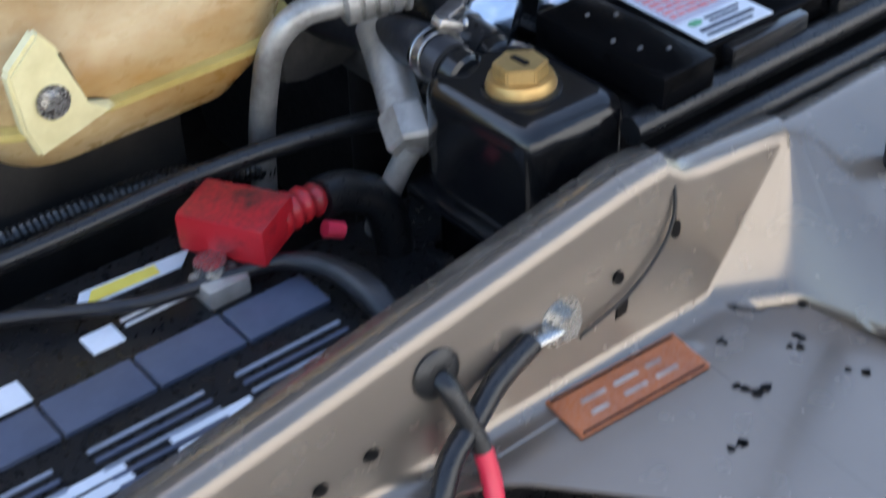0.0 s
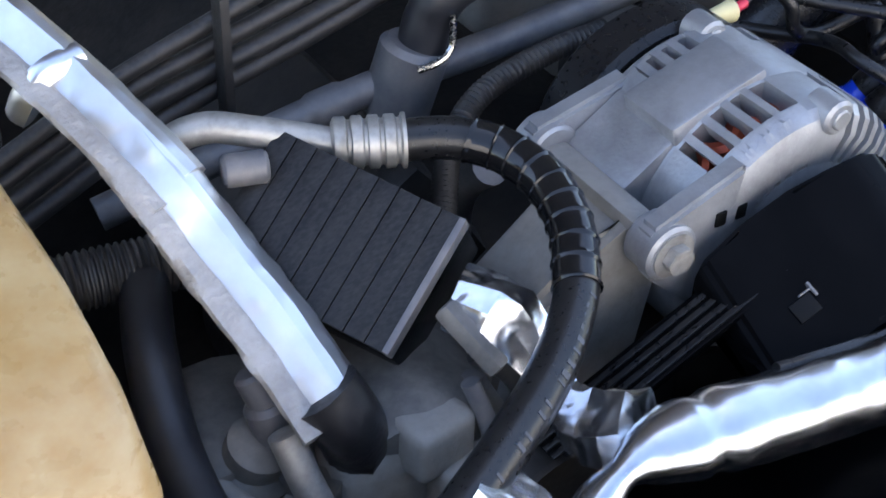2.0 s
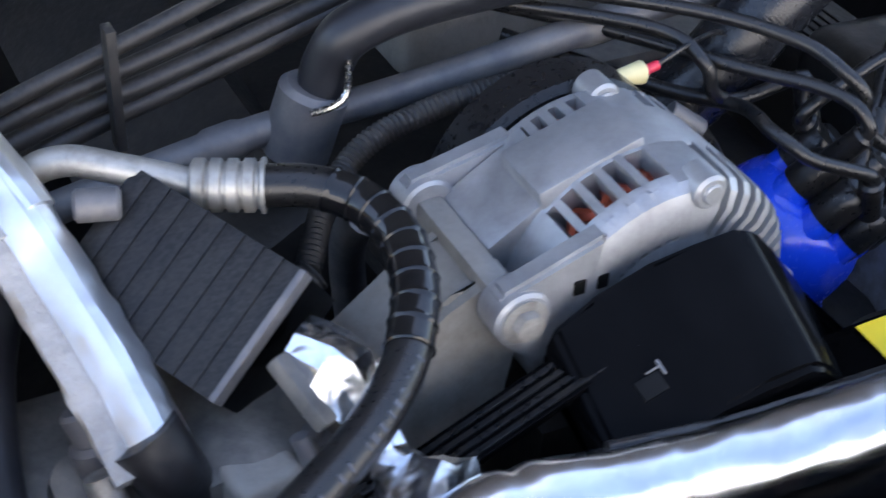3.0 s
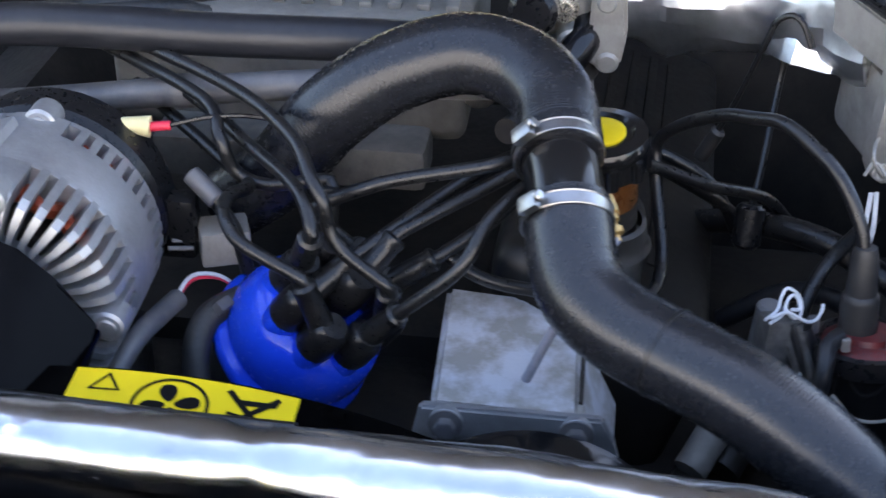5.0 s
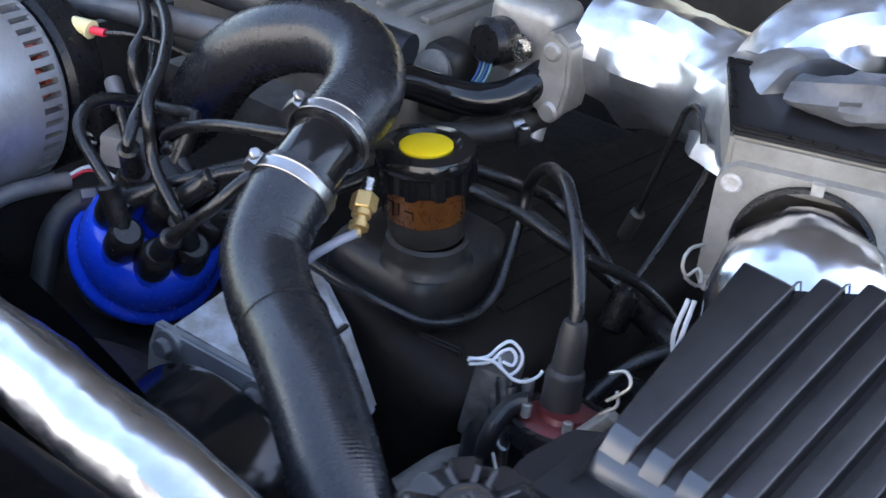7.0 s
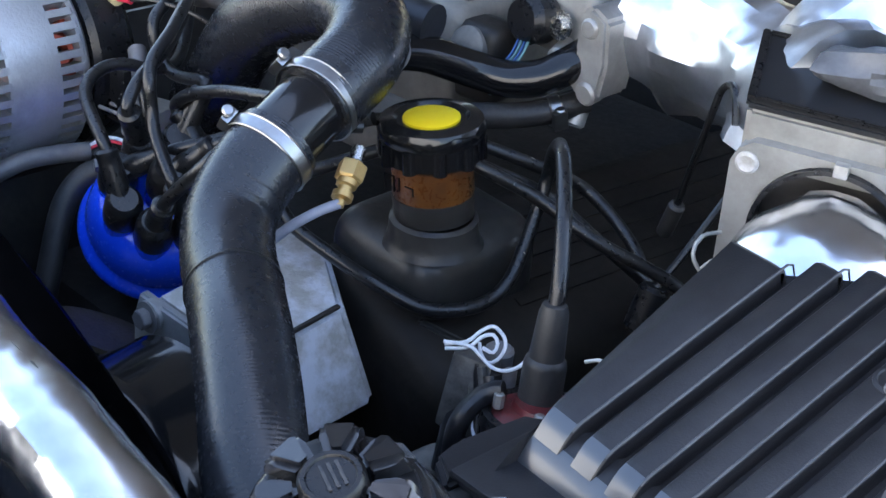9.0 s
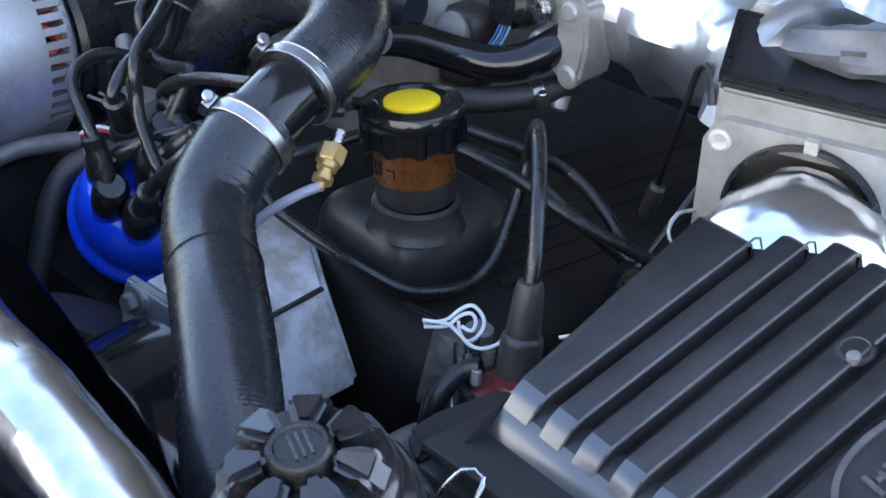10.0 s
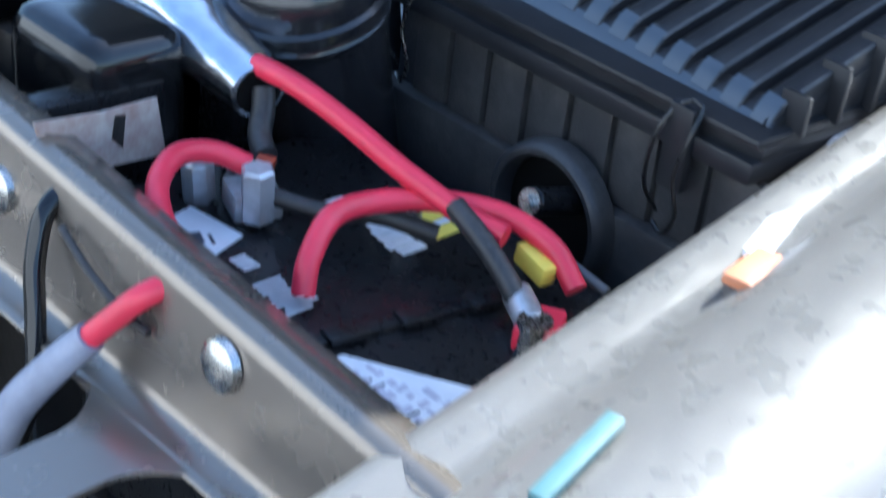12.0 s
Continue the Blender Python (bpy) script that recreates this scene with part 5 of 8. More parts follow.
def fan_label():
    """The curved yellow hazard label with its three signs."""
    t = thing("hazard_label", (0.10, 0.22, 0.985), "bright yellow hazard label with black fan sign on the shroud", "label")

    def on(x, y, up):
        """A place on the label: x along the shroud, y across it."""
        k = (y - 0.190) / 0.055
        return Vector((x, y, shroud_z(x) - 0.004 - 0.003 * (1 - k) + up + 0.0016))

    def sheet(b, outline, up, n=1):
        vs = [b.verts.new(on(x, y, up)) for x, y in outline]
        return b.faces.new(vs)
    b = B()
    n = 16
    for k in range(n):
        xa, xb = 0.034 + 0.126 * k / n, 0.034 + 0.126 * (k + 1) / n
        sheet(b, [(xa, 0.192), (xb, 0.192), (xb, 0.242), (xa, 0.242)], 0.0)
    bmesh.ops.remove_doubles(b, verts=b.verts, dist=1e-5)
    part("backing", b, YELLOW, t)
    ink = B()
    cx, cy = 0.093, 0.2175
    for k in range(40):
        a0, a1 = 2 * math.pi * k / 40, 2 * math.pi * (k + 1) / 40
        sheet(ink, [(cx + r * math.cos(a), cy + r * math.sin(a)) for r, a in ((0.0215, a0), (0.0215, a1), (0.0195, a1), (0.0195, a0))], 0.0005)
    part("ring_sign", ink, FLATBLACK, t)
    ink = B()
    for q in range(4):
        a = q * math.pi / 2 + 0.3
        ou = []
        for k in range(14):
            u = 2 * math.pi * k / 14
            px, py = 0.0095 + 0.0072 * math.cos(u), 0.0048 * math.sin(u) * (1 + 0.3 * math.cos(u))
            ou.append((cx + px * math.cos(a) - py * math.sin(a), cy + px * math.sin(a) + py * math.cos(a)))
        sheet(ink, ou, 0.0005)
    part("fan_sign", ink, FLATBLACK, t)
    ink = B()
    for tri_c, s in (((0.054, 0.229), 0.011),):
        pts = [(tri_c[0] + s * math.cos(radians(90 + 120 * k)), tri_c[1] + s * 0.9 * math.sin(radians(90 + 120 * k))) for k in range(3)]
        inn = [(tri_c[0] + s * 0.72 * math.cos(radians(90 + 120 * k)), tri_c[1] + s * 0.66 * math.sin(radians(90 + 120 * k))) for k in range(3)]
        for k in range(3):
            j = (k + 1) % 3
            sheet(ink, [pts[k], pts[j], inn[j], inn[k]], 0.0005)
    for k in range(4):
        sheet(ink, [(0.046 + 0.004 * k, 0.198), (0.050 + 0.005 * k, 0.204), (0.049 + 0.005 * k, 0.2055), (0.044 + 0.004 * k, 0.2)], 0.0005)
    sheet(ink, [(0.041, 0.1985), (0.066, 0.208), (0.0655, 0.2095), (0.0405, 0.200)], 0.0006)
    part("triangle_sign", ink, FLATBLACK, t)
    ink = B()
    for x0, y0, x1, y1, w in ((0.122, 0.204, 0.150, 0.236, 0.0018), (0.122, 0.236, 0.150, 0.204, 0.0018)):
        d = Vector((x1 - x0, y1 - y0)).normalized()
        e = Vector((-d.y, d.x)) * w
        sheet(ink, [(x0 + e.x, y0 + e.y), (x1 + e.x, y1 + e.y), (x1 - e.x, y1 - e.y), (x0 - e.x, y0 - e.y)], 0.0007)
    for k in range(4):
        sheet(ink, [(0.124, 0.207 + 0.0035 * k), (0.136, 0.205 + 0.0035 * k), (0.136, 0.2075 + 0.0035 * k), (0.124, 0.2092 + 0.0035 * k)], 0.0005)
    sheet(ink, [(0.136, 0.201), (0.150, 0.203), (0.152, 0.212), (0.146, 0.219), (0.136, 0.219)], 0.0005)
    sheet(ink, [(0.126, 0.230), (0.150, 0.233), (0.149, 0.229), (0.130, 0.226)], 0.0005)
    part("crossed_sign", ink, FLATBLACK, t)


fan_label()


# ---- the foil sleeve along the radiator ----
def foil_rail():
    t = thing("foil_sleeve", (0.15, 0.16, 0.96), "long shiny foil heat sleeve laid along the radiator", "heat sleeve", "heat sleeves")
    line = [(-0.300, 0.172, 0.950), (-0.27, 0.196, 0.972), (-0.235, 0.207, 0.986), (-0.19, 0.205, 0.986), (-0.14, 0.200, 0.981), (-0.065, 0.193, 0.977), (0.02, 0.184, 0.984), (0.09, 0.177, 0.986), (0.17, 0.170, 0.990), (0.275, 0.160, 0.993), (0.36, 0.151, 0.990), (0.41, 0.146, 0.990), (0.455, 0.142, 0.983), (0.53, 0.135, 0.970), (0.58, 0.130, 0.963), (0.604, 0.127, 0.960)]
    b = B()

    def rad(s, n):
        neck = 1 - 0.35 * math.exp(-((s - 0.078) / 0.010) ** 2) - 0.16 * math.exp(-((s - 0.125) / 0.006) ** 2) - 0.14 * math.exp(-((s - 0.47) / 0.010) ** 2)
        return (0.0115 + 0.0100 * max(0.0, min(1.0, (s - 0.075) / 0.045)) + 0.004 * max(0.0, min(1.0, (s - 0.49) / 0.15))) * neck * min(1.0, 0.70 + (n - s) / 0.22)
    tube(b, line, rad, 26, 0.005, wobble=0.085, squash=0.92, seed=1)
    part("sleeve", b, FOILRAIL, t, angle=32)
    # A black disc paints the dark inside of the sleeve's end.
    b = B()
    lathe(b, [(0.0, 0.0), (0.0142, 0.0)], axis((0.6045, 0.1269, 0.9599), (0.024, -0.003, -0.003)), 20)
    part("open_end", b, FLATBLACK, t, "dark open end")
    b = B()
    tube(b, [Vector(p) + Vector((0, 0.0155, 0.0125)) for p in line[4:9]], 0.0036, 10, 0.006, wobble=0.2)
    part("seam_cord", b, RUBBER, t, "black cord along the seam")
    b = B()
    tube(b, [Vector(p) + Vector((0, 0.004, 0.0215)) for p in line[8:13]], 0.0015, 8, 0.004, wobble=0.5)
    part("stitching", b, RUBBER, t, "dark broken stitching")


foil_rail()


# ---- pipes behind the alternator ----
def rear_pipes():
    b = B()
    tube(b, [(-0.36, 0.545, 0.955), (-0.205, 0.532, 0.992), (-0.10, 0.520, 1.008), (0.030, 0.508, 1.032), (0.14, 0.505, 1.046), (0.25, 0.51, 1.05)], lambda s, n: 0.0105 + (0.0018 if abs(s - 0.40) < 0.012 or abs(s - 0.15) < 0.01 else 0), 16)
    solid("coolant_pipe", b, GREYPIPE, "dull grey metal coolant pipe across the engine", "pipe", "pipes")
    b = B()
    tube(b, [(-0.155, 0.520, 1.02), (-0.150, 0.520, 1.040), (-0.135, 0.515, 1.062), (-0.08, 0.515, 1.072), (0.05, 0.525, 1.068), (0.15, 0.535, 1.066), (0.24, 0.55, 1.06)], 0.0155, 18)
    h = tagged(new("heater_hose", mesh_of(b, "heater_hose", HEATER)), "thick dusty heater hose across the engine", "hose", "hoses")
    b = B()
    rod(b, (-0.172, 0.525, 0.975), (-0.158, 0.521, 1.025), 0.022, 22, 0.004)
    part("union", b, GREYPIPE, h)
    b = B()
    tube(b, [(-0.170, 0.500, 1.020), (-0.158, 0.496, 1.024), (-0.148, 0.498, 1.030), (-0.146, 0.500, 1.05)], 0.0022, 8)
    part("spring_clip", b, STEEL, h)
    for k, (x0, z0, rise) in enumerate(((-0.330, 1.033, 0.31), (-0.325, 1.022, 0.25), (-0.318, 1.009, 0.235), (-0.298, 1.000, 0.265))):
        b = B()
        tube(b, [(x0 - 0.12, 0.548, z0 - 0.045), (x0 - 0.05, 0.556, z0 - 0.018), (x0, 0.560, z0), (x0 + 0.08, 0.562, z0 + rise * 0.08), (x0 + 0.16, 0.566, z0 + rise * 0.16), (x0 + 0.23, 0.575, z0 + rise * 0.21), (x0 + 0.30, 0.60, z0 + rise * 0.20), (x0 + 0.36, 0.63, z0 + rise * 0.10)], 0.0056 + 0.001 * (k > 1), 12)
        solid("spark_plug_lead", b, OLDRUBBER, "dusty black spark plug lead in a bundle", "ignition lead", "spark plug leads")
    b = B()
    box(b, (-0.276, 0.540, 0.995), (-0.270, 0.553, 1.075), 0.001)
    solid("lead_separator", b, OLDRUBBER, "thin black clip across the plug leads", "clip")
    b = B()
    tube(b, [(-0.215, 0.40, 0.99), (-0.185, 0.44, 1.005), (-0.150, 0.462, 1.018), (-0.10, 0.470, 1.026), (-0.055, 0.470, 1.03)], lambda s, n: 0.0068 + 0.0011 * math.sin(s * 1700), 14, 0.0009)
    solid("convoluted_tube", b, OLDRUBBER, "black convoluted tube beside the alternator", "wiring loom")
    b = B()
    tube(b, [(-0.48, 0.47, 0.98), (-0.42, 0.46, 0.985), (-0.36, 0.45, 0.985), (-0.32, 0.45, 0.98)], lambda s, n: 0.0155 + 0.0012 * math.sin(s * 1500), 18, 0.001)
    solid("convoluted_tube", b, OLDRUBBER, "thick dusty convoluted tube beside the reservoir", "wiring loom")
    b = B()
    tube(b, [(-0.17, 0.42, 1.00), (-0.165, 0.45, 0.97), (-0.160, 0.47, 0.93), (-0.15, 0.48, 0.86)], 0.0115, 14)
    solid("metal_pipe", b, GREYPIPE, "dull grey pipe going down behind the alternator", "pipe", "pipes")
    b = B()
    tube(b, [(-0.215, 0.39, 0.995), (-0.235, 0.385, 0.985), (-0.27, 0.38, 0.965)], lambda s, n: 0.0095 + 0.001 * math.sin(s * 1800), 14, 0.001)
    solid("convoluted_tube", b, OLDRUBBER, "short dusty convoluted tube under the hose", "wiring loom")


rear_pipes()


def prop_rod():
    b = B()
    tube(b, [(-0.257, -0.046, 0.93), (-0.259, -0.043, 1.10), (-0.261, -0.037, 1.28), (-0.267, -0.022, 1.40), (-0.275, 0.05, 1.56), (-0.29, 0.50, 1.80), (-0.30, 1.30, 1.60)], 0.0062, 12, 0.02)
    solid("bonnet_prop", b, BLACK, "dark rod propping the bonnet open", "prop rod")


prop_rod()


# ---- distributor ----
def boot(b, base, up, lean, r=0.0132, h=0.028):
    """A right-angle plug boot: an upright cup and a sleeve that leans along the lead."""
    base, up, lean = Vector(base), Vector(up).normalized(), Vector(lean).normalized()
    lathe(b, [(0, 0), (r, 0), (r * 1.03, h * 0.08), (r * 0.98, h * 0.72), (r * 0.90, h * 0.88), (r * 0.70, h), (0, h)], axis(base, up), 26)
    p = base + up * h * 0.58
    lathe(b, [(0, 0), (r * 0.66, 0.002), (r * 0.60, 0.030), (r * 0.58, 0.036), (r * 0.62, 0.037), (r * 0.62, 0.040), (r * 0.46, 0.042), (0, 0.042)], axis(p, lean), 18)
    return p + lean * 0.040


def distributor():
    c = Vector((0.120, 0.407, 0.900))
    up = Vector((0.711, -0.386, 1.0)).normalized()
    t = thing("distributor", (0.14, 0.40, 0.80), "bright blue plastic distributor cap with black plug boots", "distributor")
    m = axis(c, up)
    b = B()
    lathe(b, [(0, -0.10), (0.040, -0.10), (0.044, -0.03), (0.051, -0.016), (0.051, -0.010), (0, -0.010)], m, 40)
    part("body", b, ALU, t)
    b = B()
    lathe(b, [(0, -0.012), (0.0555, -0.012), (0.0580, -0.009), (0.0585, -0.004), (0.0565, 0.0), (0.0530, 0.002), (0.0520, 0.004), (0.0535, 0.010), (0.0520, 0.022), (0.0490, 0.034), (0.0440, 0.042), (0.036, 0.046), (0, 0.048)], m, 64)
    cap = part("cap", b, BLUE, t)
    e1 = Vector((0.176, 0.363, 0.934)) - c
    e1 = (e1 - up * e1.dot(up)).normalized()
    e2 = up.cross(e1)
    for side in (-1, 1):
        b = B()
        q = c + (e1 * -0.5 - e2 * side * 0.86) * 0.0585
        box(b, (-0.006, -0.004, -0.014), (0.006, 0.004, 0.014), 0.0015, axis(q, up))
        part("spring_clip", b, GREYPIPE, t)
    # where each lead goes: the first point tells which tower it leaves
    ways = (((0.145, 0.362, 0.948), (0.131, 0.353, 0.980), (0.100, 0.362, 1.000), (0.088, 0.372, 1.008), (0.082, 0.388, 1.012), (0.084, 0.404, 1.012), (0.088, 0.43, 1.004), (0.060, 0.470, 1.000), (-0.02, 0.54, 1.02)),
            ((0.176, 0.363, 0.934), (0.203, 0.354, 0.966), (0.236, 0.352, 1.000), (0.252, 0.372, 1.024), (0.272, 0.40, 1.034), (0.290, 0.44, 1.03)),
            ((0.132, 0.374, 0.975), (0.139, 0.366, 1.006), (0.137, 0.378, 1.022), (0.123, 0.400, 1.026), (0.090, 0.440, 1.026), (0.030, 0.500, 1.034), (-0.08, 0.575, 1.052)),
            ((0.149, 0.424, 0.985), (0.137, 0.431, 1.000), (0.099, 0.436, 1.002), (0.077, 0.438, 1.010), (0.068, 0.440, 1.032), (0.050, 0.470, 1.045), (-0.030, 0.530, 1.050), (-0.10, 0.565, 1.060)),
            ((0.190, 0.375, 0.940), (0.186, 0.364, 0.976), (0.160, 0.376, 0.992), (0.150, 0.380, 1.008), (0.148, 0.380, 1.023), (0.138, 0.390, 1.036), (0.120, 0.420, 1.048), (0.070, 0.470, 1.055), (-0.040, 0.545, 1.060)),
            ((0.110, 0.410, 0.975), (0.118, 0.416, 0.990), (0.145, 0.411, 1.007), (0.168, 0.411, 1.018), (0.191, 0.412, 1.026), (0.250, 0.412, 1.041), (0.280, 0.44, 1.040)),
            ((0.190, 0.420, 0.950), (0.222, 0.425, 0.965), (0.250, 0.440, 0.985), (0.275, 0.470, 1.000)),
            ((0.170, 0.430, 0.970), (0.200, 0.435, 0.995), (0.235, 0.450, 1.012), (0.275, 0.480, 1.020)))
    free = list(range(8))
    for way in ways:
        spots = {k: c + (e1 * math.cos(math.pi * k / 4) + e2 * math.sin(math.pi * k / 4)) * 0.0335 + up * 0.050 for k in free}
        k = min(spots, key=lambda n: (spots[n] + up * 0.020 - Vector(way[0])).length)
        free.remove(k)
        q = spots[k]
        b = B()
        lathe(b, [(0.0135, -0.026), (0.0125, 0.002), (0.0110, 0.008), (0, 0.008)], axis(q, up), 20)
        part("tower", b, BLUE, cap)
        lean = ((Vector(way[1]) - q - up * 0.016).normalized() + up * 0.25).normalized()
        b = B()
        end = boot(b, q, up, lean)
        part("plug_boot", b, RUBBER, t)
        b = B()
        rest = [Vector(w) for w in way[2:]]
        tube(b, [end - lean * 0.004, end + lean * 0.006] + rest, 0.0046, 12)
        part("plug_lead", b, RUBBER, t)
    b = B()
    lathe(b, [(0.0145, -0.012), (0.0135, 0.018), (0, 0.018)], axis(c + up * 0.046, up), 22)
    part("tower", b, BLUE, cap)
    b = B()
    lean = (up * 0.5 + Vector((0.3, 0.6, 0.2))).normalized()
    end = boot(b, c + up * 0.062, up, lean, 0.0138, 0.032)
    part("plug_boot", b, RUBBER, t)
    b = B()
    tube(b, [end - lean * 0.004, end + lean * 0.006, (0.245, 0.435, 1.012), (0.285, 0.455, 1.030)], 0.0046, 12)
    part("plug_lead", b, RUBBER, t)


distributor()


def grey_cable():
    t = thing("sensor_cable", (0.035, 0.38, 0.93), "dusty grey cable sleeve with thin red and white wires", "cable")
    b = B()
    tube(b, [(0.018, 0.318, 0.915), (0.028, 0.350, 0.929), (0.037, 0.376, 0.932), (0.043, 0.398, 0.931)], 0.0072, 14)
    part("sleeve", b, GREYPIPE, t)
    for k, mat in enumerate((REDCABLE, WHITE)):
        b = B()
        tube(b, [(0.043, 0.396, 0.932 + 0.003 * k), (0.050, 0.412, 0.938 + 0.003 * k), (0.066, 0.422, 0.934 + 0.002 * k), (0.082, 0.426, 0.920)], 0.0015, 8)
        part("wire", b, mat, t)
    c = thing("wiring_connector", (0.055, 0.43, 0.95), "dusty brown plastic plug with two metal pins", "connector")
    b = B()
    box(b, (-0.016, -0.014, -0.012), (0.018, 0.014, 0.014), 0.003, pose(0.066, 0.436, 0.955, 0, 0, 20))
    part("plug", b, GREYCAST, c)
    for k in (0, 1):
        b = B()
        rod(b, (0.050, 0.420 + 0.010 * k, 0.958), (0.034, 0.414 + 0.010 * k, 0.960), 0.0016, 8, 0.0003)
        part("pin", b, GREYPIPE, c)


grey_cable()


def front_housing():
    """The aluminium box ahead of the timing gear, its bolted plate, and the fan drive in front."""
    t = thing("gear_housing", (0.275, 0.38, 0.80), "corroded aluminium gear housing with a bolted front plate", "housing")
    b = B()
    top = [(0.222, 0.329, 0.914), (0.316, 0.329, 0.912), (0.314, 0.410, 0.922), (0.268, 0.438, 0.930), (0.220, 0.442, 0.930)]
    low = [(0.216, 0.329, 0.800), (0.340, 0.329, 0.852), (0.342, 0.418, 0.858), (0.286, 0.446, 0.850), (0.214, 0.448, 0.800)]
    vt, vl = [b.verts.new(p) for p in top], [b.verts.new(p) for p in low]
    b.faces.new(vt)
    b.faces.new(vl[::-1])
    for k in range(5):
        b.faces.new((vl[k], vl[(k + 1) % 5], vt[(k + 1) % 5], vt[k]))
    bmesh.ops.bevel(b, geom=list(b.edges), offset=0.004, segments=3, affect="EDGES", clamp_overlap=True)
    part("box", b, OXIDE, t)
    b = B()
    out = [(0.216, 0.917), (0.330, 0.917), (0.338, 0.898), (0.366, 0.80), (0.205, 0.80), (0.212, 0.898)]
    prism(b, out, Matrix(((1, 0, 0, 0), (0, 0, 1, 0.322), (0, 1, 0, 0), (0, 0, 0, 1))), 0.008, 0.002)
    part("front_plate", b, ALU, t)
    for x, z in ((0.233, 0.908), (0.314, 0.908), (0.348, 0.83)):
        b = B()
        rod(b, (x, 0.326, z), (x, 0.318, z), 0.0105, 20, 0.0015)
        part("bolt_boss", b, ALU, t)
        b = B()
        bolt(b, (x, 0.318, z), (0, -1, 0), 0.0070, 0.007)
        part("bolt", b, GREYPIPE, t)
    # A dark strip along the crease at the top's right edge.
    b = B()
    box(b, (-0.0016, 0.0, -0.0012), (0.0016, 0.066, 0.0012), 0.0004, pose(0.3155, 0.340, 0.9155, 7, 0, 0))
    part("crease_line", b, DARK, t)
    br = thing("engine_bracket", (0.36, 0.44, 0.85), "black steel engine bracket with a bolt boss", "bracket")
    b = B()
    prism(b, [(0.0, 0.0), (0.052, 0.0), (0.052, 0.085), (0.020, 0.092), (0.0, 0.075)], Matrix(((0.92, 0, 0.38, 0.326), (0.38, 0, -0.92, 0.446), (0, 1, 0, 0.820), (0, 0, 0, 1))), 0.006, 0.002)
    part("plate", b, OILY, br)
    b = B()
    lathe(b, [(0.003, 0), (0.008, 0), (0.008, 0.006), (0.004, 0.006), (0.003, 0.0)], axis((0.344, 0.448, 0.893), (0.38, -0.92, 0.1)), 20)
    part("boss", b, OILY, br)
    f = thing("fan_drive", (0.29, 0.28, 0.80), "black fan drive drum in front of the engine", "fan drive")
    b = B()
    lathe(b, [(0.078, 0.004), (0.088, 0), (0.092, 0.002), (0.093, 0.006), (0.0915, 0.012), (0.0915, 0.056), (0.093, 0.060), (0.090, 0.064), (0, 0.064)], axis((0.290, 0.250, 0.822), (0, 1, 0)), 72)
    part("drum", b, GLOSS, f)
    b = B()
    lathe(b, [(0, 0.012), (0.050, 0.012), (0.062, 0.018), (0.079, 0.020), (0.079, 0.004)], axis((0.290, 0.250, 0.822), (0, 1, 0)), 56)
    part("dished_face", b, BLACK, f)
    b = B()
    lathe(b, [(0, 0), (0.030, 0), (0.050, 0.010), (0.055, 0.04), (0, 0.04)], axis((0.290, 0.225, 0.822), (0, 1, 0)), 40)
    part("hub", b, DARK, f)
    b = B()
    lathe(b, [(0, 0), (0.036, 0), (0.040, 0.003), (0.044, 0.003), (0.044, 0.006), (0, 0.006)], axis((0.186, 0.318, 0.866), (0, 0.5, 1)), 40)
    solid("plated_disc", b, BRONZE, "dull bronze-coloured plated steel disc", "disc")
    b = B()
    box(b, (0.10, 0.33, 0.33), (0.36, 0.46, 0.798), 0.02)
    solid("water_pump", b, DARK, "dark water pump casting low on the engine", "pump")
    b = B()
    tube(b, [(0.075, 0.33, 0.82), (0.070, 0.345, 0.86), (0.062, 0.365, 0.905), (0.066, 0.385, 0.925), (0.085, 0.405, 0.930), (0.105, 0.43, 0.925)], 0.0095, 14)
    solid("bypass_hose", b, OLDRUBBER, "dusty black bypass hose beside the distributor", "hose", "hoses")


front_housing()


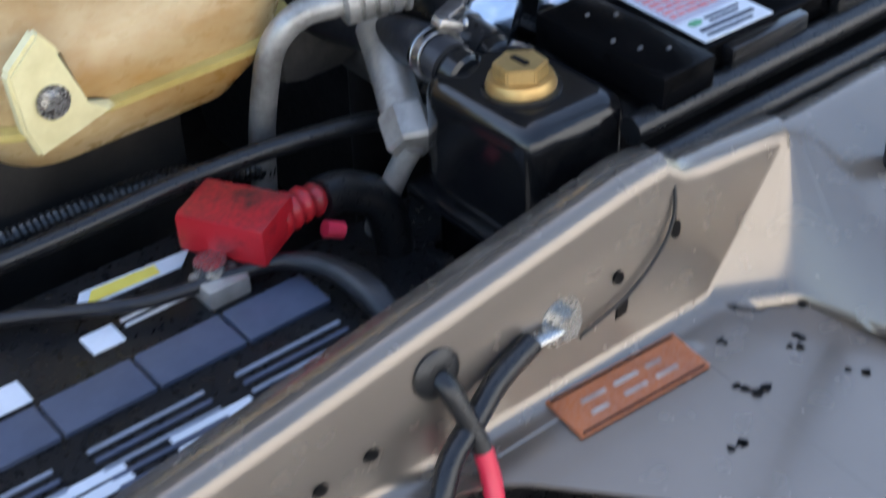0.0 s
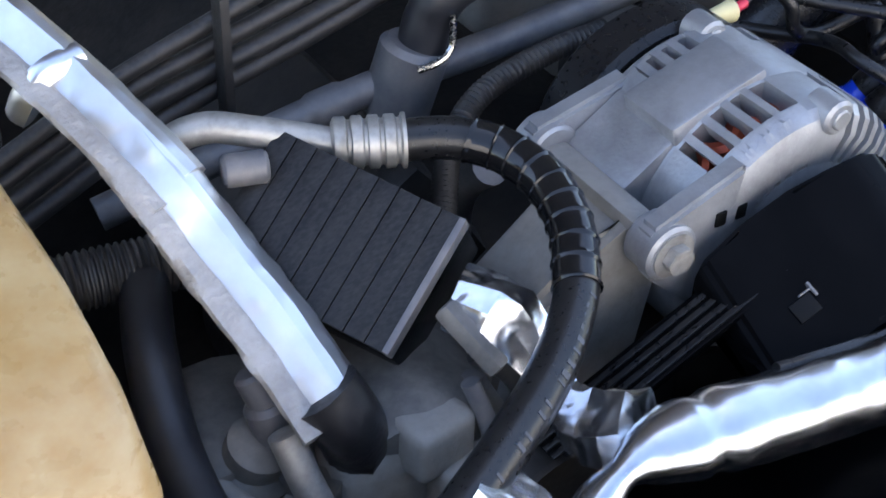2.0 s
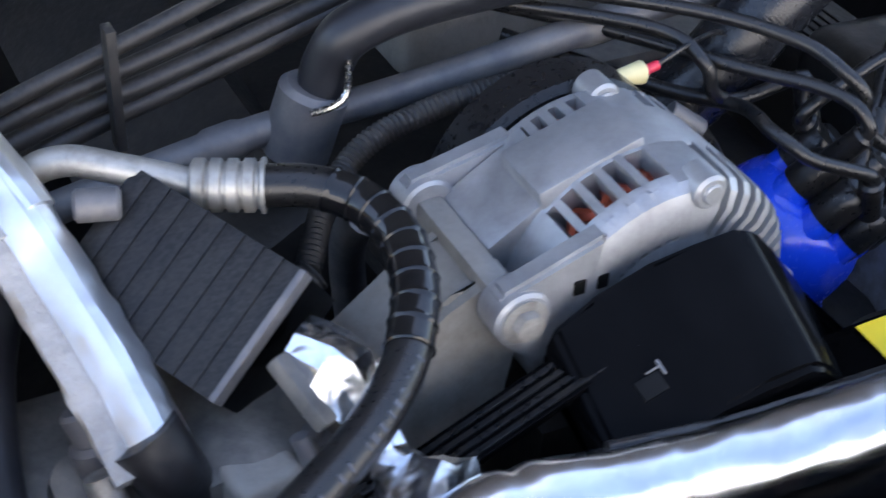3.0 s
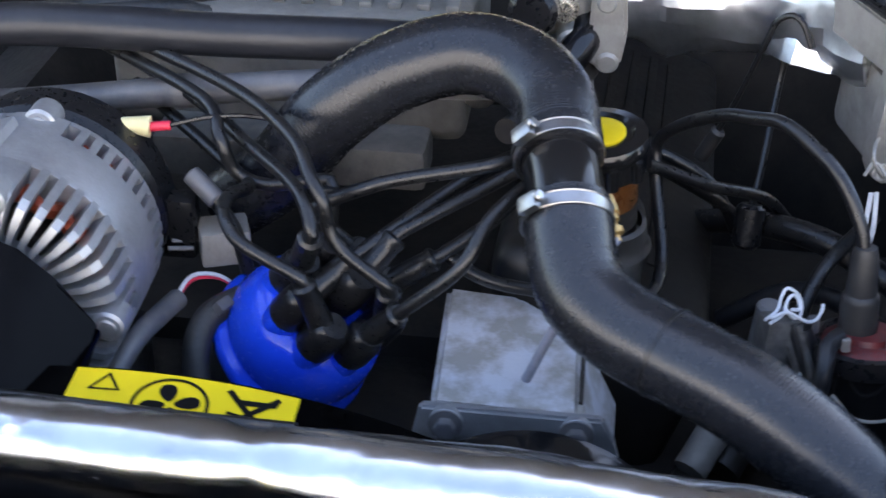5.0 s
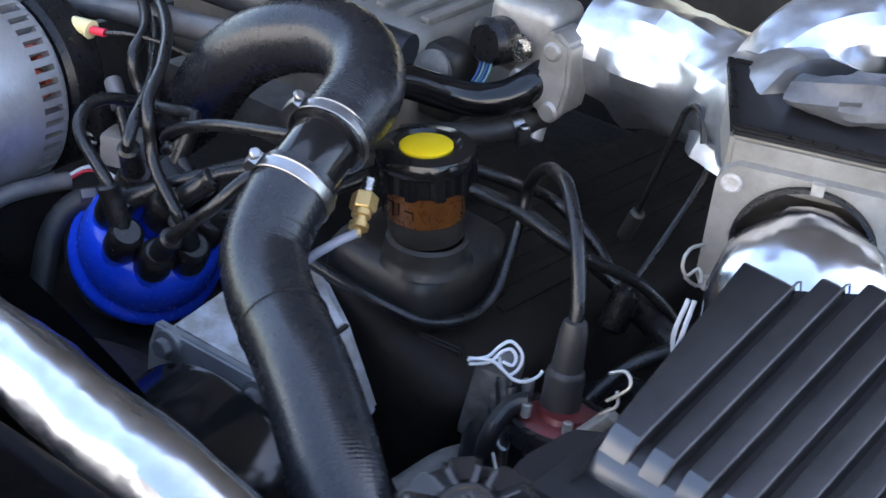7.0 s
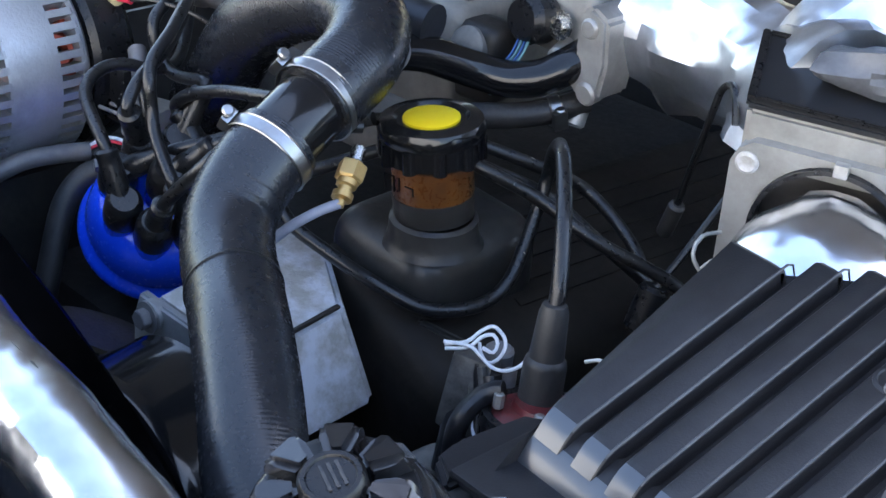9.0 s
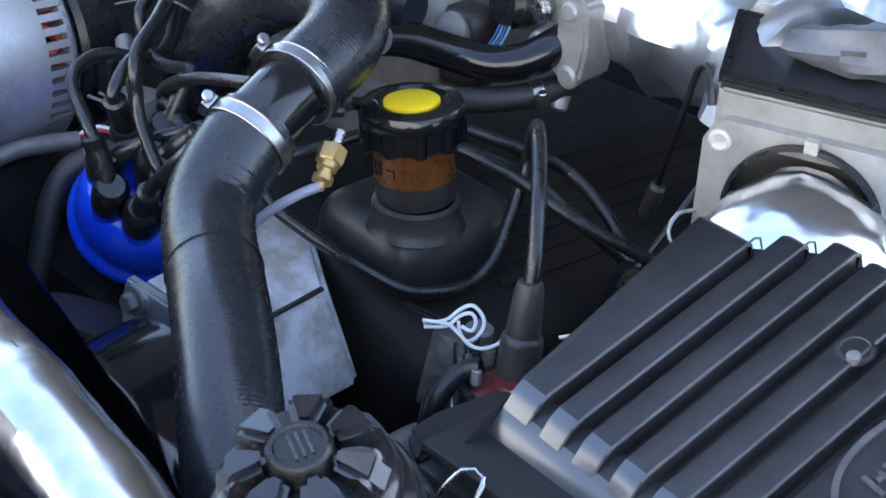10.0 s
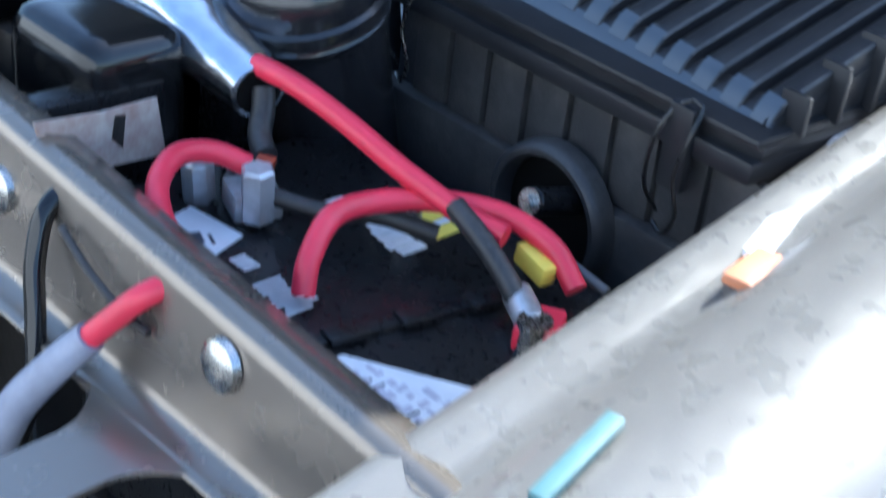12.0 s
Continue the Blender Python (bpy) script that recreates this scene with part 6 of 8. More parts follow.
def intake_hose():
    """The big ribbed hose that loops over the engine, its joiner and the two clamps."""
    t = thing("coolant_hose", (0.25, 0.40, 0.95), "large black ribbed silicone coolant hose looping over the engine", "hose", "hoses")

    def ribbed(s, n):
        return 0.0268 + 0.00016 * math.sin(s * 2900)
    b = B()
    tube(b, [(0.060, 0.490, 0.955), (0.098, 0.478, 0.990), (0.135, 0.472, 1.038), (0.176, 0.474, 1.070), (0.222, 0.478, 1.086), (0.260, 0.468, 1.084), (0.283, 0.443, 1.075), (0.290, 0.415, 1.063), (0.292, 0.398, 1.056)], ribbed, 32, 0.0008)
    part("upper_hose", b, HOSE, t, angle=60)
    b = B()
    tube(b, [(0.290, 0.404, 1.058), (0.296, 0.378, 1.048), (0.300, 0.352, 1.036)], 0.0235, 32)
    part("joiner", b, GLOSS, t, "smooth gloss black joiner pipe")
    b = B()
    tube(b, [(0.298, 0.366, 1.041), (0.301, 0.350, 1.033), (0.305, 0.333, 1.020), (0.314, 0.318, 1.009), (0.334, 0.302, 1.001), (0.360, 0.286, 0.997), (0.395, 0.264, 0.993), (0.425, 0.245, 0.984), (0.455, 0.225, 0.970), (0.475, 0.212, 0.950), (0.488, 0.203, 0.915), (0.496, 0.197, 0.87), (0.50, 0.195, 0.82)], ribbed, 32, 0.0008)
    part("lower_hose", b, HOSE, t, angle=60)
    b = B()
    lathe(b, [(0.0266, -0.0006), (0.0276, -0.0006), (0.0276, 0.0010), (0.0266, 0.0010)], axis((0.360, 0.286, 0.997), (0.80, -0.50, -0.10)), 40)
    part("moulding_line", b, RUBBER, t)
    for p in ((0.127, 0.462, 1.060), (0.133, 0.458, 1.062), (0.278, 0.436, 1.0955)):
        b = B()
        lathe(b, [(0, -0.001), (0.0024, -0.001), (0.0018, 0.0012), (0, 0.0016)], axis(p, (-0.3, -0.5, 0.8)), 8)
        part("paint_speck", b, WHITE, t, "white paint speck")
    clamp_band((0.2905, 0.402, 1.0575), (0.006, -0.026, -0.010), 0.0270, (-0.75, -0.1, 0.7))
    clamp_band((0.299, 0.358, 1.037), (0.004, -0.026, -0.015), 0.0270, (-0.75, -0.1, 0.7))


intake_hose()


def sensor():
    t = thing("temperature_sensor", (0.325, 0.397, 1.0), "brass temperature sensor with a pale grey lead", "sensor")
    d = Vector((0.012, -0.022, -0.018)).normalized()
    p = Vector((0.319, 0.408, 1.024))
    b = B()
    rod(b, p - d * 0.012, p, 0.0045, 14, 0.001)
    part("stud", b, STEEL, t)
    b = B()
    rod(b, p, p + d * 0.012, 0.009, 6, 0.001)
    part("hexagon", b, BRASS, t)
    b = B()
    lathe(b, [(0, 0), (0.0065, 0), (0.0065, 0.004), (0.0045, 0.005), (0.0045, 0.008), (0.0065, 0.009), (0.0065, 0.013), (0.003, 0.014), (0.003, 0.018), (0, 0.018)], axis(p + d * 0.012, d), 16)
    part("terminal", b, BRASS, t)
    b = B()
    q = p + d * 0.028
    tube(b, [q, q + Vector((-0.008, -0.012, -0.006)), q + Vector((-0.020, -0.028, -0.020)), q + Vector((-0.035, -0.040, -0.045)), q + Vector((-0.05, -0.03, -0.09))], 0.0032, 10)
    part("lead", b, LILAC, t)


sensor()


# ---- right bank: rocker cover, oil filler, coil ----
def rocker_right():
    t = thing("rocker_cover", (0.34, 0.65, 0.80), "black oily ribbed rocker cover with a filler turret", "rocker cover")
    m = pose(0.325, 0.42, 0.917, -2, 18, -4)
    b = B()
    box(b, (-0.075, 0.01, -0.14), (0.085, 0.56, 0.0), 0.026, m, 4)
    part("cover", b, MATTEOIL, t)
    for k in range(5):
        b = B()
        box(b, (-0.045 + 0.018 * k, 0.11, -0.001), (-0.037 + 0.018 * k, 0.50, 0.0018), 0.0008, m)
        part("cooling_rib", b, MATTEOIL, t)
    b = B()
    box(b, (-0.078, -0.036, -0.16), (0.026, 0.080, 0.0), 0.030, pose(0.327, 0.479, 0.957, 3, 2, -3), 6)
    part("filler_turret", b, OILY, t)
    b = B()
    lathe(b, [(0.034, -0.004), (0.0315, 0.0), (0.0300, 0.004), (0.0292, 0.014), (0.026, 0.016)], pose(0.323, 0.479, 0.955, 3, 0, 0), 40)
    part("filler_collar", b, OILY, t)
    o = thing("oil_filler", (0.312, 0.480, 0.94), "amber oil filler neck with a black cap and yellow disc", "oil filler")
    m = pose(0.319, 0.482, 0.969, 4, -4, 0) @ Matrix.Diagonal((0.95, 0.95, 0.79, 1))
    b = B()
    lathe(b, [(0, 0), (0.028, 0), (0.028, 0.012), (0.0285, 0.014), (0.0285, 0.020), (0, 0.02)], m, 40)
    part("base", b, OILY, o)
    b = B()
    lathe(b, [(0, 0.018), (0.0275, 0.018), (0.0285, 0.022), (0.0275, 0.052), (0, 0.052)], m, 40)
    part("neck", b, AMBER, o, "amber plastic neck with a moulded sign")
    b = B()
    prof = [(0, 0.050), (0.030, 0.050), (0.0345, 0.054), (0.0345, 0.070), (0.0365, 0.073), (0.0370, 0.080), (0.0350, 0.085), (0.026, 0.087), (0.0235, 0.084), (0, 0.084)]
    lathe(b, prof, m, 64)
    cap = part("cap", b, GLOSS, o, "black screw cap with finger notches")
    for k in range(10):
        b = B()
        a = 2 * math.pi * k / 10
        lathe(b, [(0, 0.052), (0.005, 0.052), (0.005, 0.071), (0, 0.073)], m @ Matrix.Translation((0.0325 * math.cos(a), 0.0325 * math.sin(a), 0)), 12)
        part("grip", b, GLOSS, cap)
    b = B()
    lathe(b, [(0, 0.084), (0.0195, 0.084), (0.0195, 0.0862), (0.0185, 0.0868), (0, 0.0868)], m, 48)
    part("disc", b, YELLOW, cap, "yellow disc")
    b = B()
    bars(b, m @ Matrix(((1, 0, 0, 0), (0, 0, -1, -0.0279), (0, 1, 0, 0.028), (0, 0, 0, 1))), [(-0.018, 0, 0.001, 0.014), (-0.018, 0.013, 0.010, 0.001), (-0.009, 0.0, 0.001, 0.014), (-0.004, 0.002, 0.001, 0.012), (0.002, 0.008, 0.008, 0.001), (0.009, 0.002, 0.001, 0.007)], 0.0008)
    part("moulded_sign", b, FLATBLACK, o)
    b = B()
    box(b, (0.30, 0.35, 0.40), (0.42, 0.92, 0.80), 0.02)
    solid("cylinder_head", b, MATTEOIL, "dark oily cylinder head under the rocker cover", "cylinder head")


rocker_right()


def ignition_coil():
    t = thing("ignition_coil", (0.497, 0.39, 0.84), "black ignition coil with a red top ring and grey boot", "ignition coil")
    up = Vector((-0.05, 0.12, 1)).normalized()
    c = Vector((0.498, 0.386, 0.850))
    m = axis(c, up)
    b = B()
    lathe(b, [(0, 0), (0.031, 0), (0.031, 0.082), (0, 0.082)], m, 40)
    part("can", b, GLOSS, t)
    b = B()
    lathe(b, [(0.020, 0.080), (0.0345, 0.080), (0.0350, 0.086), (0.0340, 0.0925), (0.0300, 0.0935), (0.0285, 0.0905), (0.020, 0.090)], m, 40)
    part("rim", b, BLACK, t)
    b = B()
    lathe(b, [(0, 0.086), (0.0285, 0.086), (0.0282, 0.091), (0.0230, 0.0945), (0.0180, 0.0955), (0.0165, 0.0990), (0, 0.0995)], m, 40)
    part("top", b, DIRTYRED, t, "grimy red insulator top")
    b = B()
    lathe(b, [(0, 0.094), (0.0125, 0.094), (0.0122, 0.119), (0.0116, 0.122), (0.0100, 0.1235), (0.0084, 0.150), (0.0070, 0.155), (0, 0.155)], axis(c + Vector((-0.006, 0.003, 0)), up), 32)
    part("boot", b, OLDRUBBER, t)
    for off in ((0.012, -0.018, 0), (-0.016, -0.020, 0)):
        b = B()
        q = c + up * 0.096 + Vector(off)
        rod(b, q, q + up * 0.009, 0.0032, 6, 0.0006)
        part("terminal", b, PIPE, t)
    b = B()
    tube(b, [c + up * 0.097 + Vector((-0.018, -0.014, 0.006)), c + up * 0.097 + Vector((-0.026, -0.020, 0.002)), (0.464, 0.362, 0.935), (0.462, 0.360, 0.905), (0.466, 0.362, 0.870)], lambda s, n: 0.0062 - 0.01 * min(s, 0.12), 12, wobble=0.12, seed=3)
    part("taped_wire", b, TAPE, t)
    b = B()
    tube(b, [(0.470, 0.3575, 0.925), (0.485, 0.3480, 0.915), (0.505, 0.3475, 0.917), (0.522, 0.356, 0.925), (0.530, 0.366, 0.932)], 0.0011, 6, 0.002)
    part("thin_wire", b, PIPE, t)
    b = B()
    box(b, (-0.006, -0.005, 0.0), (0.006, 0.005, 0.030), 0.002, axis(c + up * 0.096 + Vector((0.020, -0.018, 0.0)), Vector((0.55, 0.25, 0.75))))
    part("spade_cover", b, PIPE, t, "dull pale spade connector cover")
    b = B()
    tube(b, [(0.484, 0.408, 0.998), (0.480, 0.414, 1.015), (0.467, 0.428, 1.038), (0.4504, 0.4457, 1.0500), (0.432, 0.465, 1.0565), (0.4145, 0.4843, 1.0500), (0.396, 0.506, 1.040), (0.372, 0.532, 1.018), (0.358, 0.548, 0.996), (0.358, 0.542, 0.975), (0.362, 0.528, 0.952), (0.366, 0.512, 0.932), (0.366, 0.494, 0.921), (0.361, 0.470, 0.919), (0.348, 0.450, 0.921), (0.330, 0.437, 0.929), (0.310, 0.429, 0.936), (0.282, 0.424, 0.942), (0.245, 0.422, 0.950), (0.215, 0.430, 0.965)], 0.0046, 14)
    part("ht_lead", b, RUBBER, t, "thick black ignition lead in a loop")
    w = thing("wire_bundle", (0.44, 0.39, 0.89), "taped connector with loose white wire ends", "wiring loom")
    b = B()
    box(b, (-0.014, -0.010, -0.05), (0.012, 0.010, 0.0), 0.004, pose(0.440, 0.402, 0.952, -8, 6, 20))
    part("connector", b, GRIMYTAPE, w)
    b = B()
    tube(b, [(0.452, 0.398, 0.945), (0.462, 0.392, 0.925), (0.470, 0.385, 0.900)], lambda s, n: 0.007, 12, wobble=0.1)
    part("taped_wire", b, TAPE, w)
    b = B()
    tube(b, [(0.434, 0.398, 0.93), (0.438, 0.388, 0.905), (0.44, 0.38, 0.88)], 0.008, 12, wobble=0.1)
    part("taped_wire", b, TAPE, w)
    o, e1, e2 = Vector((0.4445, 0.4045, 0.9600)), Vector((0.0062, 0.0058, -0.0005)), Vector((-0.0040, 0.0045, 0.0080))
    curls = [[(-3.1, -0.35), (-1.6, -0.05), (-0.75, 0.62), (0.1, 1.0), (0.85, 0.5), (1.0, -0.15), (0.55, -0.85), (-0.1, -1.1), (-0.6, -0.6), (-0.75, 0.0)],
             [(-3.0, -0.55), (-1.5, -0.35), (-0.6, 0.35), (0.15, 0.55), (0.5, 0.1), (0.25, -0.45), (-0.5, -0.25)],
             [(-3.1, -0.15), (-1.4, -0.2), (-0.6, -0.65), (0.3, -1.25), (1.2, -1.35), (2.1, -1.0), (2.5, -0.6)]]
    for k, curl in enumerate(curls):
        b = B()
        tube(b, [o + e1 * p + e2 * q + Vector((0.0010, -0.0014, 0.0008)) * (1.6 * k) for p, q in curl], 0.00115, 6, 0.002)
        part("white_wire", b, WHITE, w)
    for k in range(4):
        b = B()
        o = Vector((0.436 + 0.004 * k, 0.398 - 0.001 * k, 0.950))
        tube(b, [o, o + Vector((0.004 + 0.001 * k, -0.004, -0.014)), o + Vector((0.012, -0.007 - 0.001 * k, -0.028)), o + Vector((0.020 - 0.002 * k, -0.010, -0.042))], 0.0032, 10, wobble=0.1)
        part("taped_strand", b, GRIMYTAPE if k % 2 else TAPE, w)
    b = B()
    rod(b, (0.461, 0.404, 0.930), (0.460, 0.406, 0.950), 0.0042, 12, 0.001)
    part("sleeve", b, GREYPIPE, w)
    b = B()
    tube(b, [(0.452, 0.390, 0.925), (0.456, 0.384, 0.916), (0.463, 0.382, 0.911), (0.469, 0.384, 0.914)], 0.0013, 6, 0.002)
    part("white_wire", b, WHITE, w)
    b = B()
    tube(b, [(0.523, 0.388, 0.975), (0.534, 0.392, 0.988), (0.528, 0.396, 0.994), (0.519, 0.394, 0.990)], 0.0012, 6, 0.002)
    tube(b, [(0.522, 0.384, 0.967), (0.530, 0.388, 0.975), (0.526, 0.393, 0.981)], 0.0012, 6, 0.002)
    solid("loose_wire", b, PIPE, "short pale wire ends sticking up beside the coil", "wire")


ignition_coil()


def lower_clutter():
    """Dim pipes, rust-brown brackets and looms between coil and rocker cover."""
    for pts, r, lab in (
            ([(0.300, 0.520, 1.005), (0.314, 0.535, 1.000), (0.340, 0.566, 0.985), (0.352, 0.598, 0.966), (0.387, 0.598, 0.950), (0.410, 0.597, 0.930), (0.430, 0.600, 0.890)], 0.0046, "black ignition lead lying on the rocker cover"),
            ([(0.305, 0.500, 1.005), (0.331, 0.508, 1.000), (0.363, 0.536, 0.980), (0.399, 0.553, 0.960), (0.443, 0.587, 0.935), (0.470, 0.610, 0.900)], 0.0046, "black ignition lead lying on the rocker cover"),
            ([(0.300, 0.508, 0.998), (0.334, 0.522, 0.993), (0.355, 0.552, 0.975), (0.385, 0.572, 0.950), (0.420, 0.600, 0.915), (0.440, 0.620, 0.880)], 0.0046, "black ignition lead lying on the rocker cover")):
        b = B()
        tube(b, pts, r, 12)
        solid("spark_plug_lead", b, RUBBER, lab, "ignition lead", "spark plug leads")
    b = B()
    tube(b, [(0.452, 0.645, 1.030), (0.448, 0.635, 1.0), (0.440, 0.60, 0.955), (0.434, 0.58, 0.93)], 0.0028, 8)
    tube(b, [(0.405, 0.648, 1.052), (0.415, 0.640, 1.066), (0.432, 0.634, 1.066), (0.446, 0.636, 1.050), (0.450, 0.642, 1.03)], 0.0024, 8)
    solid("vacuum_pipe", b, RUBBER, "thin black vacuum pipe looped under the foil duct", "pipe", "pipes")
    b = B()
    rod(b, (0.434, 0.581, 0.932), (0.432, 0.570, 0.900), 0.011, 16, 0.003)
    solid("vacuum_valve", b, BLACK, "small black plastic valve", "valve")
    random.seed(21)
    for k in range(7):
        b = B()
        x, y, z = 0.37 + 0.022 * k, 0.36 + 0.02 * ((k * 5) % 4), 0.80 + 0.012 * ((k * 3) % 4)
        tube(b, [(x, y, z), (x + 0.02, y + 0.03, z + 0.02), (x + 0.035, y + 0.07, z + 0.005), (x + 0.05, y + 0.12, z - 0.02)], 0.009 + 0.003 * (k % 3), 12)
        solid("engine_pipe", b, GRIME if k % 2 else DARK, "rusty brown pipe low beside the engine", "pipe", "pipes")
    b = B()
    box(b, (0.40, 0.34, 0.33), (0.60, 0.75, 0.80), 0.02)
    solid("chassis_rail", b, MATTEOIL, "dark chassis side under the coil", "chassis")
    for pts, r, mat in (([(0.400, 0.640, 0.880), (0.440, 0.600, 0.905), (0.490, 0.560, 0.915), (0.545, 0.520, 0.900)], 0.010, RUBBER),
                        ([(0.420, 0.560, 0.840), (0.470, 0.545, 0.880), (0.515, 0.500, 0.890), (0.540, 0.470, 0.860)], 0.008, TAPE),
                        ([(0.455, 0.470, 0.820), (0.462, 0.480, 0.880), (0.480, 0.510, 0.920), (0.520, 0.560, 0.940)], 0.0055, RUBBER)):
        b = B()
        tube(b, pts, r, 12)
        solid("engine_pipe", b, mat, "black hose in the dim gap behind the coil", "pipe", "pipes")
    for at, turn in (((0.450, 0.520, 0.852), 20), ((0.492, 0.500, 0.870), -35)):
        b = B()
        prism(b, [(-0.016, -0.009), (0.012, -0.011), (0.017, 0.002), (0.006, 0.012), (-0.013, 0.008)], pose(*at, 25, 10, turn), 0.006, 0.002)
        solid("small_bracket", b, RUSTY, "small rust-brown steel bracket low beside the engine", "bracket")
    b = B()
    rod(b, (0.425, 0.43, 0.80), (0.435, 0.425, 0.945), 0.009, 14, 0.002)
    solid("metal_pipe", b, GREYPIPE, "dull grey metal pipe standing behind the coil", "pipe", "pipes")


lower_clutter()


# ---- throttle body, foil intake duct, air flow meter ----
def throttle():
    t = thing("throttle_body", (0.285, 0.66, 0.98), "cast aluminium throttle body with a black sensor", "throttle body")
    b = B()
    box(b, (0.244, 0.642, 1.030), (0.306, 0.690, 1.090), 0.012, seg=3)
    part("casting", b, METERCAST, t)
    b = B()
    prism(b, [(0.0, 0.006), (0.012, 0.0), (0.026, 0.004), (0.030, 0.030), (0.027, 0.062), (0.012, 0.070), (0.002, 0.064)], Matrix(((1, 0, 0, 0.302), (0, 0, -1, 0.664), (0, 1, 0, 1.012), (0, 0, 0, 1))), 0.036, 0.003)
    part("flange", b, METERCAST, t)
    for p0, p1, r in (((0.318, 0.640, 1.020), (0.318, 0.626, 1.018), 0.009), ((0.315, 0.638, 1.066), (0.315, 0.625, 1.066), 0.0075), ((0.286, 0.650, 1.040), (0.290, 0.628, 1.034), 0.010)):
        b = B()
        rod(b, p0, p1, r, 16, 0.002)
        part("boss", b, METERCAST, t)
    b = B()
    box(b, (0.188, 0.606, 0.985), (0.246, 0.640, 1.046), 0.010, seg=3)
    part("lever_bracket", b, DARK, t)
    b = B()
    lathe(b, [(0, 0), (0.016, 0), (0.016, 0.006), (0.010, 0.010), (0, 0.010)], axis((0.226, 0.606, 1.028), (0, -1, 0.3)), 24)
    part("throttle_lever", b, GRIME, t)
    b = B()
    lathe(b, [(0, 0), (0.019, 0), (0.019, 0.016), (0.014, 0.022), (0, 0.022)], axis((0.262, 0.640, 1.056), (-0.1, -1, 0.1)), 28)
    part("position_sensor", b, BLACK, t, "round black throttle sensor")
    b = B()
    bolt(b, (0.284, 0.634, 1.058), (0, -1, 0.1), 0.007, 0.005)
    part("bolt", b, STEEL, t)
    for k in range(4):
        b = B()
        tube(b, [(0.258 + 0.003 * k, 0.622, 1.045), (0.262 + 0.003 * k, 0.610, 1.035), (0.258 + 0.002 * k, 0.602, 1.022), (0.25, 0.605, 1.00)], 0.0011, 6)
        part("thin_wire", b, TEAL if k % 2 else WIREBLUE, t)
    h = thing("breather_hose", (0.28, 0.60, 1.02), "shiny black moulded breather hose", "hose", "hoses")
    b = B()
    tube(b, [(0.232, 0.505, 1.048), (0.236, 0.545, 1.040), (0.250, 0.580, 1.026), (0.270, 0.600, 1.020), (0.288, 0.616, 1.024), (0.299, 0.632, 1.034), (0.302, 0.650, 1.040)], 0.0135, 20)
    part("hose", b, GLOSS, h)
    b = B()
    tube(b, [(0.250, 0.54, 1.000), (0.262, 0.572, 0.996), (0.276, 0.604, 0.993), (0.292, 0.628, 0.997), (0.304, 0.65, 1.004)], 0.0095, 18)
    part("lower_hose", b, OLDRUBBER, h)
    clamp_band((0.292, 0.628, 0.997), (0.45, 0.8, 0.2), 0.0096, (0.7, -0.6, -0.2))
    b = B()
    rod(b, (0.300, 0.655, 1.02), (0.302, 0.640, 0.985), 0.008, 14, 0.002)
    part("nipple", b, ALU, h)


throttle()


def duct():
    t = thing("intake_duct", (0.40, 0.68, 1.03), "large intake duct wrapped in bright crumpled foil", "intake duct")
    b = B()
    tube(b, [(0.318, 0.690, 1.062), (0.355, 0.690, 1.062), (0.405, 0.680, 1.064), (0.455, 0.660, 1.068), (0.496, 0.632, 1.072), (0.525, 0.610, 1.074)], lambda s, n: 0.044 + 0.003 * math.sin(s * 34) + 0.007 * min(1.0, s / 0.2), 22, 0.012, wobble=0.18, seed=6)
    part("foil", b, CRUMPLED, t, angle=20)
    b = B()
    tube(b, [(0.462, 0.594, 1.055), (0.455, 0.600, 1.070), (0.447, 0.606, 1.074), (0.437, 0.612, 1.066), (0.432, 0.614, 1.049), (0.418, 0.622, 1.000), (0.408, 0.630, 0.970), (0.400, 0.635, 0.950)], 0.0024, 8)
    part("wire_tie", b, RUBBER, t)
    b = B()
    rod(b, (0.408, 0.630, 0.968), (0.396, 0.637, 0.938), 0.006, 10, 0.002)
    part("wire_plug", b, OLDRUBBER, t)
    # a second foil tube rising behind the meter
    b = B()
    tube(b, [(0.470, 0.630, 1.030), (0.478, 0.640, 1.080), (0.500, 0.668, 1.120), (0.55, 0.70, 1.135), (0.61, 0.73, 1.12)], 0.034, 22, 0.006, wobble=0.16, seed=14)
    part("foil_branch", b, CRUMPLED, t, angle=22)


duct()


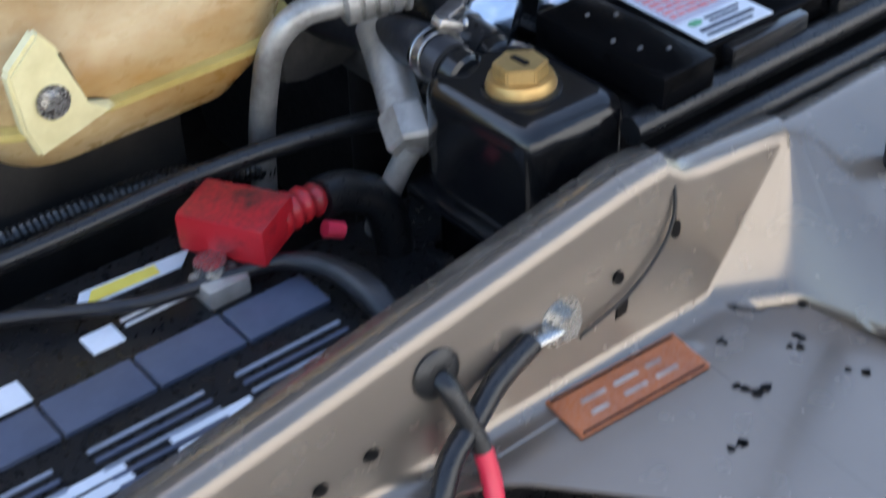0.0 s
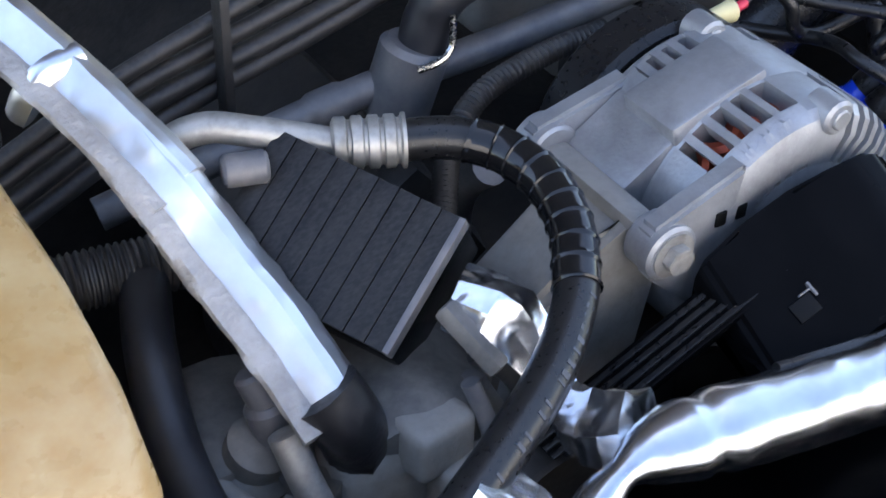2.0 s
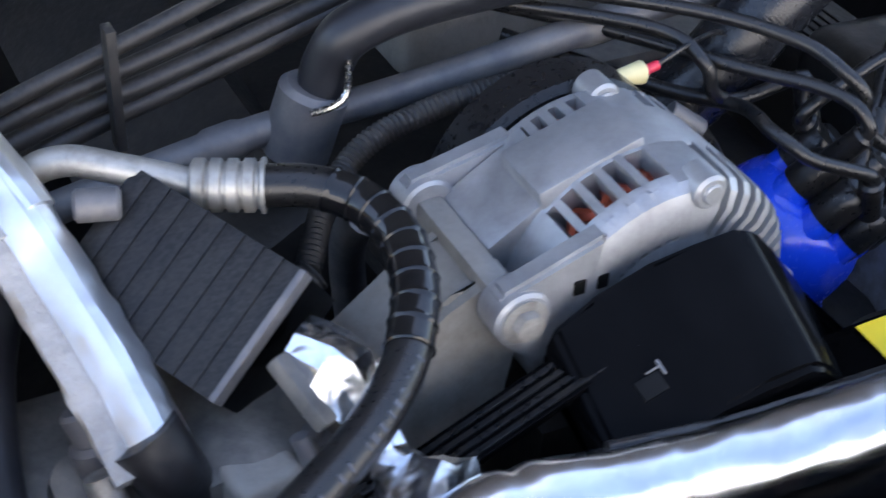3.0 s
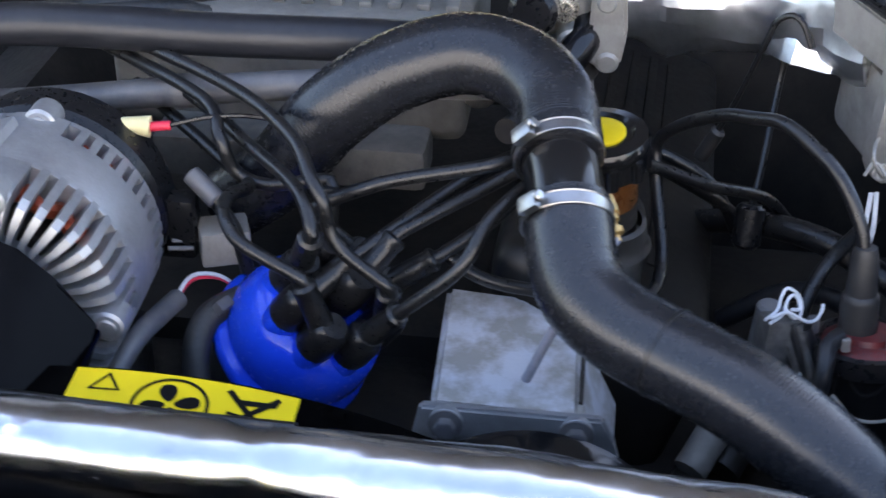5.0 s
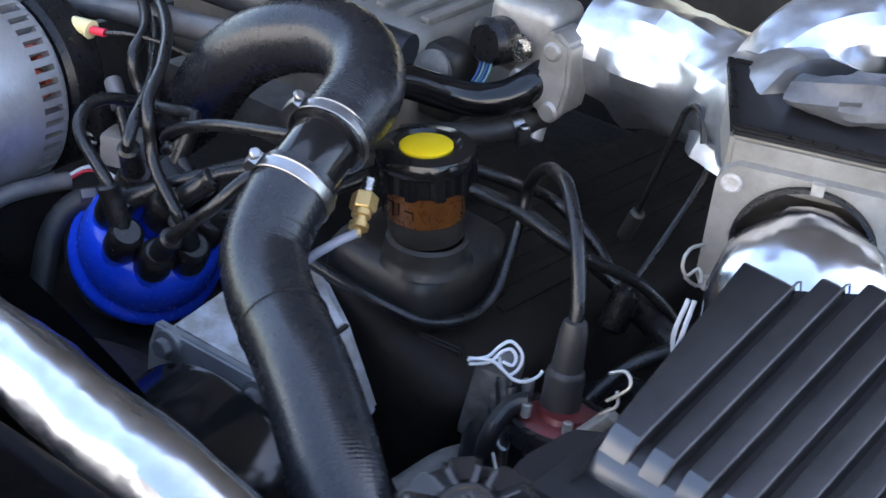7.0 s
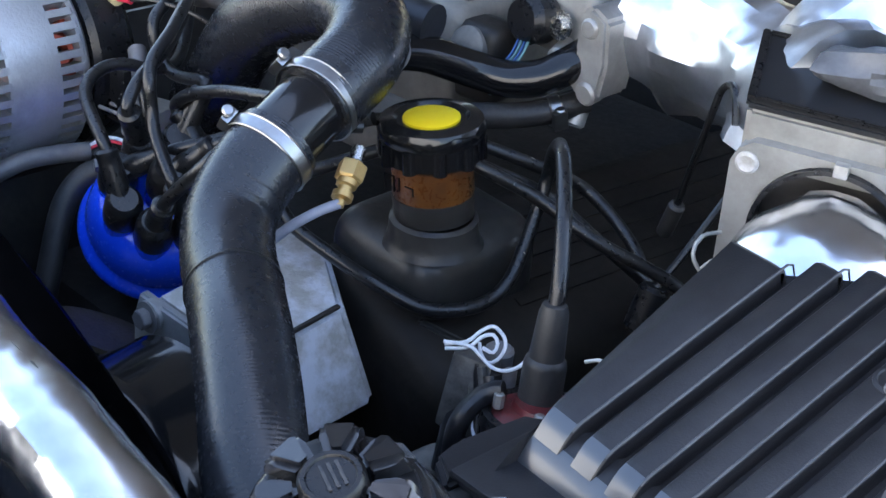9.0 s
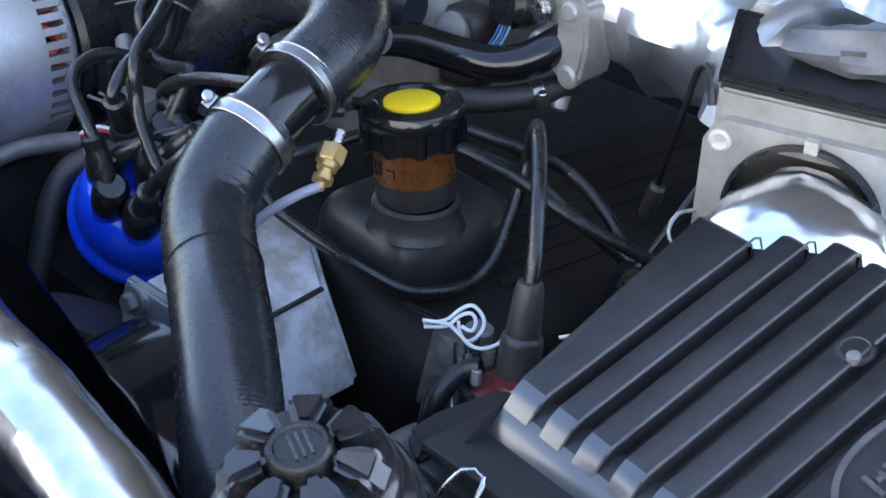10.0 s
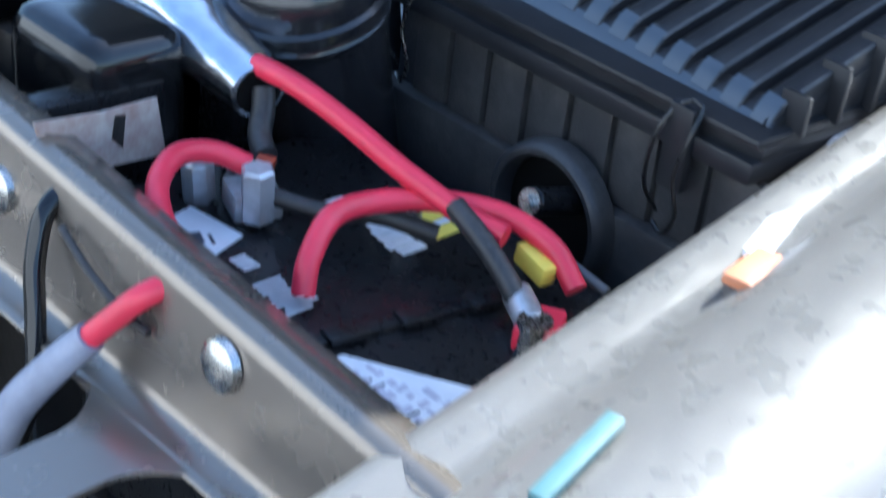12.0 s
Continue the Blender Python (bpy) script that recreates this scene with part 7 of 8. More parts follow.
def flow_meter():
    t = thing("air_flow_meter", (0.565, 0.57, 1.0), "grey cast air flow meter with a black top plate", "air flow meter")
    m = pose(0.563, 0.545, 1.032, 5, 0, 18.4)
    # flange with a round mouth
    b = B()
    n = 48
    outer, inner = [], []
    for k in range(n):
        a = 2 * math.pi * k / n
        ca, sa = math.cos(a), math.sin(a)
        s = 1 / max(abs(ca) / 0.062, abs(sa) / 0.050)
        s = min(s, 0.073)
        outer.append((ca * s, sa * s))
        inner.append((0.0465 * ca, 0.0465 * sa))
    vo0 = [b.verts.new((x, 0.0, z)) for x, z in outer]
    vi0 = [b.verts.new((x, 0.0, z)) for x, z in inner]
    vo1 = [b.verts.new((x, 0.012, z)) for x, z in outer]
    vi1 = [b.verts.new((x, 0.030, z)) for x, z in inner]
    for k in range(n):
        j = (k + 1) % n
        b.faces.new((vo0[k], vo0[j], vi0[j], vi0[k]))
        b.faces.new((vo0[j], vo0[k], vo1[k], vo1[j]))
        b.faces.new((vi0[k], vi0[j], vi1[j], vi1[k]))
    b.faces.new(vo1)
    bmesh.ops.transform(b, matrix=m, verts=b.verts)
    part("flange", b, METERCAST, t)
    b = B()
    prism(b, [(-0.059, 0.008), (0.046, 0.008), (0.046, 0.100), (-0.076, 0.100)], m @ Matrix.Translation((0, 0, 0.030)), 0.036, 0.003)
    part("upper_case", b, METERCAST, t)
    b = B()
    box(b, (-0.050, 0.012, -0.052), (0.052, 0.090, 0.018), 0.010, m)
    part("lower_case", b, METERCAST, t)
    b = B()
    prism(b, [(-0.060, 0.007), (0.047, 0.007), (0.047, 0.102), (-0.078, 0.102)], m @ Matrix.Translation((0, 0, 0.0655)), 0.006, 0.002)
    top = part("top_plate", b, LID, t)
    for edge in ([(-0.060, 0.007), (-0.055, 0.007), (-0.073, 0.102), (-0.078, 0.102)], [(0.042, 0.007), (0.047, 0.007), (0.047, 0.102), (0.042, 0.102)], [(-0.055, 0.007), (0.042, 0.007), (0.042, 0.011), (-0.055, 0.011)], [(-0.073, 0.098), (0.042, 0.098), (0.042, 0.102), (-0.073, 0.102)]):
        b = B()
        prism(b, edge, m @ Matrix.Translation((0, 0, 0.0712)), 0.0028, 0.0008)
        part("top_rim", b, BLACK, top)
    b = B()
    lathe(b, [(0.0435, 0.0), (0.0462, 0.0), (0.0462, 0.05), (0.0435, 0.05), (0.0435, 0.0)], m @ axis((0, -0.004, 0), (0, 1, 0)), 48)
    part("mouth_ring", b, BLACK, t)
    # A dark disc paints the shade inside the meter's mouth.
    b = B()
    lathe(b, [(0, 0), (0.0462, 0), (0.0462, 0.002), (0, 0.002)], m @ axis((0, 0.010, 0), (0, 1, 0)), 40)
    part("mouth_throat", b, DARK, t, "dark inside of the mouth")
    for x, z in ((-0.052, 0.037), (0.052, 0.037), (-0.052, -0.040), (0.052, -0.040)):
        b = B()
        lathe(b, [(0, -0.003), (0.0068, -0.003), (0.0068, 0.0015), (0.0050, 0.0026), (0.0025, 0.0018), (0, 0.0018)], m @ axis((x, 0.0, z), (0, -1, 0)), 18)
        part("screw", b, OXIDE, t)
    b = B()
    box(b, (-0.004, -0.006, 0.044), (0.004, 0.0, 0.052), 0.001, m)
    part("locating_tab", b, PIPE, t)
    for x in (-0.060, 0.062):
        b = B()
        tube(b, [m @ Vector(p) for p in ((x, 0.0, -0.012), (x - 0.008, -0.010, -0.012), (x - 0.010, -0.018, -0.020), (x - 0.003, -0.020, -0.030), (x + 0.004, -0.014, -0.034), (x, -0.002, -0.030), (x - 0.008, -0.006, -0.038))], 0.0013, 8)
        part("wire_catch", b, PIPE, t)
    e = thing("foil_elbow", (0.59, 0.50, 1.03), "bright foil wrapped elbow between meter and air box", "intake duct")
    b = B()
    tube(b, [m @ Vector((0.004, 0.004, -0.010)), m @ Vector((0.006, -0.016, -0.014)), m @ Vector((0.008, -0.036, -0.028)), m @ Vector((0.010, -0.050, -0.060)), m @ Vector((0.012, -0.054, -0.11))], lambda s, n: 0.0455 + 0.0165 * min(1, s / 0.03), 22, 0.011, wobble=0.10, seed=12)
    part("foil", b, ELBOWFOIL, e, angle=34)
    for k, (u, v0, v1) in enumerate(((-0.6, 0.012, 0.050), (0.9, 0.008, 0.056))):
        b = B()
        ring = [m @ Vector((0.006 + 0.052 * math.sin(u + 0.05 * q), -0.012 - v0 - (v1 - v0) * q / 8, -0.020 + 0.051 * math.cos(u + 0.05 * q) - 0.045 * (q / 8) ** 2)) for q in range(9)]
        tube(b, ring, 0.0030, 8, 0.004, wobble=0.4, squash=0.5, seed=30 + k)
        part("folded_seam", b, ELBOWFOIL, e)
    s = thing("foil_scrap", (0.565, 0.60, 1.12), "crumpled silver tape stuck on the meter top", "tape")
    b = B()
    tube(b, [m @ Vector((-0.030, 0.056, 0.082)), m @ Vector((0.0, 0.050, 0.086)), m @ Vector((0.025, 0.056, 0.088)), m @ Vector((0.050, 0.074, 0.090)), m @ Vector((0.075, 0.10, 0.088))], lambda s_, n_: 0.015 + 0.011 * min(1, s_ / 0.04), 18, 0.005, wobble=0.6, squash=0.55, seed=20)
    part("tape", b, GREYTAPE, s, angle=30)
    b = B()
    tube(b, [m @ Vector((-0.062, -0.01, -0.05)), m @ Vector((-0.066, -0.02, -0.075)), m @ Vector((-0.060, -0.02, -0.10)), m @ Vector((-0.055, -0.015, -0.115))], 0.0018, 8)
    tube(b, [m @ Vector((-0.058, -0.01, -0.05)), m @ Vector((-0.061, -0.022, -0.075)), m @ Vector((-0.063, -0.022, -0.10)), m @ Vector((-0.050, -0.02, -0.112))], 0.0018, 8)
    solid("loose_wire", b, WHITE, "two pale wire ends hanging below the meter", "wire")
    w = B()
    tube(w, [(0.655, 0.60, 1.03), (0.668, 0.575, 1.02), (0.672, 0.55, 1.01), (0.665, 0.53, 1.0)], 0.004, 8)
    solid("meter_lead", w, RUBBER, "black wiring beside the air flow meter", "wiring loom")


flow_meter()


# ---- air box ----
def air_box():
    t = thing("air_box", (0.70, 0.34, 0.85), "black ribbed plastic air filter box with an oval emblem", "air filter box")
    # the lid's own frame: x along its front edge, y up its slope, z out of it
    ux = Vector((0.277, -0.032, -0.012)).normalized()
    back = Vector((-ux.y, ux.x, 0)).normalized()
    vy = back * math.cos(radians(20)) + Vector((0, 0, math.sin(radians(20))))
    vy = (vy - ux * vy.dot(ux)).normalized()
    m = Matrix((ux, vy, ux.cross(vy))).transposed().to_4x4()
    m.translation = (0.566, 0.300, 1.024)
    L, D = 0.279, 0.160

    def depth(x):
        """How far the lid reaches back: its rear corner is cut off."""
        return 0.136 + 0.034 * min(1.0, max(0.0, x) / 0.05)

    def sweep(name, across, nose, parent, mat, whole=True, flare=0.0):
        """A strip of the lid: its section over x carried along the rounded nose and up the slope."""
        b = B()
        x_mid = (across[0][0] + across[-1][0]) / 2
        path = nose + ([(y, 0.0) for y in (0.03, 0.06, 0.09)] + [(depth(x_mid) - 0.004, 0.0), (depth(x_mid), -0.003), (depth(x_mid) + 0.001, -0.012)] if whole else [])
        rows = []
        for i, (y, z) in enumerate(path):
            p, q = path[max(i - 1, 0)], path[min(i + 1, len(path) - 1)]
            d = Vector((q[0] - p[0], q[1] - p[1])).normalized()
            rows.append([b.verts.new(m @ Vector((x - (flare * max(0.0, y) if k < 3 else 0.0), y - d.y * h, z + d.x * h))) for k, (x, h) in enumerate(across)])
        for p, q in zip(rows, rows[1:]):
            for k in range(len(across) - 1):
                b.faces.new((p[k], p[k + 1], q[k + 1], q[k]))
        return part(name, b, mat, parent, angle=75)

    nose = [(-0.0215, -0.0330), (-0.0212, -0.0255), (-0.0200, -0.0200), (-0.0170, -0.0158), (-0.0125, -0.0122), (-0.0080, -0.0094), (-0.0040, -0.0076), (0.0010, -0.0066), (0.0080, -0.0064)]
    slope = [(-0.0075, -0.0086), (-0.0040, -0.0058), (-0.0010, -0.0034), (0.0025, -0.0014), (0.0065, -0.0003), (0.0100, 0.0)]
    b = B()
    rows = []
    cols = [L * k / 28 for k in range(29)]
    for y, z in nose + [(0.0130, -0.0100), (0.05, -0.0104), (0.09, -0.0104), (0.13, -0.0104)]:
        rows.append([b.verts.new(m @ Vector((x, y, z))) for x in cols])
    rows.append([b.verts.new(m @ Vector((x, depth(x), -0.0104))) for x in cols])
    rows.append([b.verts.new(m @ Vector((x, depth(x) + 0.002, -0.040))) for x in cols])
    for p, q in zip(rows, rows[1:]):
        for k in range(len(cols) - 1):
            b.faces.new((p[k], p[k + 1], q[k + 1], q[k]))
    for end in (0, -1):
        b.faces.new([r[end] for r in rows])
    lid = part("lid", b, LID, t, angle=60)
    first, pitch = 0.0185, (L - 0.001 - 0.0185) / 12

    def rib(x0, x1):
        w = x1 - x0
        across = [(x0, -0.0115), (x0 + 0.0002, -0.0016), (x0 + 0.0006, -0.0005), (x0 + 0.0014, 0.0), (x0 + w * 0.5, 0.0002), (x1 - 0.0014, 0.0), (x1 - 0.0006, -0.0005), (x1 - 0.0002, -0.0016), (x1, -0.0115)]
        sweep("rib", across, slope, lid, LID, flare=0.11 if x0 < 0.001 else 0.0)
        # A pale strip paints the highlight on the rib's right edge.
        sweep("edge_highlight", [(x1 - 0.0017, 0.0), (x1 - 0.0013, 0.0005), (x1 - 0.0007, 0.0005), (x1 - 0.0003, -0.0004)], slope[3:], lid, PALEEDGE)
        # A bluish patch paints the sky's sheen on the tooth.
        sweep("rib_tooth", [(x0 + 0.0010, 0.0003), (x0 + w * 0.5, 0.0005), (x1 - 0.0010, 0.0003)], slope[:5], lid, SHEENLID, False)
    # A bluish band paints the sheen along the lid's rounded front.
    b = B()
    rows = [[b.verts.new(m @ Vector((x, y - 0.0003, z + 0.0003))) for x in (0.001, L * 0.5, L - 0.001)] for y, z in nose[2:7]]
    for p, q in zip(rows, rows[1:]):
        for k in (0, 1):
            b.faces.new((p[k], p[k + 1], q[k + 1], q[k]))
    part("front_band", b, SHEENLID, lid, angle=75)
    rib(0.0004, first)
    for k in range(1, 13):
        rib(first + pitch * (k - 0.68), first + pitch * k)
    # the flanged joint of lid and box
    w0 = pose(0.549, 0.2585, 0.0, 0, 0, -2.8)
    L2 = 0.300
    for name, y0, z0, z1 in (("lid_flange", 0.0015, 0.9965, 1.0015), ("joint_recess", 0.0075, 0.9885, 0.9970), ("box_flange", 0.0, 0.9765, 0.9890)):
        b = B()
        box(b, (0.0, y0, z0), (L2, 0.17, z1), 0.0022, w0)
        part(name, b, LID, t)
    # the upright part of the lid between flange and rounded edge
    b = B()
    foot = [w0 @ Vector((0.012 + (L2 - 0.020) * k / 12, 0.014, 1.0005)) for k in range(13)]
    head = [m @ Vector((L * k / 12, -0.0213, -0.0300)) for k in range(13)]
    low = [b.verts.new(p) for p in foot]
    top = [b.verts.new(p) for p in head]
    far = [b.verts.new(p + Vector((0, 0.03, 0))) for p in head]
    for k in range(12):
        b.faces.new((low[k], low[k + 1], top[k + 1], top[k]))
        b.faces.new((top[k], top[k + 1], far[k + 1], far[k]))
    part("lid_skirt", b, OLDPLASTIC, lid)
    sec = [(0.012, 0.9985), (0.19, 0.9985), (0.165, 1.060), (0.030, 1.012)]
    for x in (0.014, L2 - 0.012):
        b = B()
        b.faces.new([b.verts.new(w0 @ Vector((x, y, z))) for y, z in sec])
        part("lid_side", b, LID, lid)
    for k in range(3):
        b = B()
        box(b, (L2 - 0.013, 0.030 + 0.030 * k, 0.999), (L2 + 0.004, 0.034 + 0.030 * k, 1.020 + 0.010 * k), 0.001, w0)
        part("side_fin", b, LID, lid)
    b = B()
    prism(b, [(0.0, 0.0), (-0.020, 0.012), (-0.024, 0.030), (-0.020, 0.070), (0.0, 0.085)], w0 @ Matrix.Translation((0, 0, 0.983)), 0.010, 0.003)
    part("side_tab", b, LID, t)
    # lower box: a stepped wall with raised panels
    b = B()
    box(b, (0.006, 0.0175, 0.760), (L2 - 0.006, 0.17, 0.982), 0.006, w0)
    part("lower_box", b, OLDPLASTIC, t)
    b = B()
    box(b, (0.002, 0.006, 0.760), (L2 - 0.002, 0.10, 0.9185), 0.004, w0)
    part("lower_step", b, OLDPLASTIC, t)
    for k in range(8):
        b = B()
        x = 0.029 + 0.0345 * k
        box(b, (x, 0.0125, 0.9195), (x + 0.0295, 0.020, 0.9735), 0.0018, w0)
        part("wall_panel", b, OLDPLASTIC, t)
    # emblem: a plain oval with raised bars
    em = m @ Matrix.Translation((0.168, 0.087, -0.0018)) @ Matrix.Rotation(radians(80), 4, "Z")
    b = B()
    prism(b, ring_outline(0.0475, 0.0320, 48), em, 0.0030, 0.0008)
    oval = part("emblem", b, LID, t, "oval moulded emblem")
    b = B()
    o, i_ = ring_outline(0.0475, 0.0320, 48), ring_outline(0.0445, 0.0290, 48)
    for k in range(48):
        j = (k + 1) % 48
        lo = [b.verts.new((x, y, 0.003)) for x, y in (o[k], o[j], i_[j], i_[k])]
        hi = [b.verts.new((x, y, 0.0046)) for x, y in (o[k], o[j], i_[j], i_[k])]
        b.faces.new(hi)
        for q in range(4):
            b.faces.new((lo[q], lo[(q + 1) % 4], hi[(q + 1) % 4], hi[q]))
    bmesh.ops.transform(b, matrix=em, verts=b.verts)
    part("border", b, PALEEDGE, oval)
    random.seed(5)
    for yy, cnt, x0 in ((0.003, 4, -0.026), (-0.014, 5, -0.024)):
        for k in range(cnt):
            x = x0 + 0.0118 * k
            b = B()
            bars(b, em @ Matrix.Translation((0, 0, 0.003)) @ pose(x, yy, 0, 0, 0, random.uniform(-8, 8)), [(0, 0, 0.0022, 0.012), (0.004, random.uniform(0, 0.008), 0.005, 0.0024), (0.0068, 0.001, 0.0018, 0.009)], 0.0016)
            part("raised_bar", b, PALEEDGE, oval)
    b = B()
    lathe(b, [(0, 0), (0.0095, 0), (0.0090, 0.0016), (0.0070, 0.0020), (0.0060, 0.0008), (0, 0.0008)], m @ Matrix.Translation((0.100, 0.119, -0.0012)), 28)
    part("screw_boss", b, LID, t)
    b = B()
    lathe(b, [(0, 0), (0.0038, 0), (0.0032, 0.0030), (0, 0.0034)], m @ Matrix.Translation((0.103, 0.114, -0.0008)), 14)
    part("screw", b, GREYPIPE, t)
    for x, mat in ((0.034, STEEL), (0.255, RUBBER)):
        b = B()
        pts = [(x - 0.013, 0.006, 0.935), (x - 0.014, -0.007, 0.955), (x - 0.011, -0.009, 0.985), (x - 0.004, 0.000, 1.0035), (x + 0.007, 0.002, 1.0050), (x + 0.010, -0.008, 0.990), (x + 0.006, -0.010, 0.968), (x + 0.009, -0.006, 0.945), (x + 0.001, -0.003, 0.930), (x - 0.010, 0.002, 0.930)]
        tube(b, [w0 @ Vector(p) for p in pts], 0.0013, 8)
        part("wire_clip", b, mat, t)
    b = B()
    box(b, (0.245, -0.004, 0.955), (0.262, 0.004, 1.003), 0.002, w0)
    part("clip_hook", b, LID, t)
    b = B()
    lathe(b, [(0.0370, 0.0), (0.0372, 0.012), (0.0385, 0.0145), (0.0420, 0.0150), (0.0450, 0.0125), (0.0460, 0.008), (0.0462, 0.0)], w0 @ axis((0.173, 0.0065, 0.899), (0, -1, 0)), 56)
    part("inlet_collar", b, OLDPLASTIC, t)
    # A black disc on the solid wall paints the inlet's dark inside.
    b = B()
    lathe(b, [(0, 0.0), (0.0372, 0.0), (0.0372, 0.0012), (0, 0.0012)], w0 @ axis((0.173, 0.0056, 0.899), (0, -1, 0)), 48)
    part("inlet_mouth", b, FLATBLACK, t)
    b = B()
    bolt(b, (0.7395, 0.210, 0.9285), (0, -1, 0.3), 0.0048, 0.005)
    part("bolt", b, STEEL, t)
    b = B()
    rod(b, (0.7395, 0.250, 0.917), (0.7395, 0.211, 0.928), 0.008, 14, 0.001)
    part("bolt_stalk", b, BLACK, t)
    b = B()
    box(b, (0.57, 0.27, 0.33), (0.84, 0.42, 0.765), 0.01)
    solid("inner_shelf", b, MATTEOIL, "dark steel shelf under the air box", "shelf")


air_box()


# ---- power steering reservoir ----
def steering_reservoir():
    t = thing("steering_reservoir", (0.556, 0.185, 0.80), "black power steering fluid reservoir with a lobed cap", "fluid reservoir")
    c = axis((0.568, 0.170, 1.052), (0.075, -0.327, 1.0), (0.65, 0.76, 0)) @ Matrix.Diagonal((1.06, 1.06, 1, 1))
    b = B()
    lathe(b, [(0, -0.26), (0.038, -0.26), (0.041, -0.15), (0.0435, -0.080), (0.0465, -0.0765), (0.0468, -0.0725), (0.0455, -0.0705), (0.0455, -0.0665), (0.0478, -0.0645), (0.0478, -0.0600), (0.0450, -0.0580), (0.0448, -0.0500), (0.0440, -0.0435), (0.0420, -0.0375), (0.0385, -0.0335), (0.0362, -0.0320), (0.0368, -0.0285), (0.0362, -0.0235), (0.0335, -0.0200), (0.030, -0.019), (0, -0.019)], c, 72)
    part("body", b, SHINY, t)
    b = B()
    lathe(b, [(0, -0.021), (0.0305, -0.021), (0.0320, -0.0185), (0.0310, -0.0160), (0.020, -0.0130), (0, -0.0130)], c, 48)
    cap = part("cap", b, BLACK, t, "black lobed screw cap")
    for k in range(7):
        b = B()
        mm = c @ Matrix.Rotation(2 * math.pi * k / 7 - 1.45, 4, "Z") @ Matrix.Translation((0, 0, -0.017))
        prism(b, [(0.012, -0.0040), (0.025, -0.0086), (0.0335, -0.0080), (0.0335, 0.0080), (0.025, 0.0086), (0.012, 0.0040)], mm, 0.0145, 0.0030)
        for v in b.verts:
            q = mm.inverted() @ v.co
            if q.z > 0.006 and q.x > 0.026:
                v.co += (mm.to_3x3() @ Vector((-0.45 * (q.x - 0.026), 0, -0.65 * (q.x - 0.026))))
        part("lobe", b, SHINY, cap)
    b = B()
    lathe(b, [(0, -0.014), (0.0135, -0.014), (0.0130, -0.002), (0.0115, 0.0), (0.0098, 0.0), (0.0092, -0.0010), (0, -0.0010)], c, 40)
    part("hub", b, BLACK, cap)
    b = B()
    bars(b, c @ pose(0, 0, -0.001, 0, 0, 20), [(-0.0062, 0.0034, 0.0124, 0.0013), (-0.0062, 0.0002, 0.0124, 0.0013), (-0.0062, -0.0030, 0.0124, 0.0013)], 0.0008)
    part("raised_mark", b, OLDRUBBER, cap)


steering_reservoir()


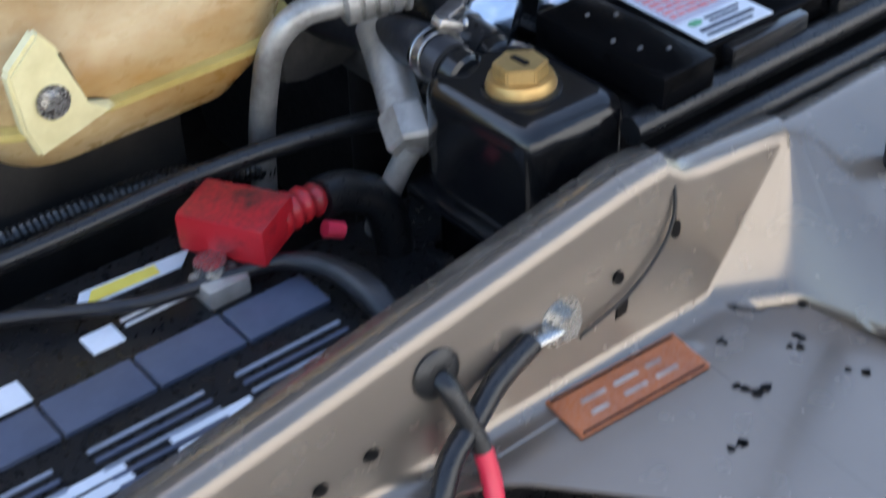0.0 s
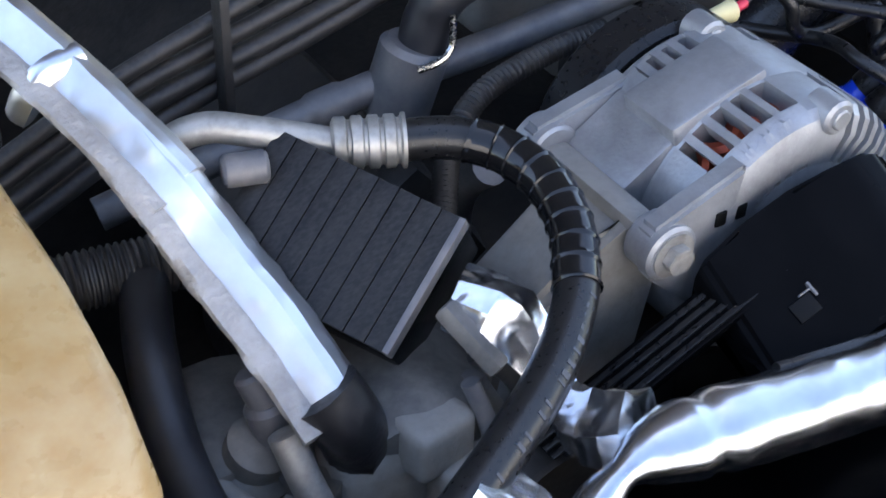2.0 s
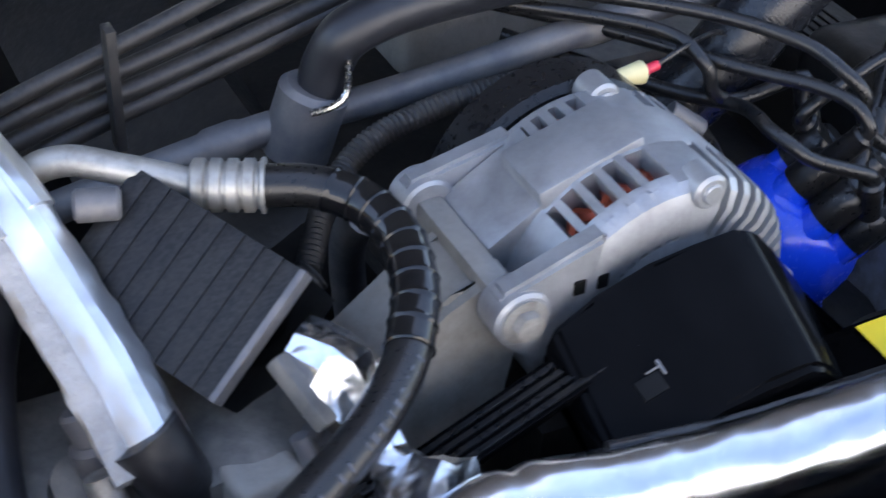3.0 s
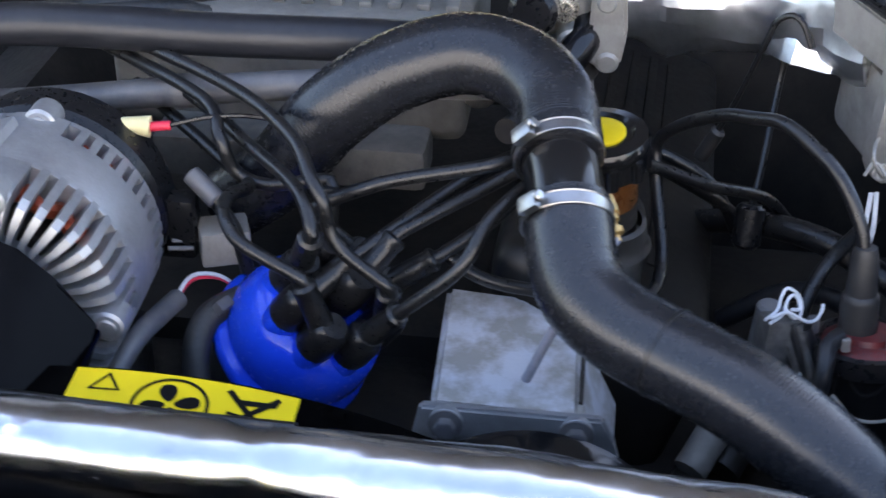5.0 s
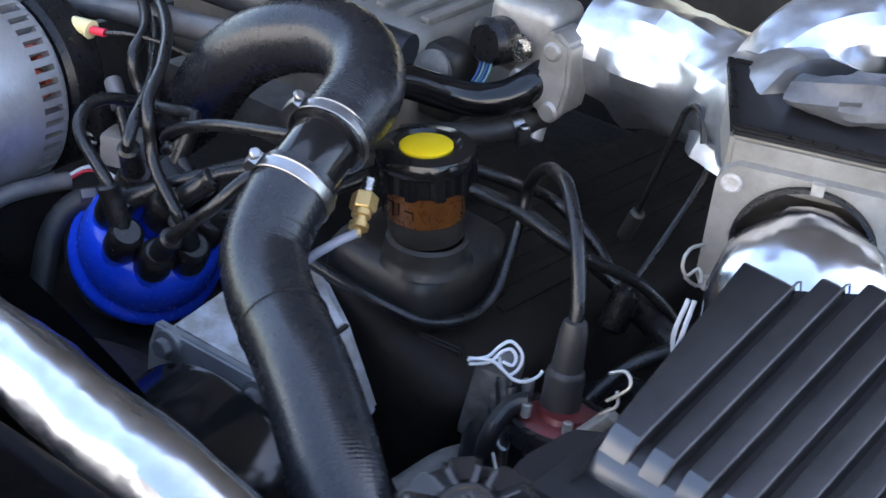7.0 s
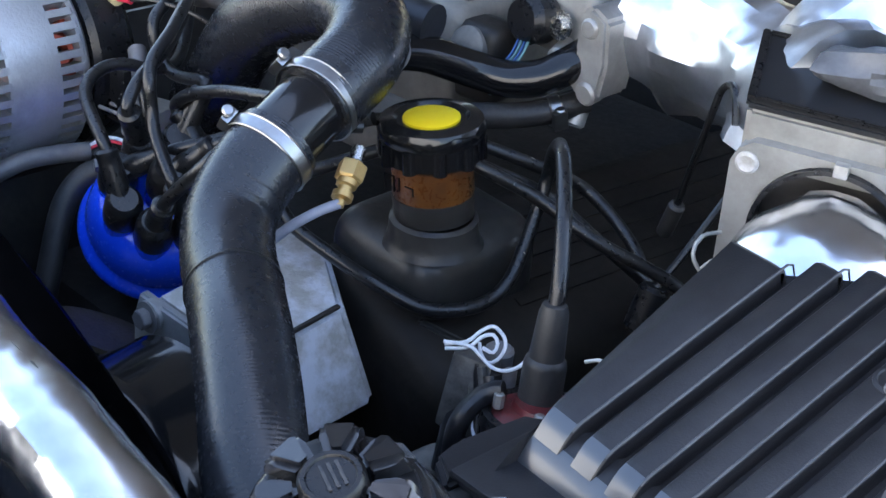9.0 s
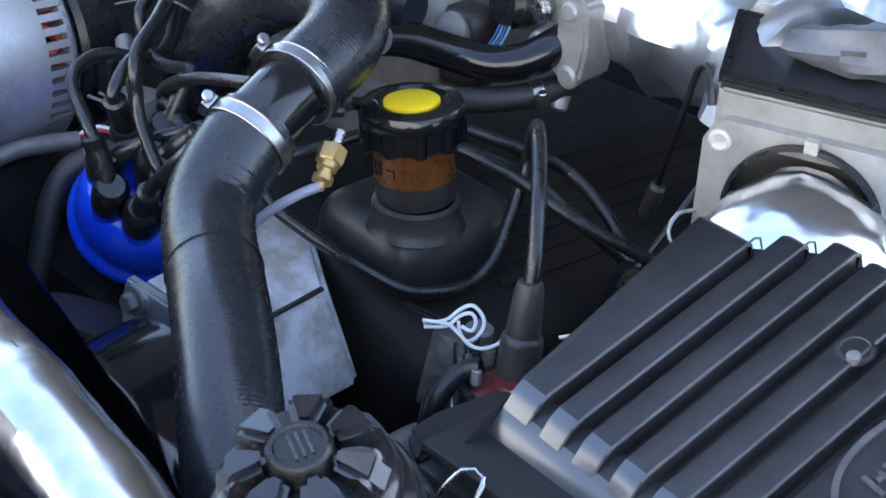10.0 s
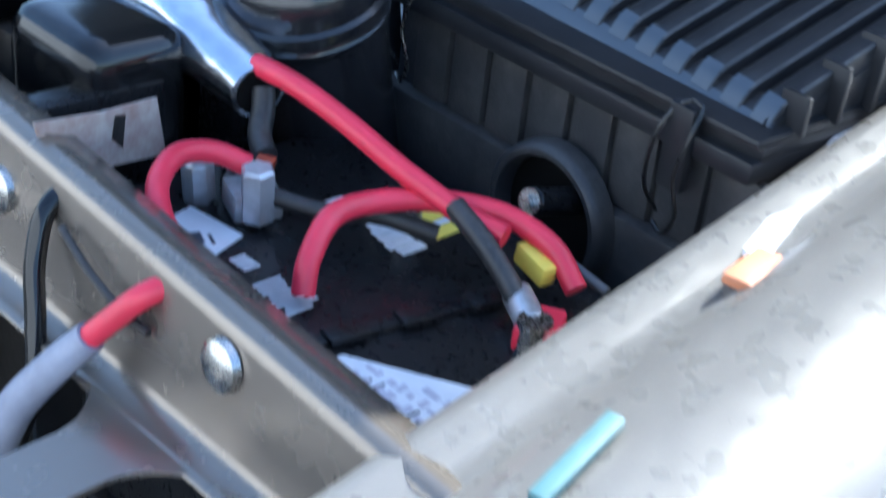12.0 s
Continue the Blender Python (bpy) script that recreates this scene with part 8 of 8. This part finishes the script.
# ---- right corner: battery and cables ----
def battery_right():
    x0, x1, y0, y1, zt = 0.575, 0.850, 0.030, 0.205, 0.908
    t = thing("car_battery", (0.71, 0.12, 0.72), "black car battery with white print and red cables", "battery", "batteries")
    b = B()
    box(b, (x0, y0, 0.72), (x1, y1, zt - 0.012), 0.004)
    part("case", b, BLACK, t)
    b = B()
    box(b, (x0 + 0.003, y0 + 0.003, zt - 0.014), (x1 - 0.003, y1 - 0.003, zt), 0.003)
    part("lid", b, BLACK, t)
    b = B()
    box(b, (0.752, 0.045, zt - 0.001), (0.764, 0.165, zt + 0.004), 0.002, pose(0.757, 0.05, 0, 0, 0, -12) @ pose(-0.757, -0.05, 0))
    part("ridge", b, BLACK, t)
    b = B()
    for k in range(3):
        box(b, (0.754, 0.050 + 0.040 * k, zt + 0.002), (0.768, 0.072 + 0.040 * k, zt + 0.007), 0.002, pose(0.757, 0.05, 0, 0, 0, -12) @ pose(-0.757, -0.05, 0))
    part("vent_cap", b, BLACK, t)
    flat = pose(0, 0, zt)
    b = B()
    prism(b, [(0.616, 0.074), (0.620, 0.060), (0.670, 0.042), (0.657, 0.079)], flat, 0.0007)
    part("sticker", b, WHITE, t, "white paper sticker")
    printed("print", flat @ pose(0.640, 0.056, 0.0008, 0, 0, -20), [(0.0, 0.0, 0.012, 0.006), (0.004, 0.009, 0.010, 0.002)], GREYPRINT, t, "", 0.0003)
    random.seed(9)
    rows = [(0.676, 0.146, 0.007, 0.013), (0.684, 0.141, 0.006, 0.018), (0.691, 0.138, 0.006, 0.016), (0.698, 0.137, 0.007, 0.020), (0.706, 0.135, 0.006, 0.018), (0.713, 0.137, 0.007, 0.017), (0.651, 0.136, 0.008, 0.016)]
    for k in range(8):
        rows.append((0.700 + 0.0042 * k, 0.050 + random.uniform(-0.004, 0.004), 0.0018, 0.020))
    for k in range(5):
        rows.append((0.673 + 0.003 * k, 0.058, 0.0014, 0.010))
    printed("print", flat, rows, WHITE, t, "white print", 0.0007)
    printed("print", flat, [(0.689, 0.170, 0.012, 0.020), (0.707, 0.163, 0.010, 0.020)], YTAG, t, "gold print", 0.0008)
    printed("print", flat, [(0.702, 0.166, 0.004, 0.018)], WHITE, t, "white print", 0.0008)
    b = B()
    prism(b, [(0.774, 0.034), (0.798, 0.031), (0.846, 0.033), (0.840, 0.072), (0.831, 0.085), (0.795, 0.064), (0.772, 0.051)], flat, 0.0007)
    part("data_label", b, WHITE, t, "silver-white data label")
    random.seed(15)
    printed("print", flat @ Matrix.Translation((0, 0, 0.0008)), [(0.776 + 0.0062 * k, 0.034 + random.uniform(0, 0.004), 0.0016, random.uniform(0.006, 0.014)) for k in range(11)], GREYPRINT, t, "", 0.0003)
    printed("print", flat @ Matrix.Translation((0, 0, 0.0008)), [(0.785 + 0.007 * (k % 7) + random.uniform(0, 0.002), 0.044 + 0.009 * (k // 7), random.uniform(0.003, 0.006), random.uniform(0.002, 0.006)) for k in range(21) if k < 14 or k % 7 > 3], LILACPRINT, t, "", 0.0003)
    for x, y in ((0.612, 0.108), (0.820, 0.130)):
        b = B()
        lathe(b, [(0, 0), (0.010, 0), (0.0088, 0.017), (0, 0.017)], pose(x, y, zt), 24)
        part("terminal_post", b, STEEL, t)
    # clamps and cables
    c = thing("battery_clamp", (0.650, 0.095, zt), "bright steel battery clamp with a bolt", "battery clamp", "battery clamps")
    b = B()
    box(b, (-0.012, -0.016, 0.0), (0.016, 0.012, 0.016), 0.003, pose(0.636, 0.102, zt, 0, 0, -20))
    part("clamp", b, TINNED, c)
    b = B()
    rod(b, (0.652, 0.092, zt + 0.004), (0.653, 0.090, zt + 0.036), 0.0095, 6, 0.0015)
    part("nut", b, TINNED, c)
    b = B()
    box(b, (-0.006, -0.005, 0.0), (0.005, 0.005, 0.004), 0.001, pose(0.642, 0.104, zt + 0.028, 20, 0, 30))
    part("copper_lug", b, COPPER, c)
    c = thing("battery_clamp", (0.60, 0.082, zt), "bright steel battery clamp with a bolt", "battery clamp", "battery clamps")
    b = B()
    rod(b, (0.610, 0.084, zt), (0.615, 0.078, zt + 0.030), 0.0095, 8, 0.002)
    part("clamp", b, TINNED, c)
    b = B()
    tube(b, [(0.606, 0.128, 0.962), (0.612, 0.124, 0.952), (0.620, 0.116, 0.942), (0.634, 0.110, 0.937)], 0.0068, 14)
    solid("battery_cable", b, OLDRUBBER, "dark grey battery cable out of the foil sleeve", "cable", "battery cables")
    b = B()
    tube(b, [(0.655, 0.098, zt + 0.018), (0.68, 0.112, zt + 0.016), (0.705, 0.130, zt + 0.020), (0.73, 0.150, zt + 0.014)], 0.0052, 12)
    solid("battery_cable", b, OLDRUBBER, "dark grey battery cable lying on the battery", "cable", "battery cables")
    b = B()
    tube(b, [(0.600, 0.128, 0.974), (0.635, 0.128, 0.975), (0.675, 0.131, 0.968), (0.712, 0.138, 0.955), (0.745, 0.150, 0.942), (0.770, 0.158, 0.938)], 0.0062, 16)
    solid("battery_cable", b, REDCABLE, "bright red battery cable leaving the foil sleeve", "cable", "battery cables")
    b = B()
    tube(b, [(0.742, 0.148, 0.945), (0.765, 0.145, 0.938), (0.785, 0.143, 0.928), (0.800, 0.140, 0.920)], 0.006, 14)
    solid("battery_cable", b, OLDRUBBER, "dark cable end crimped in a lug", "cable", "battery cables")
    b = B()
    tube(b, [(0.728, 0.062, zt + 0.006), (0.722, 0.070, zt + 0.022), (0.712, 0.092, zt + 0.034), (0.712, 0.120, zt + 0.034), (0.728, 0.148, zt + 0.034), (0.756, 0.170, zt + 0.032), (0.785, 0.178, zt + 0.024), (0.806, 0.176, zt + 0.010)], 0.0062, 16)
    solid("battery_cable", b, REDCABLE, "bright red battery cable bent in an arch", "cable", "battery cables")
    b = B()
    tube(b, [(0.640, 0.094, zt + 0.030), (0.628, 0.080, zt + 0.037), (0.629, 0.056, zt + 0.042), (0.643, 0.035, zt + 0.038), (0.663, 0.024, zt + 0.030), (0.680, 0.024, zt + 0.020), (0.696, 0.026, zt + 0.008)], 0.0062, 16)
    solid("battery_cable", b, REDCABLE, "bright red battery cable curving round the clamp", "cable", "battery cables")
    b = B()
    rod(b, (0.792, 0.146, zt + 0.012), (0.818, 0.132, zt + 0.010), 0.0080, 14, 0.002)
    solid("cable_lug", b, TINNED, "bright crimped cable lug", "cable lug")
    b = B()
    box(b, (-0.014, -0.010, 0.0), (0.014, 0.012, 0.014), 0.003, pose(0.817, 0.136, zt, 0, 0, -60))
    solid("terminal_cover", b, REDCABLE, "red terminal cover on the battery", "terminal cover")
    b = B()
    box(b, (-0.012, -0.005, 0.0), (0.012, 0.005, 0.012), 0.002, pose(0.781, 0.170, zt + 0.010, 0, 10, -8))
    solid("yellow_tag", b, YTAG, "yellow plastic tag on the battery cable", "tag")
    b = B()
    rod(b, (0.768, 0.202, zt + 0.006), (0.808, 0.200, zt + 0.001), 0.003, 10, 0.0006)
    solid("threaded_rod", b, GREYPIPE, "thin threaded hold-down rod", "rod")
    b = B()
    rod(b, (0.701, 0.158, zt), (0.701, 0.158, zt + 0.026), 0.006, 12, 0.001)
    solid("hold_down_bolt", b, STEEL, "small bright bolt behind the red cable", "bolt")
    b = B()
    box(b, (0.56, 0.02, 0.33), (0.87, 0.22, 0.722), 0.01)
    solid("battery_shelf", b, BLACK, "black steel shelf carrying a battery", "shelf")


battery_right()


def right_panel_fittings():
    s = thing("worn_sticker", (0.60, 0.04, 0.95), "peeling pale sticker on a bracket by the battery", "sticker")
    b = B()
    lean = Matrix.Translation((0.582, 0.074, 0.960)) @ Matrix(((0.16, -0.15, 0.975, 0), (-0.98, 0.25, 0.17, 0), (0.10, -0.955, -0.12, 0), (0, 0, 0, 1)))
    prism(b, [(0.0, 0.0), (0.040, 0.001), (0.082, -0.002), (0.080, 0.038), (0.045, 0.039), (0.0, 0.041)], lean, 0.0012)
    part("paper", b, CARDBOARD, s)
    b = B()
    prism(b, [(0.024, 0.006), (0.031, 0.005), (0.036, 0.020), (0.030, 0.028)], lean @ Matrix.Translation((0, 0, 0.0016)), 0.0004)
    part("torn_patch", b, DARK, s, "dark torn patch")
    b = B()
    box(b, (0.540, 0.015, 0.880), (0.562, 0.095, 0.958), 0.004)
    solid("sticker_bracket", b, BLACK, "black bracket between radiator and battery", "bracket")
    t = thing("panel_cable", (0.63, -0.012, 0.93), "black cable and red cable through the front panel", "cable")
    b = B()
    tube(b, [(0.622, 0.02, 0.945), (0.622, -0.012, 0.940), (0.628, -0.026, 0.915), (0.640, -0.034, 0.885), (0.650, -0.042, 0.855), (0.650, -0.055, 0.82), (0.645, -0.065, 0.76)], 0.0055, 12)
    part("black_cable", b, GLOSS, t)
    b = B()
    tube(b, [(0.716, 0.0, 0.938), (0.709, -0.016, 0.932), (0.700, -0.026, 0.919), (0.688, -0.036, 0.902)], 0.0062, 14)
    part("red_cable", b, REDCABLE, t)
    b = B()
    tube(b, [(0.691, -0.034, 0.906), (0.676, -0.046, 0.884), (0.660, -0.058, 0.856), (0.648, -0.068, 0.82)], lambda s_, n: 0.0080 + 0.03 * s_, 14)
    part("grey_sleeve", b, LILAC, t)
    b = B()
    tube(b, [(0.640, -0.018, 0.935), (0.668, -0.020, 0.925), (0.695, -0.020, 0.918), (0.715, -0.018, 0.915)], 0.0022, 8)
    part("thin_wire", b, OLDRUBBER, t)
    for x, z in ((0.766, 0.925), (0.574, 0.925)):
        b = B()
        lathe(b, [(0, 0), (0.013, 0), (0.012, 0.004), (0.007, 0.007), (0, 0.007)], axis((x, -0.013, z), (0, -1, 0.08)), 28)
        solid("panel_bolt", b, STEEL, "round zinc bolt head in the front panel", "bolt")
    w = thing("wing_fittings", (0.90, 0.12, 0.955), "orange marker and pale strip stuck along the wing", "marker")
    b = B()
    box(b, (-0.0075, -0.018, 0), (0.0075, 0.018, 0.006), 0.002, pose(0.899, 0.180, 0.973, 0, 0, 9))
    part("orange_marker", b, RUST, w)
    b = B()
    box(b, (-0.006, 0.0, 0), (0.006, 0.20, 0.004), 0.001, pose(0.892, 0.190, 0.974, 5, 0, 15.8))
    part("pale_strip", b, WHITE, w)
    b = B()
    box(b, (-0.0042, -0.027, 0), (0.0042, 0.027, 0.005), 0.0015, pose(0.9365, 0.0215, 0.965, 9, 0, 9.3))
    solid("teal_clip", b, TEAL, "faded teal plastic clip on the wing edge", "clip")


right_panel_fittings()
